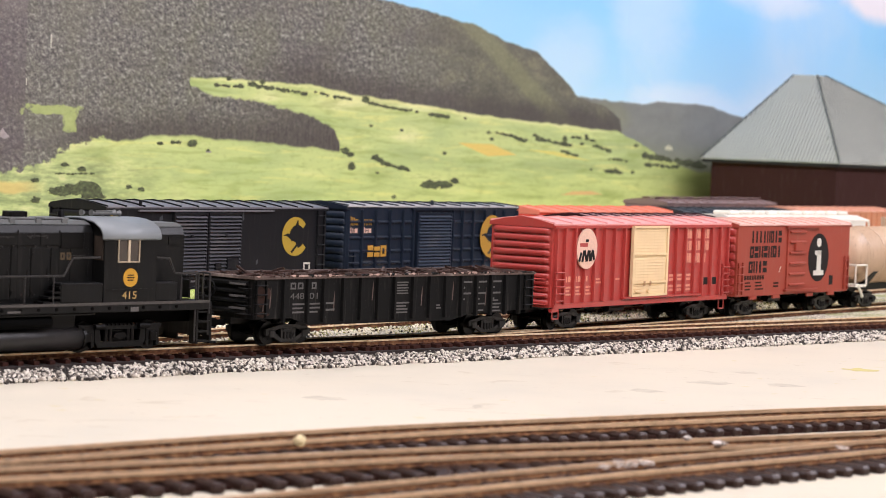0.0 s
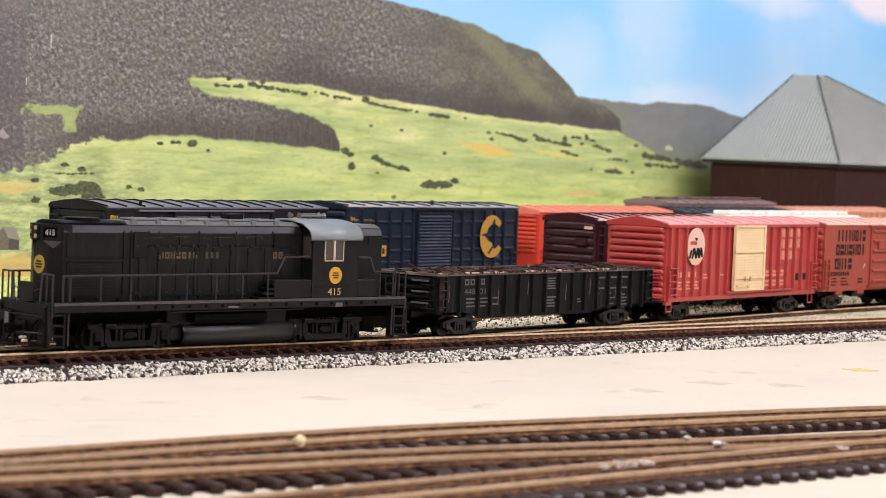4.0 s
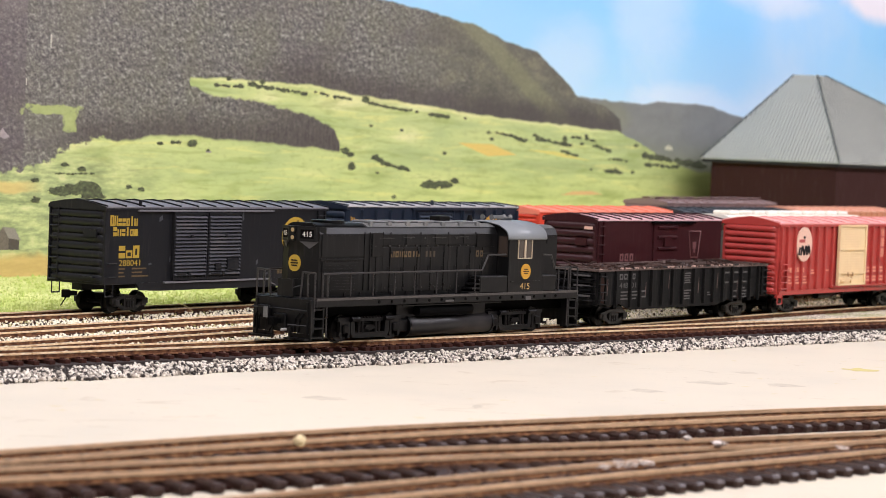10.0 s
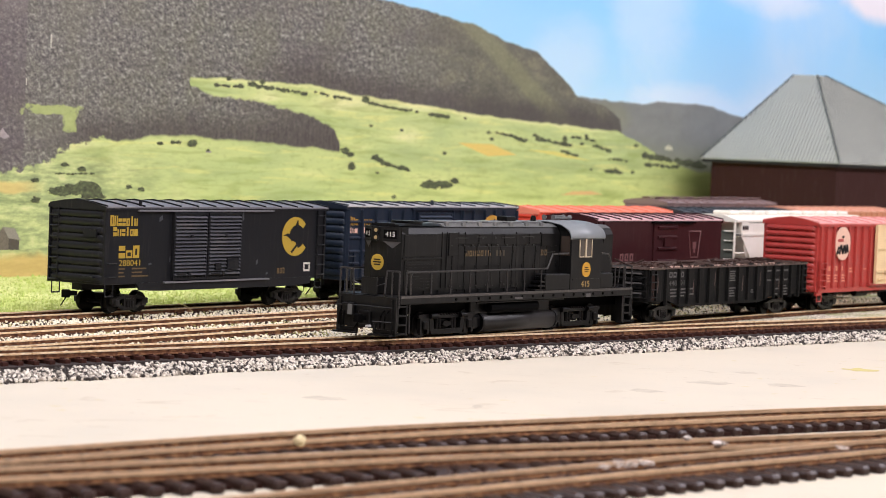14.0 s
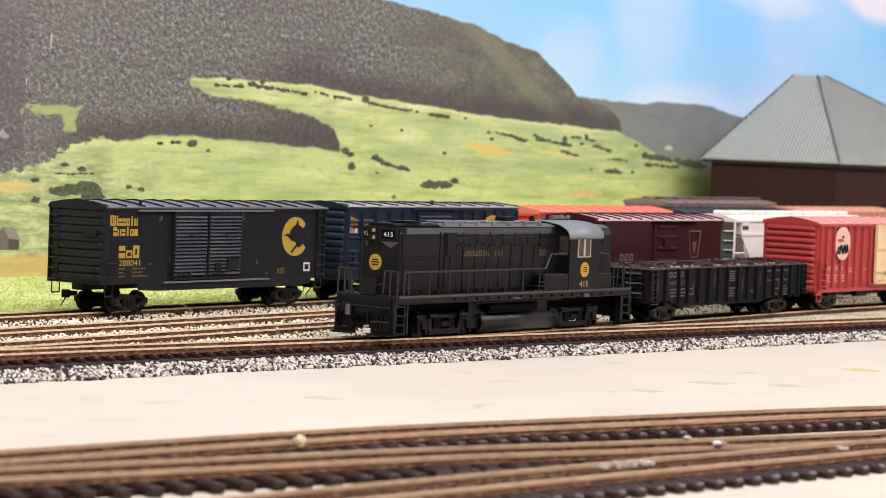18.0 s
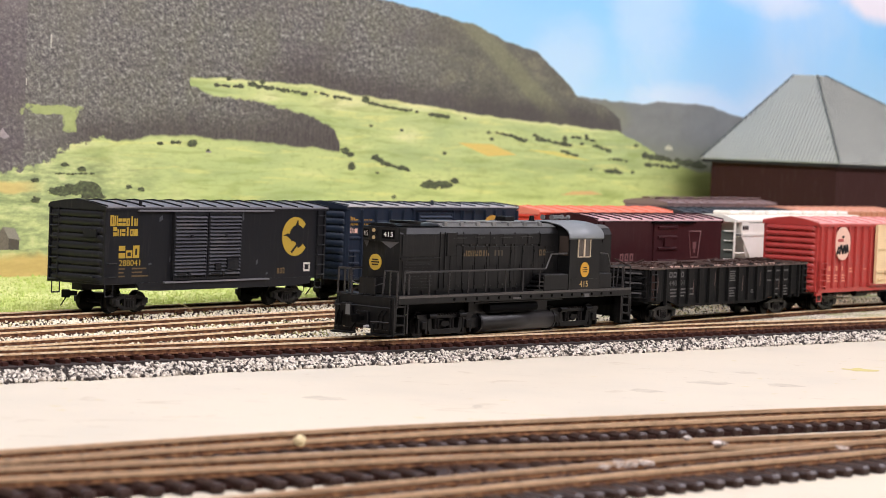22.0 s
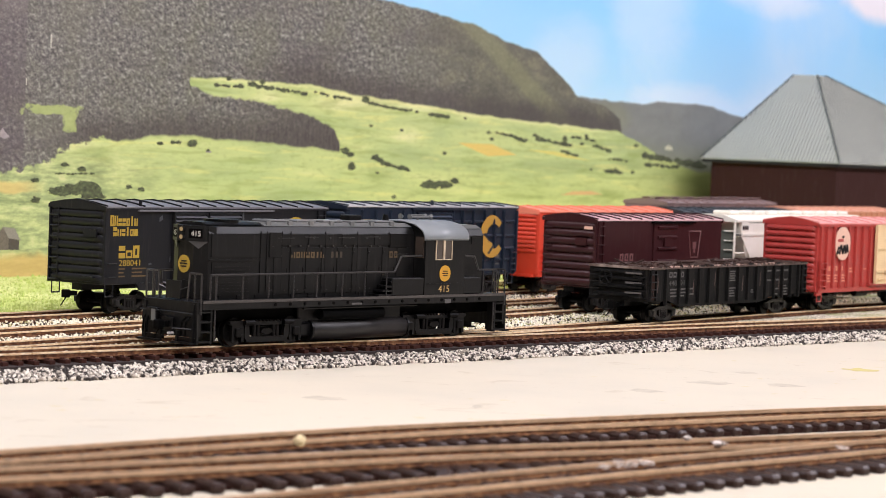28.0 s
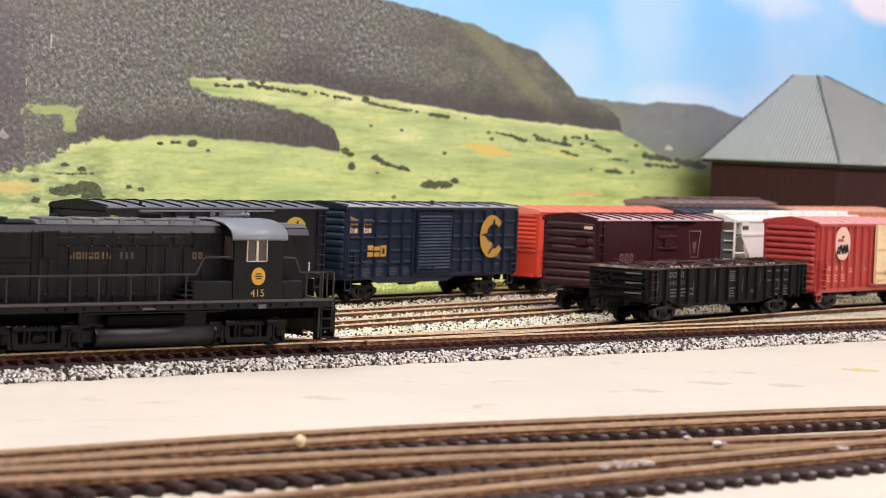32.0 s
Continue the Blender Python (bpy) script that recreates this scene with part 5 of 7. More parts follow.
def blue_boxcar():
    L, W, zb, zt = 174.6, 35.0, 12.0, 52.2
    ob = thing("boxcar", "dark blue ribbed boxcar with louvred door and orange-yellow lettering, parked", "boxcar", "parked freight cars", yard_pose(-52.5, 1254.3, 56.6, L, W))
    y = -W / 2
    body(ob, L, W, zb, zt, BLUE_CAR)
    for s in (-1, 1):
        end_ribs(ob, s * L / 2, s, W / 2, 14, 49.4, 9, BLUE_CAR)
    car_roof(ob, L, W, zt, GREY_ROOF, 12, 1.7, edge=BLUE_CAR)
    underframe(ob, L, zb)
    posts(ob, (-86.2, -73.5, -60.3, -46.8, -34.2, -24, 16.2, 26.6, 38.2, 51.0, 61.8, 72, 86.2), 1.8, 1.5, 13.5, 50.2, y, BLUE_CAR)
    for z in (20.5, 27.0, 34.5, 43.0):
        for a, b in zip((-86.2, -73.5, -60.3, -46.8, -34.2, 16.2, 26.6, 38.2, 51.0, 61.8, 72), (-73.5, -60.3, -46.8, -34.2, -24, 26.6, 38.2, 51.0, 61.8, 72, 86.2)):
            if not (a > -62 and b < -20 and z > 44):
                part("side_rib", prism(mesh(), [(y, z), (y - 1.0, z + 0.2), (y - 1.0, z + 0.7), (y, z + 1.5)], "x", a + 1.6, b - 1.6), BLUE_CAR, ob)
    part("side_sill", prism(mesh(), [(-88, zb + 1.4), (-64, zb + 0.2), (-56, 9.8), (12, 9.6), (20, zb + 0.2), (88, zb + 1.4)], "y", y - 0.4, y + 0.6), BLUE_CAR, ob)
    # Slats in a lighter blue that carries their highlights, with some dust.
    louvre_door(ob, -21.4, 13.4, 14.8, 49.0, y - 0.6, BLUE_CAR, 17, 1.2, (), paint("highlit_dusty_blue", rgb(52, 62, 77), dusty=0.25, rough=0.4, streak=False))
    part("door_track", box(mesh(), -26, 50, y - 1.6, y, zt - 2.0, zt - 0.9), BLUE_CAR, ob)
    part("door_sill", box(mesh(), -24, 48, y - 1.7, y, zb + 1.2, zb + 2.4), BLUE_CAR, ob)
    ladder(ob, -86, 5.4, 13, 27, y - 0.4, BLUE_CAR, 4)
    ladder(ob, 80, 5.4, 13, 27, y - 0.4, BLUE_CAR, 4)
    for x in (-86, 80):
        stirrup(ob, x, 5.5, zb, y + 0.6, BLUE_CAR)
    running_gear(ob, L, 25, zb)
    yy = y - 0.05
    for k, (x, w, c) in enumerate(((-85.4, 9, 3), (-72.6, 9, 3))):
        part("company_word", bars(mesh(), c, x, 41.8, w, 4.8, yy, 0.16, True, (1, 0.9, 0.7) if k == 0 else (0.7, 0.7, 0.7), "odt" if k == 0 else "tid"), ORANGE_YELLOW, ob, "orange-yellow word in bars")
        part("company_word", bars(mesh(), c, x, 37.6, w, 3.2, yy, 0.2, True, (1, 0.75, 0.75), "tds" if k == 0 else "dts"), PINK_LETTER, ob, "pale word in bars")
    part("initials_block", bars(mesh(), 3, -69, 24.6, 18.6, 6.2, yy - 1.5, 0.14, True, (1, 0.9, 1), "tto"), ORANGE_YELLOW, ob, "orange initials in plain bars")
    bm = bars(mesh(), 3, -70, 19.8, 6.4, 2.6, yy, 0.25, False)
    part("car_number", bars(bm, 3, -57, 19.8, 6.4, 2.6, yy, 0.25, False), GREY_LETTER, ob, "worn car number in bars")
    bm = mesh()
    for x in (-71, -58.5, -45, -33):
        text_lines(bm, x, 17.4, (6, 7, 5), yy, 1.6, 0.6)
    part("data_lines", bm, GREY_LETTER, ob, "small worn data lines")
    ring_emblem(ob, 57.6, 34.8, 13.0, 12.6, yy - 1.5, ORANGE_YELLOW, BLUE_CAR)
    bm = mesh()
    box(bm, 62, 65, yy - 0.08, yy, 20, 24), box(bm, 66, 69, yy - 0.08, yy, 20, 24), box(bm, 62, 69, yy - 0.08, yy, 18, 19)
    part("stencil_frame", bm, GREY_LETTER, ob, "worn grey stencil")
    part("roof_vent", rod(mesh(), (0, -14, zt), (0, -14, zt + 3.6), 1.0, 6), BLUE_CAR, ob)
    return ob


def orange_boxcar():
    L, W, zb, zt = 172.0, 35.0, 9.8, 49.6
    ob = thing("boxcar", "bright orange-red ribbed boxcar parked behind a maroon boxcar", "boxcar", "parked freight cars", yard_pose(57.2, 1413.3, 56.6, L, W))
    y = -W / 2
    body(ob, L, W, zb, zt, ORANGE_CAR)
    end_ribs(ob, -L / 2, -1, W / 2, 24, 48, 9, ORANGE_CAR)
    end_ribs(ob, L / 2, 1, W / 2, 24, 48, 9, ORANGE_CAR)
    # Roof paler than the car: its highlight is put into the base colour.
    car_roof(ob, L, W, zt, paint("orange_roof_lit_pale", rgb(240, 138, 110), dusty=0.1, rough=0.45, streak=False), 11)
    underframe(ob, L, zb)
    posts(ob, [-86 + i * 10.1 for i in range(7)] + [20 + i * 10.8 for i in range(7)], 1.8, 1.4, 11, 48.4, y, ORANGE_CAR)
    part("door", box(mesh(), -18, 14, y - 1.0, y, 12, 48), ORANGE_CAR, ob)
    part("door_track", box(mesh(), -52, 60, y - 1.8, y, zt - 2.6, zt - 1.4), SHADE_BLACK, ob, "dark door track")
    ladder(ob, -85.6, 5.4, 12, 28, y - 0.2, ORANGE_CAR, 5)
    bm = mesh()
    for z in (12, 16, 20, 24, 28):
        wire(bm, [(-L / 2, 1, z), (-L / 2 - 1.6, 1, z), (-L / 2 - 1.6, 13, z), (-L / 2, 13, z)], 0.45, 4)
    for v in (1, 7, 13):
        box(bm, -L / 2 - 1.8, -L / 2, v - 0.4, v + 0.4, 11, 29)
    part("end_ladder", bm, ORANGE_CAR, ob)
    part("end_platform", box(mesh(), -L / 2 - 3, -L / 2, -16, 16, zb, zb + 1.4), ORANGE_CAR, ob)
    running_gear(ob, L, 25, zb)
    return ob


FAINT_PINK = plain("faint_pink_lettering", rgb(122, 82, 80), 0.6, 0, 0.5, 1200)


def maroon_boxcar():
    L, W, zb, zt = 141.7, 34.0, 13.0, 50.0
    ob = thing("boxcar", "maroon steel boxcar with a keystone emblem, parked", "boxcar", "parked freight cars", yard_pose(82.7, 1258.7, 55.0, L, W))
    y = -W / 2
    body(ob, L, W, zb, zt, MAROON_CAR)
    for s in (-1, 1):
        end_ribs(ob, s * L / 2, s, W / 2, 14, 31, 4, MAROON_CAR, 1.6)
        end_ribs(ob, s * L / 2, s, W / 2, 31.5, 48.6, 4, MAROON_CAR, 1.6)
    # Pink over maroon: the roof's glancing reflection painted as colour.
    car_roof(ob, L, W, zt, paint("maroon_roof_lit_pink", rgb(222, 184, 182), dusty=0.3, rough=0.3, streak=False, spec=0.6), 13, edge=MAROON_CAR)
    underframe(ob, L, zb)
    part("door", box(mesh(), -10, 18.2, y - 0.9, y, 15, 47.8), MAROON_CAR, ob)
    for z in (26, 33, 39.5, 45):
        part("door_rib", prism(mesh(), [(y - 0.9, z), (y - 1.9, z + 0.4), (y - 1.9, z + 1.2), (y - 0.9, z + 1.8)], "x", -6, 15.5), MAROON_CAR, ob)
    part("door_placard", box(mesh(), 0.5, 9, y - 2.0, y - 0.9, 35, 40), MAROON_CAR, ob)
    part("door_track", box(mesh(), -12, 36, y - 1.9, y, zt - 1.9, zt - 0.8), SHADE_BLACK, ob, "dark door track")
    part("end_board", box(mesh(), -L / 2 - 2.4, -L / 2 - 1.2, -12, -5, 36, 40), MAROON_CAR, ob)
    bm = mesh()
    for i in range(7):
        z = 15 + i * 5
        wire(bm, [(-L / 2, 10.5, z), (-L / 2 - 1.7, 10.5, z), (-L / 2 - 1.7, 16, z), (-L / 2, 16, z)], 0.35, 4)
    part("end_ladder", bm, MAROON_CAR, ob)
    ladder(ob, -69.5, 5.2, 14, 49, y, MAROON_CAR, 7)
    part("initials_block", bars(mesh(), 3, -45.4, 27.2, 16, 4.2, y - 0.02, 0.3), FAINT_PINK, ob, "worn pale initials in bars")
    bm = mesh()
    key = [(31.4, 43.4), (45.6, 43.4), (44.6, 39.6), (42.6, 28.4), (34.6, 28.4), (32.4, 39.6)]
    for a, b in zip(key, key[1:] + key[:1]):
        rod(bm, (a[0], y - 0.02, a[1]), (b[0], y - 0.02, b[1]), 0.35, 4)
    box(bm, 36.6, 40.4, y - 0.1, y, 33.4, 37.2), box(bm, 37.8, 39.2, y - 0.1, y, 31, 33.4)
    part("keystone_emblem", bm, FAINT_PINK, ob, "worn outlined keystone emblem")
    part("placard", box(mesh(), -L / 2 - 1.6, -L / 2 - 1.0, -15, -10, 44.8, 46.4), PINK_LETTER, ob, "pale end placard")
    running_gear(ob, L, 20, zb)
    return ob


SLOPE_GREY = paint("grey_green_slope_sheet", rgb(84, 88, 80), dusty=0.1)


def covered_hopper():
    L, W = 190.0, 35.0
    ob = thing("hopper_car", "pale grey covered hopper car parked behind a maroon boxcar", "hopper car", "parked freight cars", yard_pose(174.0, 1389.0, 55.0, L, W))
    y = W / 2
    bm = mesh()
    prism(bm, [(-L / 2 + 22, 48), (-L / 2 + 8, 49), (-L / 2 + 8, 40), (-L / 2 + 34, 13), (L / 2 - 34, 13), (L / 2 - 8, 40), (L / 2 - 8, 49)], "y", -y, y)
    part("body", bm, WHITE_CAR, ob)
    part("roof", prism(mesh(), [(-y, 48.6), (-y, 49.8), (-8, 52.6), (8, 52.6), (y, 49.8), (y, 48.6)], "x", -L / 2 + 2, L / 2 - 2), WHITE_CAR, ob)
    for i in range(10):
        part("hatch", box(mesh(), -L / 2 + 14 + i * 17, -L / 2 + 26 + i * 17, -6, 6, 52.4, 55.0, 0.8), WHITE_CAR, ob)
    for s in (-1, 1):
        bm = mesh()
        for yy in (-y + 1, y - 1):
            wire(bm, [(s * (L / 2 - 1), yy, 13), (s * (L / 2 - 1), yy, 49)], 0.8, 4)
            wire(bm, [(s * (L / 2 - 24), yy, 13), (s * (L / 2 - 8), yy, 46)], 0.7, 4)
            wire(bm, [(s * (L / 2 - 1), yy, 30), (s * (L / 2 - 14), yy, 30)], 0.6, 4)
        for i in range(6):
            wire(bm, [(s * (L / 2 - 1), -y + 1, 15 + i * 5.6), (s * (L / 2 - 1), -y + 8, 15 + i * 5.6)], 0.4, 4)
        part("end_frame", bm, WHITE_CAR, ob)
    part("side_sill", box(mesh(), -L / 2, L / 2, -y, y, 10.8, 13.4), WHITE_CAR, ob)
    part("side_band", box(mesh(), -L / 2 + 8, L / 2 - 8, -y - 0.6, -y, 40.5, 42), WHITE_CAR, ob)
    part("end_letters", bars(mesh(), 3, -L / 2 + 9, 44, 8, 2.6, -y - 0.1, 0.3, False), DARK_LETTER, ob, "small dark lettering")
    for s in (-1, 1):
        part("slope_sheet", prism(mesh(), [(s * (L / 2 - 7.4), 41), (s * (L / 2 - 33.4), 13.5), (s * (L / 2 - 34), 14), (s * (L / 2 - 8), 41.4)], "y", -y + 0.3, y - 0.3), SLOPE_GREY, ob, "grey-green slope sheet")
        part("bulkhead", box(mesh(), s * (L / 2 - 2.4) - 0.3, s * (L / 2 - 2.4) + 0.3, -15.4, 15.4, 14.4, 43), SLOPE_GREY, ob, "grey-green end bulkhead")
        part("end_platform", box(mesh(), min(s * L / 2, s * (L / 2 - 20)), max(s * L / 2, s * (L / 2 - 20)), -12, 12, 13.4, 14.4), GREY_ROOF, ob)
    running_gear(ob, L, 22, 11)
    return ob


def back_car(along, across, L, zt, side, roof, label, board=None):
    p = yard_point(along, across)
    ob = thing("boxcar", label, "boxcar", "parked freight cars", mm(p.x, p.y, 0, 0, 0, YARD))
    body(ob, L, 35, 12, zt, side)
    for s in (-1, 1):
        end_ribs(ob, s * L / 2, s, 17.5, 14, zt - 2, 8, side)
    car_roof(ob, L, 35, zt, roof, 12, walk_board=board)
    part("door", box(mesh(), -18, 14, -18.4, -17.5, 14, zt - 2), side, ob)
    posts(ob, [-L / 2 + 8 + i * 11 for i in range(int((L / 2 - 30) / 11))] + [20 + i * 11 for i in range(int((L / 2 - 24) / 11))], 1.8, 1.3, 13, zt - 1, -17.5, side)
    running_gear(ob, L, 25, 12)
    return ob


black_boxcar()
blue_boxcar()
orange_boxcar()
maroon_boxcar()
covered_hopper()
back_car(1500, 764, 175, 49, BLUE_CAR, paint("dark_slate_roof", rgb(52, 54, 58), dusty=0.2, rough=0.4, streak=False), "black boxcar with a slate roof parked at the back")
back_car(1690, 764, 178, 50, TAN_CAR, paint("salmon_roof", rgb(226, 168, 140), dusty=0.15, rough=0.45, streak=False), "tan boxcar with a salmon roof parked at the back")
back_car(1566, 811, 178, 53.5, BROWN_ROOF, BROWN_ROOF, "brown boxcar with a roof walkway parked at the back", BROWN_ROOF)


# ---- the train ----
def gondola():
    L, W, zb, zt = 182.0, 35.0, 11.6, 28.2
    ob = thing("gondola_car", "weathered black gondola car with a scrap load", "gondola car", "train")
    y = W / 2
    bm = mesh()
    side = [(-L / 2, zb), (-L / 2 + 22, zb), (-L / 2 + 33, 8.4), (L / 2 - 58, 8.0), (L / 2 - 44, zb - 0.8), (L / 2, zb), (L / 2, zt), (-L / 2, zt)]
    for s in (-1, 1):
        part("side_wall", prism(mesh(), side, "y", min(s * y, s * (y - 1)), max(s * y, s * (y - 1))), GONDOLA_BLACK, ob)
        part("end_wall", box(mesh(), s * L / 2 - (1 if s > 0 else 0), s * L / 2 + (1 if s < 0 else 0), -y + 1, y - 1, zb, zt), GONDOLA_BLACK, ob)
    part("floor_plate", box(mesh(), -L / 2 + 1, L / 2 - 1, -y + 1, y - 1, zb, zb + 1.2), GONDOLA_BLACK, ob)
    bm = mesh()
    for s in (-1, 1):
        box(bm, -L / 2 - 0.4, L / 2 + 0.4, s * (y - 0.2) - 0.9, s * (y - 0.2) + 0.9, zt - 0.2, zt + 1.0)
        box(bm, s * (L / 2 - 0.2) - 0.9, s * (L / 2 - 0.2) + 0.9, -y + 0.9, y - 0.9, zt - 0.2, zt + 1.0)
    part("top_rim", bm, RIM_DUST, ob, "dusty worn top rim")
    posts(ob, (-74.2, -60.1, -50.4, -38.5, -27.5, -16.8, -6.0, 6.0, 17.2, 27.8, 38.8, 49.2, 59.5, 69.8, 80), 2.0, 1.3, 9.6, zt - 0.2, -y, GONDOLA_BLACK)
    for s in (-1, 1):
        for z in (14.5, 18.5, 22.5, 26):
            part("end_rib", prism(mesh(), [(s * L / 2, z - 1.1), (s * (L / 2 + 1.4), z - 0.3), (s * (L / 2 + 1.4), z + 0.5), (s * L / 2, z + 1.2)], "y", -y + 3, y - 3), GONDOLA_BLACK, ob)
    wheel = mesh()
    x = -L / 2 - 3.4
    ring = [(x, 6 + 3.8 * math.cos(k / 14 * math.tau), 23 + 3.8 * math.sin(k / 14 * math.tau)) for k in range(15)]
    wire(wheel, ring, 0.4, 5)
    for k in range(5):
        wire(wheel, [(x, 6, 23), ring[k * 3 % 14]], 0.28, 4)
    rod(wheel, (x - 0.4, 6, 23), (x + 3.4, 6, 23), 0.6, 6)
    part("brake_wheel", wheel, GONDOLA_BLACK, ob)
    for z in (13.5, 17, 20.5, 24):
        part("end_grab_iron", wire(mesh(), [(-L / 2, 11, z), (-L / 2 - 1.6, 11, z), (-L / 2 - 1.6, 16, z), (-L / 2, 16, z)], 0.33, 4), GONDOLA_BLACK, ob)
        part("end_grab_iron", wire(mesh(), [(-L / 2, -16, z), (-L / 2 - 1.6, -16, z), (-L / 2 - 1.6, -10, z), (-L / 2, -10, z)], 0.33, 4), GONDOLA_BLACK, ob)
    # Highlights of the end ribs, laid on as thin grey bars.
    for z in (25.4, 20.4, 15.4):
        part("end_highlight", box(mesh(), -L / 2 - 1.7, -L / 2 - 1.2, -14, -4.6, z, z + 0.9), GREY_LETTER, ob, "grey bar painted for the highlight on an end rib")
    for x, z in ((-86, 13), (-82, 16), (-44, 14), (-20, 18), (12, 15), (33, 17), (56, 14)):
        part("pale_streak", prism(mesh(), [(x, z), (x + 0.5, z), (x + 0.9, z + 5.5), (x + 0.7, z + 8.5), (x + 0.2, z + 5)], "y", -y - 0.05, -y + 0.02), RIM_DUST, ob, "pale weathering streak")
    ladder(ob, L / 2 - 7, 5.5, 12, 27.5, -y, GONDOLA_BLACK, 4)
    ladder(ob, -L / 2 + 1, 5.5, 12, 27.5, -y, GONDOLA_BLACK, 4)
    patch = mesh()
    for x, z, w, h in ((-90.4, 15, 7, 12), (-85, 19, 4, 6), (-90, 12, 9, 3)):
        outline = [(x + w * (0.5 + 0.5 * math.cos(a) * (0.8 + 0.3 * noise.noise((a, x, 0)))), z + h * (0.5 + 0.5 * math.sin(a) * (0.8 + 0.3 * noise.noise((a, x, 4))))) for a in [k / 12 * math.tau for k in range(12)]]
        prism(patch, outline, "y", -y - 0.06 - 0.01 * w, -y + 0.02)
    part("rust_patch", patch, RUST, ob, "brown rust patches at the corner")
    # load: tangled scrap heaped to just above the rim
    random.seed(11)
    bm = mesh()
    n = 70
    grid = [[bm.verts.new((-L / 2 + 1.4 + (L - 2.8) * i / n, -y + 1.2 + (W - 2.4) * j / 8, zt - 0.4 + 2.2 * noise.noise((i * 0.33, j * 0.6, 0.4)) + 0.8 * noise.noise((i * 0.9, j * 1.7, 9)))) for j in range(9)] for i in range(n + 1)]
    for a, b in zip(grid, grid[1:]):
        for j in range(8):
            bm.faces.new((a[j], b[j], b[j + 1], a[j + 1]))
    heap = part("scrap_load", bm, LOAD_BROWN, ob, "rusty brown scrap load")
    for k in range(130):
        x, v = random.uniform(-L / 2 + 4, L / 2 - 4), random.uniform(-y + 2, y - 2)
        a, t = random.uniform(0, math.tau), random.uniform(-0.25, 0.25)
        l = random.uniform(2, 7)
        d = Vector((math.cos(a), math.sin(a), t)) * l
        c = Vector((x, v, zt + random.uniform(-0.2, 1.6)))
        if abs(c.x + d.x) < L / 2 - 2 and abs(c.y + d.y) < y - 1 and abs(c.y - d.y) < y - 1 and abs(c.x - d.x) < L / 2 - 2:
            part("scrap_piece", box(mesh(), -l, l, -0.5, 0.5, -0.4, 0.4), (LOAD_BROWN, RIM_DUST, RUST)[k % 3], heap, "", Matrix.Translation(c * MM) @ d.to_track_quat("X", "Z").to_matrix().to_4x4())
    chip = plain("chalky_rim_chip", rgb(182, 152, 138), 0.9, 0, 0.7, 900)
    for k in range(90):
        x = random.uniform(-L / 2 + 1, L / 2 - 5)
        w, hgt = random.choice((0.7, 1.1, 1.8, 3.4)) * random.uniform(0.7, 1.3), random.uniform(0.05, 0.5)
        outline = [(x, zt + 0.7), (x + w * 0.4, zt + 0.8 - hgt), (x + w, zt + 0.9), (x + w * 0.7, zt + 1.1 + hgt), (x + w * 0.2, zt + 1.0)]
        part("rim_chip", prism(mesh(), outline, "y", -y - 1.0, -y + 0.6), (chip, LOAD_BROWN, GONDOLA_BLACK)[k % 3], ob, "chalky chipped rim edge" if k % 3 == 0 else "")
    underframe(ob, L, zb, 3.0, LOCO_UNDER, False)
    yy = -y - 0.03
    part("initials_block", bars(bars(mesh(), 2, -70, 23.6, 8.6, 2.8, yy, 0.25, True, (), "oo"), 1, -57.4, 23.6, 4, 2.8, yy, 0.3), GREY_LETTER, ob, "worn grey initials in bars")
    part("car_number", letters("448", 2.6, 8.2, -70, 19.4, yy - 0.03), GREY_LETTER, ob, "worn grey car number")
    part("car_number", letters("01", 2.6, 5, -58.6, 19.4, yy - 0.03), GREY_LETTER, ob, "worn grey car number")
    bm = text_lines(mesh(), -68.5, 17, (7, 6, 7), yy, 1.7, 0.7)
    text_lines(bm, -58.4, 17, (6.2, 6.4, 5), yy, 1.7, 0.7)
    text_lines(bm, -48.6, 17, (5, 5.4, 0.1), yy, 2.8, 0.8)
    text_lines(bm, -4.6, 25.2, (8, 7.4, 8, 7.6, 8), yy, 1.2, 0.6)
    text_lines(bm, -4.8, 16.2, (9, 7, 8, 8), yy, 1.4, 0.7)
    text_lines(bm, 22.5, 14.6, (2.4, 3.2), yy, 1.2, 0.7)
    for x in (40.2, 50.6, 61):
        text_lines(bm, x, 24.6, (6.4, 1.6, 6, 1.6), yy, 2.6, 0.8)
    text_lines(bm, 51, 14.6, (5, 0.1, 4), yy, 1.5, 0.7)
    text_lines(bm, 61.4, 16, (4, 6, 5, 6), yy, 1.6, 0.7)
    part("data_lines", bm, GREY_LETTER, ob, "worn grey data lines")
    running_gear(ob, L, 26, zb, True)
    return ob


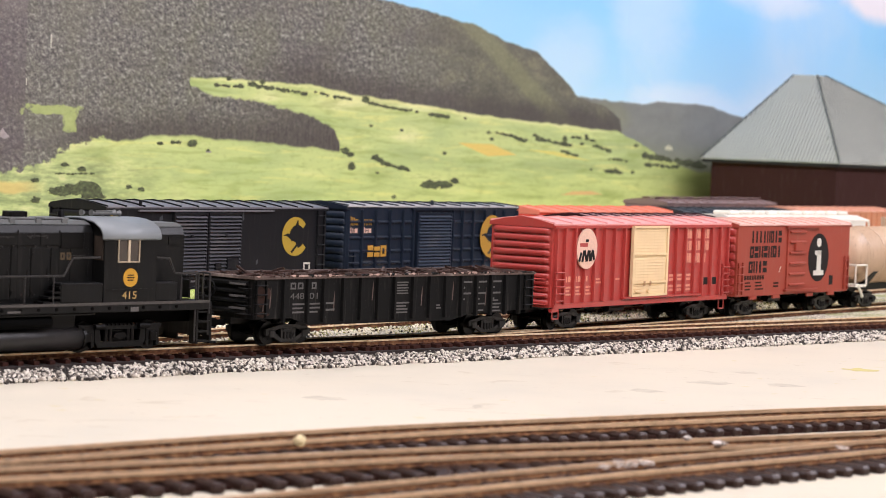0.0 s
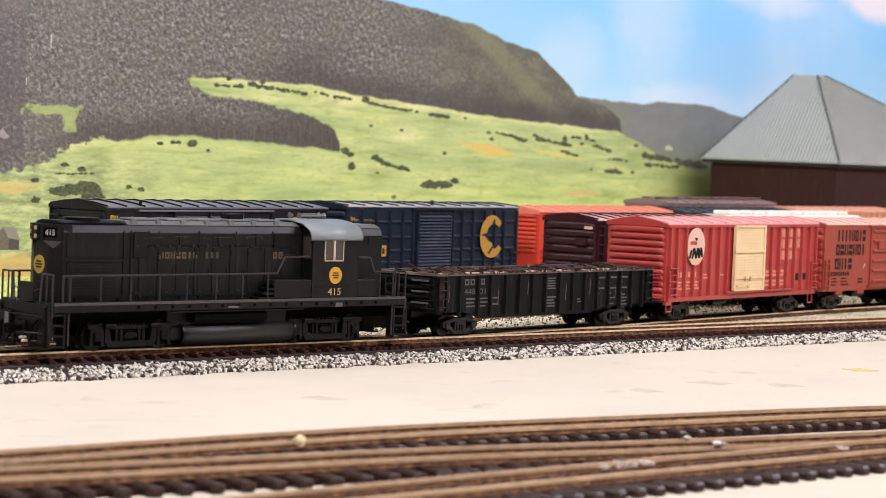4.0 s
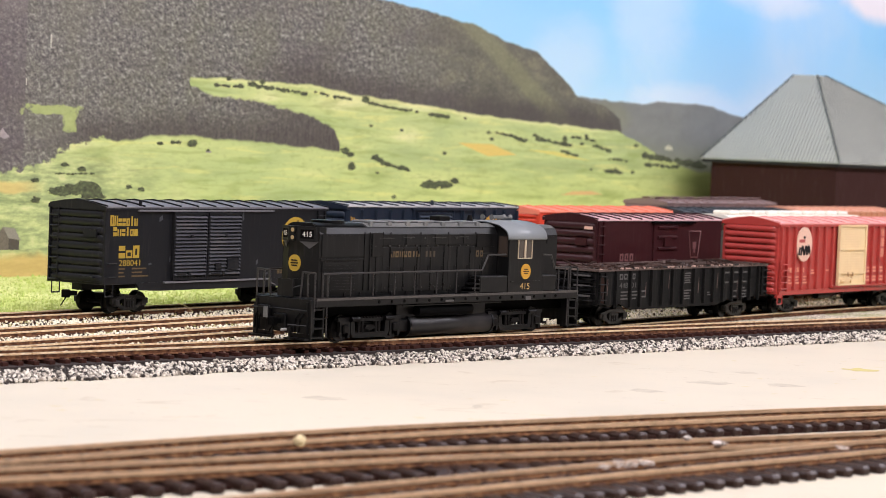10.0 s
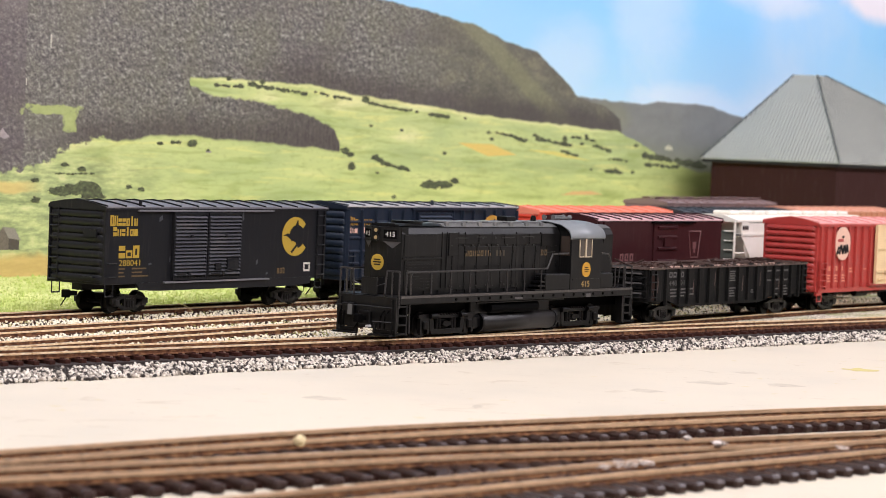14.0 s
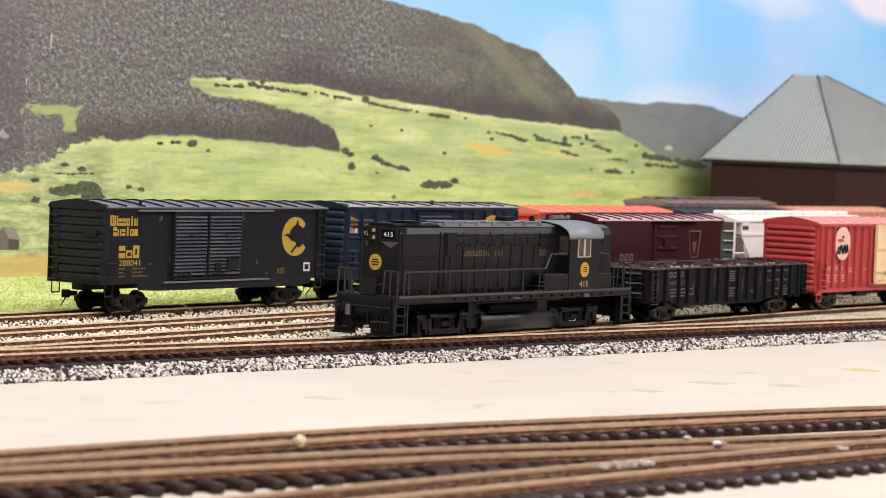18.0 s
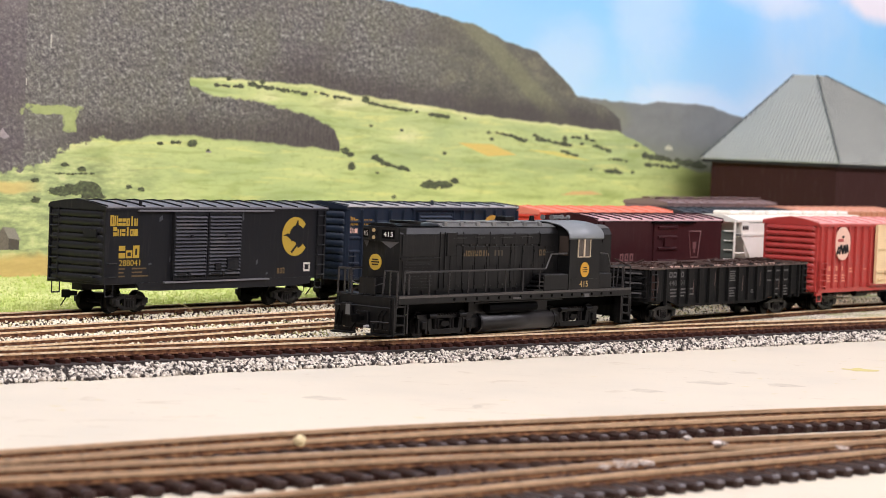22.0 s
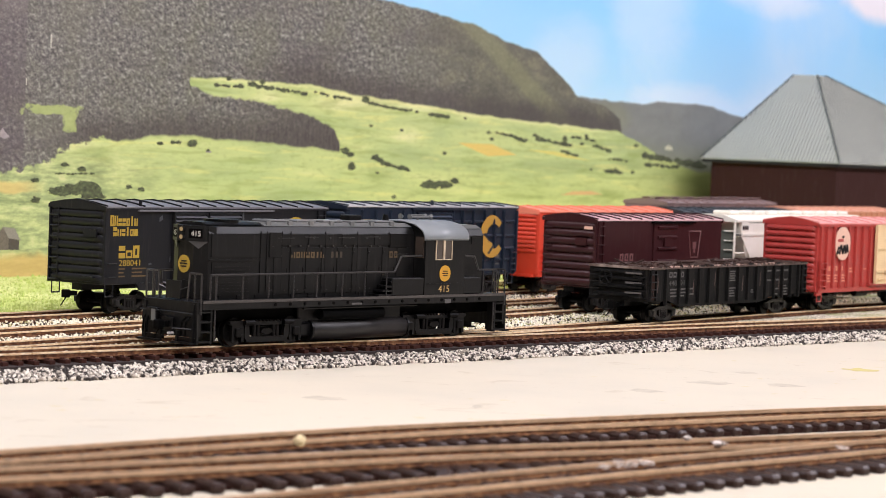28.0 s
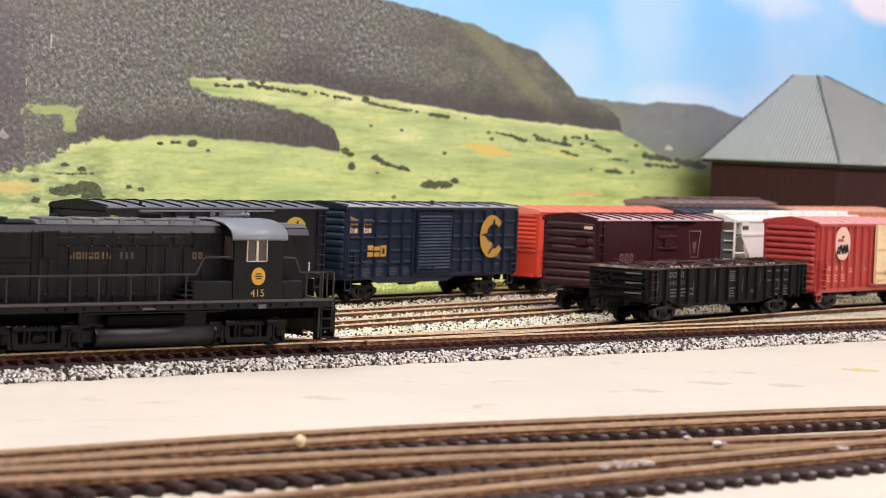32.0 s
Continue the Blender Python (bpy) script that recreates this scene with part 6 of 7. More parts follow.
def red_boxcar():
    L, W, zb, zt = 177.4, 35.0, 11.4, 51.2
    ob = thing("boxcar", "red ribbed boxcar with a cream louvred door and white oval emblem", "boxcar", "train")
    y = -W / 2
    body(ob, L, W, zb, zt, RED_CAR)
    for s in (-1, 1):
        end_ribs(ob, s * L / 2, s, W / 2, 28.4, 49.6, 6, RED_CAR, 1.9, 0.72)
        end_ribs(ob, s * L / 2, s, W / 2, 12.4, 28, 5, RED_CAR, 1.7, 0.72)
    # Much paler than the sides, to carry the roof's glint in the paint.
    top = paint("red_roof_lit_pink", rgb(232, 166, 160), dusty=0.15, rough=0.3, streak=False, spec=0.7)
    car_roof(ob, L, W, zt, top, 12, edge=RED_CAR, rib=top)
    underframe(ob, L, zb)
    posts(ob, (-85.6, -78.2, -69.2, -60.0, -50.8, -41.6, -32.0, -22.6, 21.4, 30, 39.5, 49, 58.5, 68, 77.5, 86), 1.9, 1.4, 13.6, 49.8, y, RED_CAR)
    part("top_plate", box(mesh(), -L / 2, L / 2, y - 1.3, y, zt - 1.9, zt - 0.5), RED_CAR, ob)
    part("side_sill", box(mesh(), -L / 2 + 2, L / 2 - 2, y - 0.9, y, zb - 0.4, zb + 1.9), RED_CAR, ob)
    d = louvre_door(ob, -17.0, 18.6, 15.0, 50.4, y - 1.0, PALE_DOOR, 22, 1.6, (21.6, 35.6), None, 0.22)
    bm = bars(mesh(), 2, -6, 20.2, 12, 2.4, y - 2.8, 0.7, False)
    part("door_stencil", bm, plain("faint_brown_stencil", rgb(176, 138, 100), 0.6), d, "faint brown door stencil")
    part("door_track", box(mesh(), -24, 55, y - 2.4, y, zb + 2.6, zb + 3.6), RED_CAR, ob)
    ladder(ob, -86.6, 7.4, 13, 30, y - 0.8, RED_CAR, 5)
    ladder(ob, 79.4, 7.0, 13, 30, y - 0.8, RED_CAR, 5)
    for z in (13, 17, 21, 25):
        for a in (-15, 9):
            part("end_grab_iron", wire(mesh(), [(-L / 2, a, z), (-L / 2 - 1.8, a, z), (-L / 2 - 1.8, a + 6, z), (-L / 2, a + 6, z)], 0.4, 4), RED_CAR, ob)
    for x in (-86, 80):
        stirrup(ob, x, 5.5, zb, y + 0.4, RED_CAR)
    yy = y - 1.38
    e = part("emblem", prism(mesh(), oval(-59.4, 39.4, 9.3, 9.8, 36), "y", yy - 0.1, yy + 0.6), PINK_LETTER, ob, "pinkish white oval emblem")
    bm = mesh()
    for x0, z0, x1, z1 in ((-66.5, 33.4, -64.8, 37.6), (-63.8, 33.2, -62.2, 38.6), (-61.8, 38.6, -59.8, 33.4), (-59.6, 33.4, -58.2, 38.6), (-57.4, 38.6, -56.4, 33.4), (-56.2, 33.4, -54.4, 38.8), (-54.2, 38.2, -53, 34)):
        rod(bm, (x0, yy - 0.1, z0), (x1, yy - 0.1, z1), 0.75, 4)
    box(bm, -61, -58.4, yy - 0.2, yy - 0.05, 42.6, 44)
    part("emblem_figure", bm, DARK_LETTER, e, "black slanted strokes")
    part("emblem_bar", box(mesh(), -66, -59, yy - 0.18, yy - 0.05, 40.4, 42.2), RED_CAR, e, "red bar")
    bm = bars(mesh(), 2, -77, 23.4, 6.6, 2.8, y - 0.02, 0.3, False)
    bars(bm, 2, -68, 23.4, 6.6, 2.8, y - 0.02, 0.3, False), bars(bm, 1, -58.6, 23.4, 4, 2.8, y - 0.02, 0.3, False)
    for x in (-77, -68, -58.6):
        text_lines(bm, x, 20.4, (6, 5, 6.6), y - 0.02, 1.7, 0.9)
    text_lines(bm, -48, 24, (4, 5), y - 0.02, 1.7, 0.9), text_lines(bm, -30, 23.6, (5, 0.1), y - 0.02, 1.7, 0.9)
    part("car_number", bm, RED_LETTER, ob, "pale lettering in bars")
    bm = mesh()
    for k, z in enumerate((43.6, 37.4, 31.0)):
        for x, w in ((40.6, 7.0), (50.0, 7.0), (59.4, 7.0 if k < 2 else 3.4)):
            bars(bm, 2, x, z, w, 5.0, y - 0.03, 0.2, False)
    part("company_word", bm, RED_LETTER, ob, "pale stacked words in bars")
    bm = mesh()
    for x in (22.6, 31.4, 40.8):
        text_lines(bm, x, 24, (6.2, 6.2), y - 0.03, 2.0, 1.3), text_lines(bm, x, 18.6, (6.4, 6.4), y - 0.03, 2.0, 1.3)
    part("data_lines", bm, RED_LETTER, ob, "pale small data lines")
    for x in (60, 69.4):
        part("stencil_panel", box(mesh(), x, x + 6, y - 0.1, y, 19.2, 23), DARK_LETTER, ob, "small dark stencil panel")
    part("jacking_pad", box(mesh(), -L / 2 + 0.4, -L / 2 + 6, y - 0.7, y + 1, zb - 2.0, zb - 0.4), RED_CAR, ob)
    running_gear(ob, L, 24, zb, True)
    return ob


def emblem_boxcar():
    L, W, zb, zt = 140.0, 35.0, 11.4, 50.6
    ob = thing("boxcar", "faded orange-red boxcar with black lettering and a black oval emblem", "boxcar", "train")
    y = -W / 2
    body(ob, L, W, zb, zt, FADED_RED)
    for s in (-1, 1):
        end_ribs(ob, s * L / 2, s, W / 2, 13, 49, 8, RED_CAR, 1.4)
    # Glancing glint on this roof, put into a pale pink base.
    top = paint("faded_roof_lit_pink", rgb(236, 190, 176), dusty=0.12, rough=0.3, streak=False, spec=0.7)
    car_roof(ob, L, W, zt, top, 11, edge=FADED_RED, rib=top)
    underframe(ob, L, zb)
    part("door", box(mesh(), -11.6, 11.8, y - 0.9, y, 14.4, 48.4), FADED_RED, ob)
    for z in (16, 22, 28, 34, 40, 45.6):
        part("door_rib", prism(mesh(), [(y - 0.9, z), (y - 2.0, z + 0.3), (y - 2.0, z + 1.0), (y - 0.9, z + 1.6)], "x", -9.6, 10), FADED_RED, ob)
    part("door_placard", box(mesh(), -4, 4.6, y - 2.2, y - 0.9, 36, 41), FADED_RED, ob)
    part("door_track", box(mesh(), -14, 30, y - 1.9, y, zt - 1.8, zt - 0.6), FADED_RED, ob)
    part("door_sill", box(mesh(), -14, 28, y - 1.9, y, zb + 1.6, zb + 2.8), FADED_RED, ob)
    for x in (-50, -22, 20, 48):
        part("sill_tab", box(mesh(), x - 4, x + 4, y - 0.3, y + 0.8, zb - 1.8, zb), FADED_RED, ob)
    ladder(ob, -69, 5, 12.6, 30, y, FADED_RED, 4)
    ladder(ob, 63.5, 5, 12.6, 32, y, FADED_RED, 4)
    yy = y - 0.03
    part("company_word", bars(mesh(), 8, -54.6, 40.6, 37, 6.6, yy, 0.16, True, (), "iiiidoit"), DARK_LETTER, ob, "black word in letter-sized bars")
    part("company_word", bars(mesh(), 7, -55.6, 32.4, 38, 6.4, yy, 0.16, True, (), "otdtdoi"), DARK_LETTER, ob, "black word in letter-sized bars")
    part("company_word", bars(mesh(), 4, -56.4, 24.2, 22.4, 6.4, yy, 0.16, True, (), "odit"), DARK_LETTER, ob, "black word in letter-sized bars")
    part("car_number", bars(mesh(), 8, -61, 20.4, 24, 2.4, yy, 0.3, False), RUST, ob, "worn brown number bars")
    bm = text_lines(mesh(), -60, 18.4, (6, 7, 6), yy, 1.8, 0.8)
    text_lines(bm, -48, 18.4, (7, 8, 10), yy, 1.8, 0.8), text_lines(bm, -26, 17.6, (6, 6), yy, 1.8, 1.0)
    part("data_lines", bm, RUST, ob, "worn brown data lines")
    e = part("emblem", prism(mesh(), oval(29.4, 31.6, 13.2, 13.8, 40), "y", yy - 0.1, yy + 0.05), DARK_LETTER, ob, "black oval emblem")
    bm = mesh()
    prism(bm, oval(29.4, 40.2, 2.9, 2.6, 18), "y", yy - 0.2, yy - 0.12)
    for a in ((24.4, 33.0, 32.6, 35.6), (27.2, 23.6, 32.6, 35.6), (23.2, 21.4, 36.4, 24.2)):
        box(bm, a[0], a[2], yy - 0.2, yy - 0.12, a[1], a[3])
    part("emblem_figure", bm, WHITE_LETTER, e, "white figure of a dot over a slab")
    part("stencil_panel", box(mesh(), 44.6, 49.4, yy - 0.1, yy, 15.6, 21), DARK_LETTER, ob, "small dark stencil panel")
    bm = mesh()
    prism(bm, [(-20, 24), (-19.2, 24.4), (-17.4, 27), (-18, 27.4)], "y", yy - 0.1, yy)
    part("scratch", bm, WHITE_LETTER, ob, "pale scratch")
    running_gear(ob, L, 22, zb, True)
    return ob


def tank_car():
    L = 150.0
    ob = thing("tank_car", "cream tank car stained brown below, with white end rails", "tank car", "train")
    bm = rod(mesh(), (-L / 2 + 16, 0, 31), (L / 2 - 16, 0, 31), 17.5, 36)
    for s in (-1, 1):
        rod(bm, (s * (L / 2 - 16), 0, 31), (s * (L / 2 - 9), 0, 31), 17.5, 36, 10)
    part("tank", bm, CREAM_TANK, ob, "", None, True)
    for x in (-40, 0, 40):
        part("tank_band", rod(mesh(), (x - 0.9, 0, 31), (x + 0.9, 0, 31), 17.9, 36), CREAM_TANK, ob)
    part("dome", rod(mesh(), (0, 0, 46), (0, 0, 54), 6, 18), CREAM_TANK, ob)
    part("centre_sill", box(mesh(), -L / 2, L / 2, -4, 4, 10, 14), LOCO_UNDER, ob)
    for s in (-1, 1):
        part("end_platform", box(mesh(), min(s * L / 2, s * (L / 2 - 14)), max(s * L / 2, s * (L / 2 - 14)), -16, 16, 13, 14.4), WHITE_CAR, ob)
        bm = mesh()
        wire(bm, [(s * L / 2, -16, 14), (s * L / 2, -16, 26), (s * (L / 2 - 14), -16, 26), (s * (L / 2 - 14), -16, 14)], 0.6, 5)
        wire(bm, [(s * L / 2, -16, 26), (s * L / 2, 16, 26), (s * L / 2, 16, 14)], 0.6, 5)
        wire(bm, [(s * (L / 2 - 4), -16, 14), (s * (L / 2 - 10), -16, 7)], 0.9, 5)
        part("end_rail", bm, WHITE_CAR, ob)
        part("saddle", prism(mesh(), [(-16, 22), (-9, 13), (9, 13), (16, 22), (8, 15), (-8, 15)], "x", s * (L / 2 - 26) - 3, s * (L / 2 - 26) + 3), LOCO_UNDER, ob)
    bm = mesh()
    for x in (-8, 8):
        wire(bm, [(x, -17.5, 14), (x, -17.8, 31), (x, -10, 46), (x, -5, 52)], 0.5, 5)
    for i in range(8):
        z = 16 + i * 3.4
        wire(bm, [(-8, -18, z), (8, -18, z)], 0.35, 4)
    part("side_ladder", bm, WHITE_CAR, ob)
    part("number_bars", bars(mesh(), 6, 22, 30, 18, 2.6, -17.4, 0.25, False), RUST, ob, "faint number bars")
    running_gear(ob, L, 22, 12, True)
    return ob


# ---- the diesel switcher ----
def loco_truck(ob, x):
    """Two-axle truck: a deep U-shaped drop frame with springs in its window, and pedestals outside it."""
    t = part("truck", box(box(mesh(), -4, 4, -10, 10, 4, 8), -14, 14, -4, 4, 5, 9), LOCO_UNDER, ob, "", mm(x, 0))
    for s in (-1, 1):
        near, out = s * 10.6, s * 12.4
        lo, hi = min(near, out), max(near, out)
        bm = mesh()
        prism(bm, [(-12.6, 10.2), (-12.6, 4.0), (-11.0, 1.6), (11.0, 1.6), (12.6, 4.0), (12.6, 10.2), (10.4, 10.2), (9.6, 3.9), (-9.6, 3.9), (-10.4, 10.2)], "y", lo, hi)
        box(bm, -10.4, 10.4, lo, hi - 0.01, 8.7, 10.1)
        frame_part = part("side_frame", bm, LOCO_UNDER, t)
        for k in (-16.35, 16.35):
            bm = mesh()
            prism(bm, [(k - 4.4, 10.6), (k - 4.4, 9.2), (k - 3.2, 8.8), (k - 3.4, 2.2), (k - 2.0, 1.6), (k - 1.7, 7.6), (k + 1.7, 7.6), (k + 2.0, 1.6), (k + 3.4, 2.2), (k + 3.2, 8.8), (k + 4.4, 9.2), (k + 4.4, 10.6)], "y", lo, hi)
            part("pedestal_frame", bm, LOCO_UNDER, frame_part)
        for k in (-16.35, 16.35):
            part("journal_box", box(mesh(), k - 1.7, k + 1.7, min(near, out + s * 1.0), max(near, out + s * 1.0), 3.8, 7.6, 0.4), TRUCK_BLACK, frame_part)
        for k in (-6.6, -4.4, 4.4, 6.6):
            part("spring", rod(mesh(), (k, s * 11.4, 3.9), (k, s * 11.4, 8.7), 0.85, 8), TRUCK_BLACK, frame_part)
        part("leaf_spring", prism(mesh(), [(-3.4, 5.6), (0, 4.6), (3.4, 5.6), (2.4, 7.2), (-2.4, 7.2)], "y", lo, hi), TRUCK_BLACK, frame_part)
        for k in (-11, 11):
            part("brake_cylinder", rod(mesh(), (k - 2.6, out + s * 0.8, 9.8), (k + 2.6, out + s * 0.8, 9.8), 1.2, 10), TRUCK_BLACK, frame_part)
        bm = mesh()
        for k in range(9):
            box(bm, -8 + k * 2 - 0.4, -8 + k * 2 + 0.4, out - 0.3 * s - 0.4, out - 0.3 * s + 0.4, 10.1, 10.9)
        part("bolt_row", bm, TRUCK_BLACK, frame_part)
    for k in (-16.35, 16.35):
        AXLES.append((place("wheelset", LOCO_WHEELS, t, "", mm(k, 0, 5.85)), k, 5.8))
    return t


def hood_outline(half, z0, z1, chamfer):
    return [(-half, z0), (-half, z1 - chamfer), (-half + chamfer * 0.35, z1 - chamfer * 0.35), (-half + chamfer * 1.1, z1), (half - chamfer * 1.1, z1), (half - chamfer * 0.35, z1 - chamfer * 0.35), (half, z1 - chamfer), (half, z0)]


def cab_window(ob, x0, x1, z0, z1, y, split=True):
    w = part("window", box(mesh(), x0, x1, y - 0.12, y + 0.2, z0, z1), GLASS, ob, "dark glass window")
    bm = mesh()
    t = 0.4
    for a in ((x0 - t, z0 - t, x0, z1 + t), (x1, z0 - t, x1 + t, z1 + t), (x0 - t, z0 - t, x1 + t, z0), (x0 - t, z1, x1 + t, z1 + t)):
        box(bm, a[0], a[2], y - 0.5, y + 0.2, a[1], a[3])
    if split:
        box(bm, (x0 + x1) / 2 - 0.55, (x0 + x1) / 2 + 0.55, y - 0.55, y + 0.2, z0, z1)
    part("window_frame", bm, CREAM_TRIM, w, "cream window frame")


def loco():
    """Road switcher: long hood ahead, cab towards the rear, short hood behind."""
    ob = thing("diesel_locomotive", "matt black road-switcher diesel locomotive with yellow round heralds", "locomotive", "train")
    X0, X1 = -94.2, 95.0                       # pilot faces
    part("walkway_frame", box(mesh(), X0 + 2, X1 - 2, -17.4, 17.4, 15.8, 19.4, 0.3), LOCO_BLACK, ob)
    bm = mesh()
    for s in (-1, 1):
        box(bm, X0 + 2, X1 - 2, s * 17.55 - 0.25, s * 17.55 + 0.25, 18.6, 19.7)
    part("walkway_edge", bm, paint("worn_edge_grey", rgb(64, 60, 57), dusty=0.2), ob, "worn grey walkway edge")
    for k in range(16):
        x = -52 + k * 8.5
        part("frame_hole", rod(mesh(), (x, -17.3, 17.4), (x, -17.72, 17.4), 0.7, 6), SHADE_BLACK, ob, "dark round frame hole")
    part("name_plate", box(mesh(), -7, -1, -17.75, -17.4, 16.4, 17.2), GREY_LETTER, ob, "small pale plate")
    part("name_plate", box(mesh(), 52, 56, -17.75, -17.4, 15.9, 17.6), GREY_LETTER, ob, "small pale plate")
    # pilots, steps and couplers
    for s in (-1, 1):
        x = X0 if s < 0 else X1
        part("pilot", prism(mesh(), [(-16.6, 19), (-16.6, 5.4), (-11, 4.8), (11, 4.8), (16.0, 5.4), (16.0, 19)], "x", min(x, x - s * 2.2), max(x, x - s * 2.2)), LOCO_BLACK, ob)
        part("coupler_pocket", box(mesh(), min(x, x + s * 1.6), max(x, x + s * 1.6), -3.4, 3.4, 6.4, 12.4, 0.4), LOCO_UNDER, ob)
        box_edge = part("connection_box", box(mesh(), min(x, x + s * 2.2), max(x, x + s * 2.2), 5.6, 12.4, 9.6, 15.4, 0.3), LOCO_UNDER, ob)
        part("box_cover", box(mesh(), min(x + s * 2.2, x + s * 2.6), max(x + s * 2.2, x + s * 2.6), 6.2, 8.6, 10.2, 14.8), LOCO_ROOF, box_edge, "grey hinged cover")
        for v in (-1, 1):
            part("pilot_post", box(mesh(), min(x, x + s * 0.8), max(x, x + s * 0.8), v * 14.6 - 0.5, v * 14.6 + 0.5, 2.4, 18), LOCO_BLACK, ob)
            part("footboard_bracket", box(mesh(), min(x, x + s * 0.8), max(x, x + s * 0.8), min(v * 4.6, v * 6), max(v * 4.6, v * 6), 2.4, 7), LOCO_BLACK, ob)
        # Pale block added to imitate a bright spot; not a known fitting.
        part("bright_spot_block", box(mesh(), min(x + s * 0.4, x + s * 3.4), max(x + s * 0.4, x + s * 3.4), -3.8, -2.2, 5.2, 6.3, 0.3), GREY_ROOF, ob, "pale block standing in for a bright spot below the coupler")
        coupler(ob, x - s * 1, s)
        for k in (-13, -10.5, 10.5, 13):
            bm = mesh()
            wire(bm, [(x + s * 0.4, k, 13), (x + s * 2.6, k, 11), (x + s * 2.4, k + 0.6, 5.4)], 0.42, 5)
            part("brake_hose", bm, SHADE_BLACK, ob, "hanging rubber hose")
        bm = mesh()
        wire(bm, [(x + s * 1.8, -16, 14.4), (x + s * 2.2, 0, 14.6), (x + s * 1.8, 16, 14.4)], 0.35, 4)
        wire(bm, [(x + s * 2.6, -16, 8.2), (x + s * 5.2, -8, 8.2)], 0.35, 4)
        part("cut_lever", bm, LOCO_BLACK, ob)
        for v in (-1, 1):
            bm = mesh()
            box(bm, min(x, x + s * 3.4), max(x, x + s * 3.4), min(v * 4.4, v * 16.2), max(v * 4.4, v * 16.2), 2.0, 2.8)
            box(bm, min(x, x + s * 0.5), max(x, x + s * 0.5), min(v * 4.4, v * 16.2), max(v * 4.4, v * 16.2), 2.8, 4.6)
            part("footboard", bm, LOCO_UNDER, ob)
        for v in (-1, 1):
            a, b = (x, x - s * 7.6)
            yy = v * 16.8
            for xx in (a - s * 0.4, b):
                stile = part("step_side", box(mesh(), xx - 0.45, xx + 0.45, min(yy, yy - v * 4.5), max(yy, yy - v * 4.5), 2.0, 16), LOCO_BLACK, ob)
            for k in range(4):
                z = 2.6 + k * 4.0
                part("step", box(mesh(), min(a, b), max(a, b), min(yy, yy - v * 4.5), max(yy, yy - v * 4.5), z, z + 0.7), LOCO_BLACK, stile)
    # tank and pipes
    TANK_SHEEN = paint("brownish_black_tank", rgb(18, 16, 16), dust=(0.16, 0.13, 0.12, 1), dusty=0.15, rough=0.42, streak=False, spec=0.55)
    for v in (-26, 33):
        part("tank_end", rod(rod(mesh(), (v - 0.6, -9.4, 5.6), (v + 0.6, -9.4, 5.6), 5.0, 20), (v - 1.1, -9.4, 5.6), (v + 1.1, -9.4, 5.6), 1.2, 8), LOCO_UNDER, ob)
    part("fuel_tank", rod(mesh(), (-26, -9.4, 5.6), (33, -9.4, 5.6), 4.7, 20), TANK_SHEEN, ob, "round black air reservoir with a brown sheen", None, True)
    part("fuel_tank", rod(mesh(), (-26, 9.4, 5.6), (33, 9.4, 5.6), 4.7, 20), LOCO_UNDER, ob, "", None, True)
    part("centre_frame", box(mesh(), X0 + 3, X1 - 3, -8.5, 8.5, 10.6, 15.8), SHADE_BLACK, ob)
    part("tank_box", box(mesh(), -33, 35, -12.5, 12.5, 3.0, 9.0, 0.8), LOCO_UNDER, ob)
    part("equipment_box", box(mesh(), -33, 30, -11.4, 11.4, 9.0, 15.8, 0.4), LOCO_UNDER, ob)
    part("brake_pipe", wire(mesh(), [(-34, -15.5, 15.2), (36, -15.5, 15.2)], 0.45, 5), LOCO_UNDER, ob)
    # Deep black bar put in for the shade of a recess.
    part("recess_shade", rod(mesh(), (-22, -13.4, 12.4), (16, -13.4, 12.4), 2.3, 14), SHADE_BLACK, ob, "deep black bar standing for the shade of a recess")
    loco_truck(ob, -51.5), loco_truck(ob, 51.5)
    # long hood
    part("long_hood", prism(mesh(), hood_outline(10.5, 19.4, 50.6, 4.2), "x", -84, 38), LOCO_BLACK, ob)
    part("hood_roof", prism(mesh(), [(-9.2, 49.5), (-5.8, 51.0), (5.8, 51.0), (9.2, 49.5), (5.8, 49.6), (-5.8, 49.6)], "x", -52, 37.6), LOCO_ROOF, ob, "dusty grey hood roof")
    part("front_roof", prism(mesh(), [(-8.4, 50.0), (-5.2, 50.9), (5.2, 50.9), (8.4, 50.0)], "x", -83.6, -53), LOCO_BLACK, ob)
    for k in range(5):
        bm = mesh()
        x = -46 + k * 16
        box(bm, x, x + 12, -5.5, 5.5, 50.9, 52.0, 0.4)
        part("roof_hatch", bm, LOCO_ROOF, ob, "dusty roof hatch")
    part("exhaust_stack", box(mesh(), 4, 12, -3, 3, 51.4, 54.2, 0.4), LOCO_UNDER, ob)
    part("radiator_fan", rod(mesh(), (-68, 0, 50.6), (-68, 0, 52.0), 7.2, 24), LOCO_UNDER, ob)
    # side doors, panels and louvres
    for v in (-1, 1):
        y = v * 10.5
        lo, hi = (y - 0.35, y) if v < 0 else (y, y + 0.35)
        lo2, hi2 = (y - 0.6, y) if v < 0 else (y, y + 0.6)
        for k in range(9):
            x = -47.5 + k * 9.3
            d = part("hood_door", box(mesh(), x, x + 8.6, lo, hi, 21.2, 40.6, 0.12), LOCO_BLACK, ob)
            bm = mesh()
            box(bm, x + 7.4, x + 8.2, lo2, hi2, 30, 32.2), box(bm, x + 0.4, x + 1.2, lo2, hi2, 23, 24.2), box(bm, x + 0.4, x + 1.2, lo2, hi2, 37.6, 38.8)
            part("latch", bm, LOCO_BLACK, d)
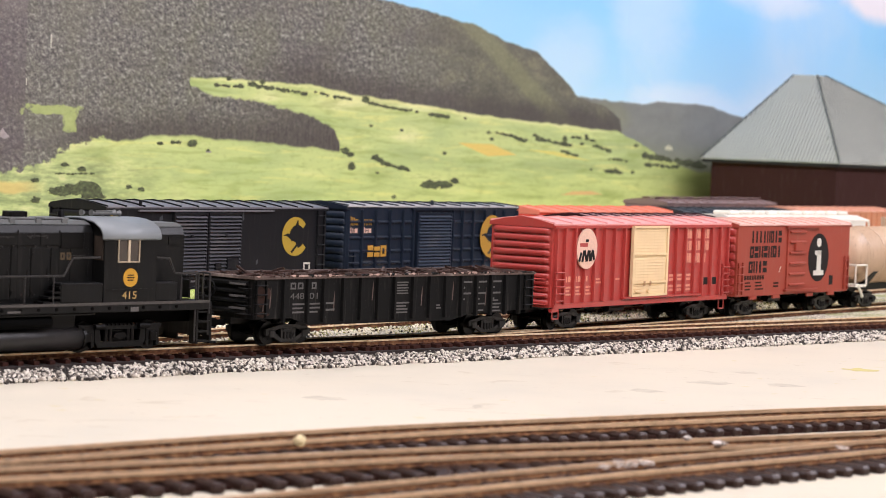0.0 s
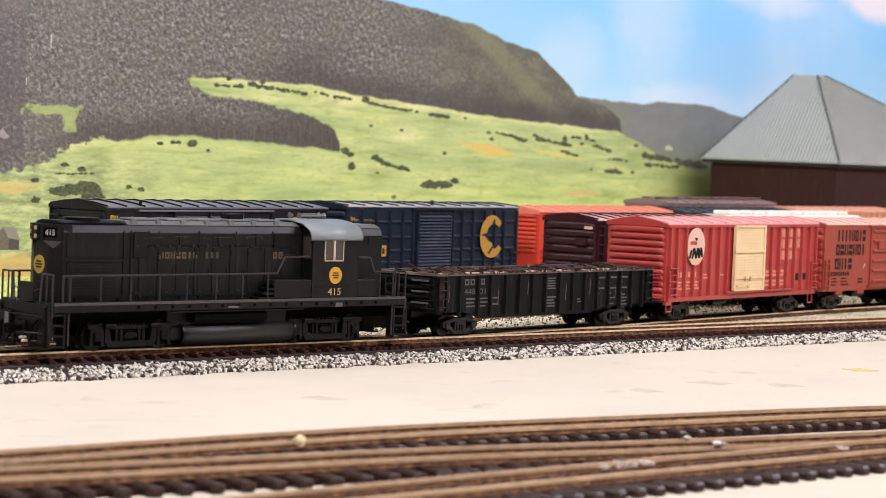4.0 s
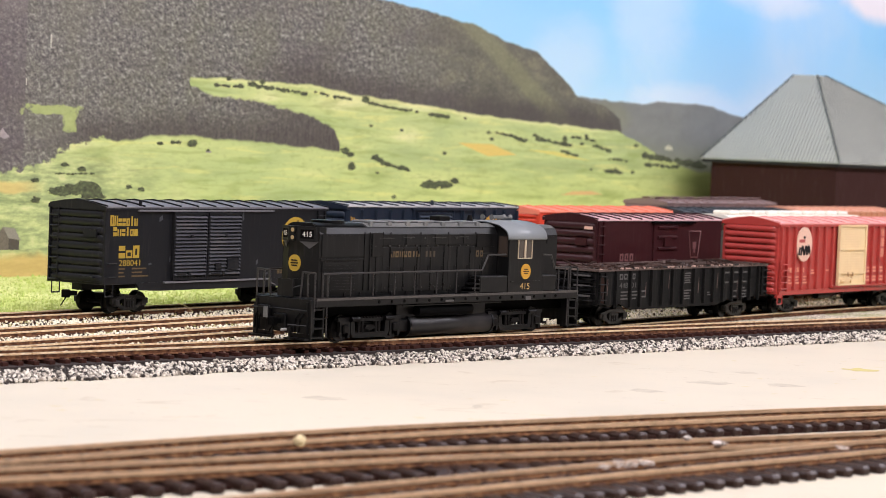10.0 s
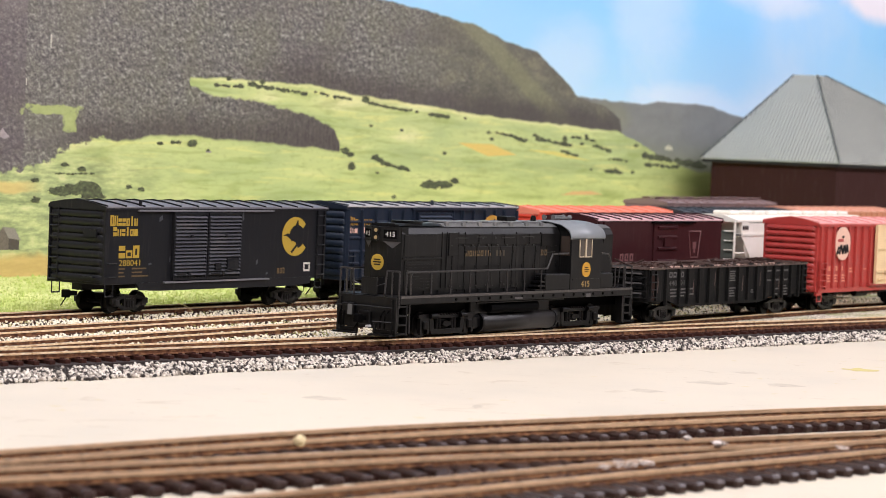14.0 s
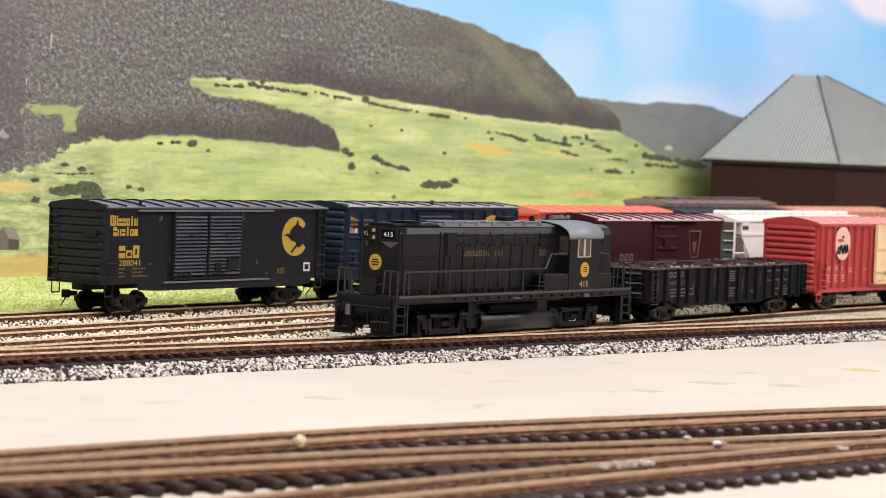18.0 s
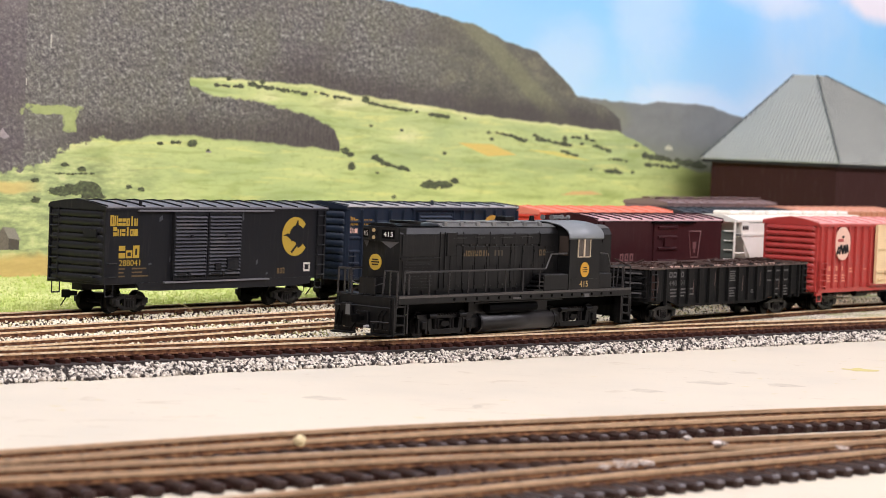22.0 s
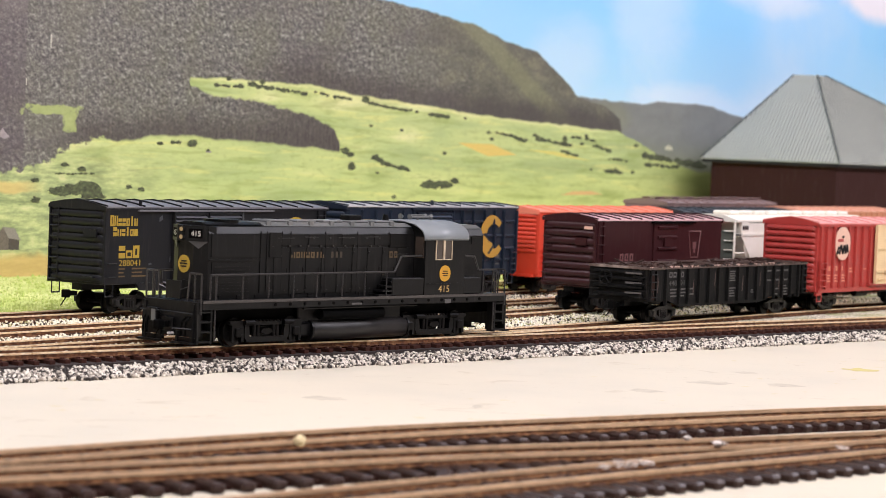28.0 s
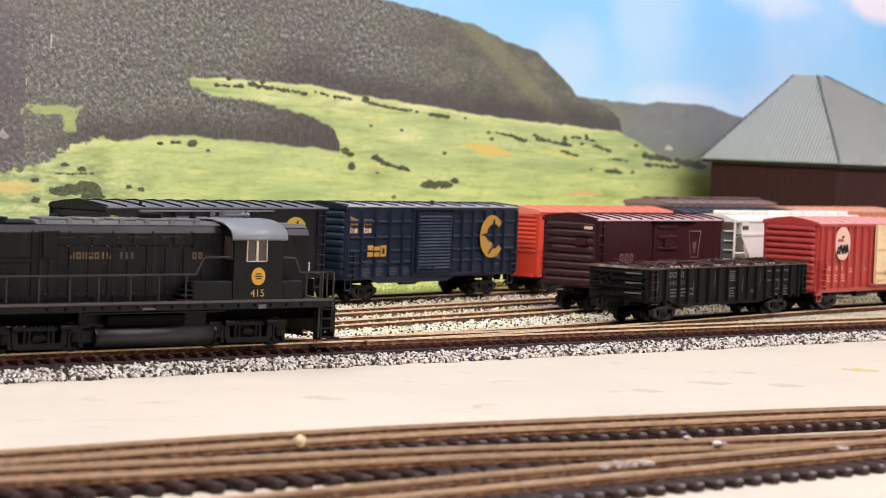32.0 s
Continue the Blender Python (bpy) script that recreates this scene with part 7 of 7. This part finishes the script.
        for k in range(4):
            x = -47.5 + k * 20
            part("upper_panel", box(mesh(), x, x + 17, lo, hi, 41.6, 46.2, 0.12), LOCO_BLACK, ob)
        f = part("louvre_panel", box(mesh(), -82, -60, lo, hi, 21.4, 34.6), LOCO_BLACK, ob)
        for k in range(9):
            z = 22 + k * 1.3
            part("slat", box(mesh(), -81, -61, lo2, hi2, z, z + 0.6), LOCO_BLACK, f)
        part("side_strip", box(mesh(), -83.5, -54.8, lo2, hi2, 35.2, 36.0), LOCO_BLACK, ob)
        part("radiator_shutter", box(mesh(), -82.5, -56, lo, hi, 37, 46), LOCO_BLACK, ob)
        part("vertical_door", box(mesh(), -50.4, -43.6, lo2, hi2, 36.5, 47, 0.15), LOCO_BLACK, ob)
        for k in range(5):
            part("rear_slat", box(mesh(), 23 + 0.4, 33, lo2, hi2, 41 + k * 1.2, 41.6 + k * 1.2), LOCO_BLACK, ob)
        for k in range(11):
            x = -78 + k * 10.2
            part("hinge", box(mesh(), x, x + 1.6, lo2, hi2, 19.6, 21.2), LOCO_BLACK, ob)
    y = -10.5
    part("company_word", bars(mesh(), 7, -37.6, 36.2, 20, 2.6, y - 0.36, 0.25, True, (), "dodtoid"), GOLD_FAINT, ob, "faint worn gold word in bars")
    part("company_word", bars(mesh(), 3, -14, 36.2, 8, 2.6, y - 0.36, 0.5, False), plain("rubbed_gold", rgb(64, 54, 40), 0.6), ob, "almost rubbed-off word in bars")
    part("company_word", bars(mesh(), 2, 22, 36.0, 6, 2.8, y - 0.36, 0.3), plain("rubbed_gold_end", rgb(84, 68, 44), 0.6), ob, "worn gold word in bars")
    seam = paint("rubbed_seam", rgb(34, 32, 31), dusty=0.2, rough=0.4)
    for k, x in enumerate((-55.2, -51.6, -43.0, -38.0, -17.5, 2.0, 21.6)):
        part("hood_seam", box(mesh(), x - 0.15, x + 0.15, y - 0.42, y, 20.5 if k > 1 else 22, 47.4), LOCO_BLACK, ob, "thin hood seam")
    random.seed(21)
    for z, count in ((22.4, 13), (40.9, 12), (44.2, 8)):
        for k in range(count):
            x = -48 + 84 * (k + random.uniform(-0.25, 0.25)) / count
            part("hood_latch", box(mesh(), x, x + random.uniform(0.6, 1.3), y - 0.6, y, z, z + random.uniform(0.4, 0.8)), seam, ob)
    for x0, x1, z in ((-45, -36, 44.4), (-30, -22, 44.8), (-10, 0, 44.6), (6, 16, 44.9), (24, 34, 37.4)):
        part("drip_strip", box(mesh(), x0, x1, y - 0.55, y, z, z + 0.35), seam, ob)
    part("side_grille", box(mesh(), 22, 33, y - 0.7, y, 40.4, 46.6, 0.15), LOCO_UNDER, ob, "recessed black grille")
    for k in range(7):
        x = -50 + k * 12.4
        part("roof_lug", box(mesh(), x, x + 2.2, -8.6, -7.4, 49.8, 51.6), LOCO_ROOF, ob)
    # hood front: number boards, headlight, herald
    part("front_panel", prism(mesh(), [(-86.9, -4.6), (-84.0, -10.3), (-84.0, 10.3), (-86.9, 4.6)], "z", 19.6, 49.0), LOCO_BLACK, ob)
    bm = mesh()
    prism(bm, [(-88.9, -3.2), (-85.6, -9.6), (-80, -10.7), (-80, 10.7), (-85.6, 9.6), (-88.9, 3.2)], "z", 43.0, 49.4)
    part("number_box", bm, LOCO_BLACK, ob)
    for v in (-1, 1):
        bm = mesh()
        a, b, c, d = (bm.verts.new(p) for p in ((-88.6, v * 3.4, 43.0), (-84.2, v * 10.2, 43.0), (-86.0, v * 6.8, 40.0), (-83.6, v * 7.0, 43.0)))
        for f in ((a, b, c), (a, d, b), (a, c, d), (b, d, c)):
            bm.faces.new(f)
        part("number_box_lip", bm, plain("grey_lip", rgb(70, 70, 72), 0.4), ob, "grey lip below the number board")
    for v in (-1, 1):
        mid = Vector((-87.3, v * 6.3, 46.2))
        bm = letters("415", 2.2, 4.2, -2.1, -1.1, 0)
        at = Matrix.Translation(mid * MM) @ pose(0, 0, 0, 0, 0, -90 + 27.3 if v < 0 else -90 - 27.3) @ mm(0, -0.14, 0)
        part("road_number", bm, WHITE_LETTER, ob, "white road number", at)
        at = Matrix.Translation(mid * MM) @ pose(0, 0, 0, 0, 0, -90 + 27.3 if v < 0 else -90 - 27.3)
        part("number_board", box(mesh(), -2.9, 2.9, -0.1, 0.3, -1.9, 1.9), SHADE_BLACK, ob, "black number board", at)
    bm = rod(rod(mesh(), (-89.6, 0, 44.6), (-84, 0, 44.6), 1.5, 18), (-89.6, 0, 47.8), (-84, 0, 47.8), 1.5, 18)
    h = part("headlight_housing", bm, LOCO_BLACK, ob)
    lens = Nodes("lit_headlight")
    lens.bsdf.inputs["Emission Color"].default_value = rgb(255, 214, 150)
    lens.bsdf.inputs["Emission Strength"].default_value = 0.26
    lens.done(rgb(84, 72, 52), 0.2)
    for z in (44.6, 47.8):
        part("headlight_lens", rod(mesh(), (-89.9, 0, z), (-89.3, 0, z), 0.85, 14), lens.m, h, "warm lit headlight lens")
    part("herald", prism(mesh(), oval(0.6, 33.6, 3.5, 3.6, 28), "x", -87.2, -86.7), YELLOW, ob, "yellow round herald")
    for z, w in ((32.3, 1.7), (33.4, 2.2), (34.5, 1.7)):
        part("herald_bar", box(mesh(), -87.35, -87.2, 0.6 - w, 0.6 + w, z, z + 0.55), LOCO_BLACK, ob, "dark bar on the herald")
    bm = mesh()
    box(bm, -87.5, -86.7, -4.4, 1.5, 20, 27)
    part("front_door", bm, LOCO_BLACK, ob)
    # cab
    part("cab", prism(mesh(), [(-17.4, 19.4), (-17.4, 45.0), (-14.6, 49.4), (0, 51.4), (14.6, 49.4), (17.4, 45.0), (17.4, 19.4)], "x", 38.4, 64.6), LOCO_BLACK, ob)
    roof_top = [(18.4 * math.copysign(abs(math.sin(a)) ** 0.85, math.sin(a)), 44.4 + 8.0 * math.cos(a) ** 0.8) for a in [radians(-89 + 178 * k / 24) for k in range(25)]]
    part("cab_roof", prism(mesh(), roof_top + [(y * 0.97, z - 0.8) for y, z in roof_top[::-1]], "x", 36.8, 66.0), CAB_ROOF, ob, "dusty grey curved cab roof", None, True)
    for v in (-1, 1):
        y = v * 17.4
        if v < 0:
            cab_window(ob, 45.2, 55.2, 35.6, 44.0, y)
        part("cab_seam", box(mesh(), 40, 63, min(y, y + v * 0.25), max(y, y + v * 0.25), 24.2, 24.8), LOCO_BLACK, ob)
    for v in (-1, 1):
        for a in (38.0, 64.5):
            part("end_window", box(mesh(), a, a + 0.5, min(v * 11.4, v * 16.4), max(v * 11.4, v * 16.4), 36, 45.4), GLASS, ob, "dark cab end window")
    part("herald", prism(mesh(), oval(51.4, 29.2, 3.6, 3.6, 28), "y", -17.7, -17.3), plain("amber_herald", rgb(196, 146, 40), 0.5, 0, 0.15), ob, "amber round herald")
    for z, w in ((28.0, 1.5), (29.0, 2.0), (30.0, 1.5)):
        part("herald_bar", box(mesh(), 51.4 - w, 51.4 + w, -17.8, -17.7, z, z + 0.45), LOCO_BLACK, ob, "dark bar on the herald")
    part("road_number", letters("415", 2.9, 7.2, 47.6, 20.9, -17.46), plain("dull_yellow_number", rgb(190, 156, 92), 0.6), ob, "yellow road number")
    part("bell", rod(mesh(), (30, 0, 51), (30, 0, 54.6), 1.8, 10, 1.0), LOCO_UNDER, ob)
    bm = mesh()
    rod(bm, (44, -3, 53.6), (55, -3, 53.6), 0.5, 6), rod(bm, (48, 1.4, 54.2), (56, 1.4, 54.2), 0.5, 6), rod(bm, (50, -1, 51.6), (50, -1, 53.8), 0.6, 6)
    for x, v in ((44, -3), (55, -3), (56, 1.4), (42.6, 1.4)):
        rod(bm, (x, v, 53.8), (x + (1.6 if x > 50 else -1.6), v, 53.8), 0.6, 8, 1.4)
    part("horn", bm, LOCO_ROOF, ob, "grey multi-chime air horn")
    # short hood
    part("short_hood", prism(mesh(), hood_outline(10.5, 19.4, 50.0, 4.2), "x", 64.6, 84.4), LOCO_BLACK, ob)
    part("short_roof", prism(mesh(), [(-9.2, 48.9), (-5.8, 50.4), (5.8, 50.4), (9.2, 48.9)], "x", 66.6, 84.2), LOCO_ROOF, ob, "dusty grey hood roof")
    part("hood_grille", box(mesh(), 76, 82, -10.9, -10.5, 41.8, 45), LOCO_BLACK, ob)
    for v in (-1, 1):
        part("battery_box", box(mesh(), 18, 38.4, min(v * 11, v * 17.2), max(v * 11, v * 17.2), 19.6, 27.4, 0.4), LOCO_BLACK, ob)
        part("battery_box", box(mesh(), 64.6, 76, min(v * 11, v * 17.2), max(v * 11, v * 17.2), 19.6, 27.2, 0.4), LOCO_BLACK, ob)
        for k in range(4):
            part("cab_step", box(mesh(), 10 + k * 2.4, 18, min(v * 11, v * 17), max(v * 11, v * 17), 19.6 + k * 1.9, 20.4 + k * 1.9), LOCO_BLACK, ob)
    # hand rails
    rail_paint = paint("rubbed_handrail_black", rgb(44, 42, 42), dusty=0.12, rough=0.3)
    for v in (-1, 1):
        y = v * 17.0
        bm = mesh()
        wire(bm, [(64.8, y, 37.0), (71.6, y, 36.6), (74.6, y, 30.6), (87, y, 30.6), (87, y, 19.4)], 0.42, 6)
        part("rear_handrail", bm, rail_paint, ob)
        bm = mesh()
        wire(bm, [(-88, y, 19.4), (-88, y, 30.0), (19.4, y, 30.2), (23.4, y, 37.0), (36.5, y, 37.2)], 0.42, 6)
        part("handrail", bm, rail_paint, ob)
        for x in (-84.6, -70.3, -55.8, -41.6, -28.0, -12.8, 1.0, 14.5, 78):
            part("stanchion", rod(mesh(), (x, y, 19.4), (x, y, 30.1), 0.4, 5), rail_paint, ob)
    for s in (-1, 1):
        x = (X0 + 1.6) * -s if s > 0 else X0 + 1.6
        x = X0 + 1.6 if s < 0 else X1 - 1.6
        bm = mesh()
        for v in (-1, 1):
            wire(bm, [(x, v * 16.8, 14), (x, v * 16.8, 30.4), (x, v * 9.6, 30.4), (x, v * 8.6, 19.4)], 0.42, 6)
            wire(bm, [(x, v * 12.8, 19.4), (x, v * 12.8, 30.4)], 0.38, 5)
            wire(bm, [(x - s * 7.6, v * 17.0, 3), (x - s * 7.6, v * 17.0, 30)], 0.38, 5)
            wire(bm, [(x, v * 9.6, 25), (x, v * 4, 23.4)], 0.25, 4)
        part("end_rail", bm, rail_paint, ob)
        part("drop_step", box(mesh(), x - 0.4, x + 0.4, -4.4, 4.4, 19.6, 27), LOCO_BLACK, ob)
    return ob


LOCO, GONDOLA, RED, EMBLEM, TANK = loco(), gondola(), red_boxcar(), emblem_boxcar(), tank_car()

# ---- travel of the train: arc length of the locomotive's front end, by the second ----
RUN = ((0, -342.3), (0.5, -328), (1, -314.2), (1.5, -300.2), (2, -286.4), (2.5, -273), (3, -259.5), (3.5, -245.8), (4.5, -221.4), (5.5, -198.4), (6, -187.6), (7, -166.2), (8, -144.8), (9, -124.4),
       (10, -104.6), (10.5, -94.9), (11, -87.2), (12, -73.1), (13, -58.9), (13.5, -53.8), (14, -53.6), (17, -53.5), (17.4, -54.9), (22.9, -54.9), (23.5, -58.9), (24, -65.2), (24.5, -73.7), (25, -84.9),
       (25.5, -96.5), (26.5, -122.8), (27.5, -150.2), (28, -164.4), (29, -192.8), (30, -221.2), (31, -248.9), (32, -276.7))
STEP = 0.125


def run_at(t, until=99.0):
    t = min(t, until)
    for (a, p), (b, q) in zip(RUN, RUN[1:]):
        if a <= t <= b:
            return p + (q - p) * (t - a) / (b - a)
    return RUN[-1][1]


def motions():
    cars = ((LOCO, 190.0, 43.5, -0.5, 99.0, 0.0), (GONDOLA, 182.0, 26.0, 206.7, 16.9, -54.6), (RED, 177.4, 24.0, 402.6, 16.9, -54.6), (EMBLEM, 140.0, 22.0, 591.0, 16.9, -54.6), (TANK, 150.0, 22.0, 745.0, 16.9, -54.6))
    count = int(32.0 / STEP)
    times = [i * STEP for i in range(count + 1)]
    for ob, length, inset, offset, until, stop in cars:
        walk(ob, [(t, ride(min(run_at(t, until), stop) + offset, length, inset)) for t in times])
    for axle, x, r in AXLES:
        top = axle
        while top.parent:
            top = top.parent
        until = 99.0 if top == LOCO else 16.9
        z = axle.matrix_basis.translation.z / MM
        walk(axle, [(t, mm(x, 0, z, 0, math.degrees((run_at(t, until) - run_at(0)) / r), 0)) for t in times])


motions()
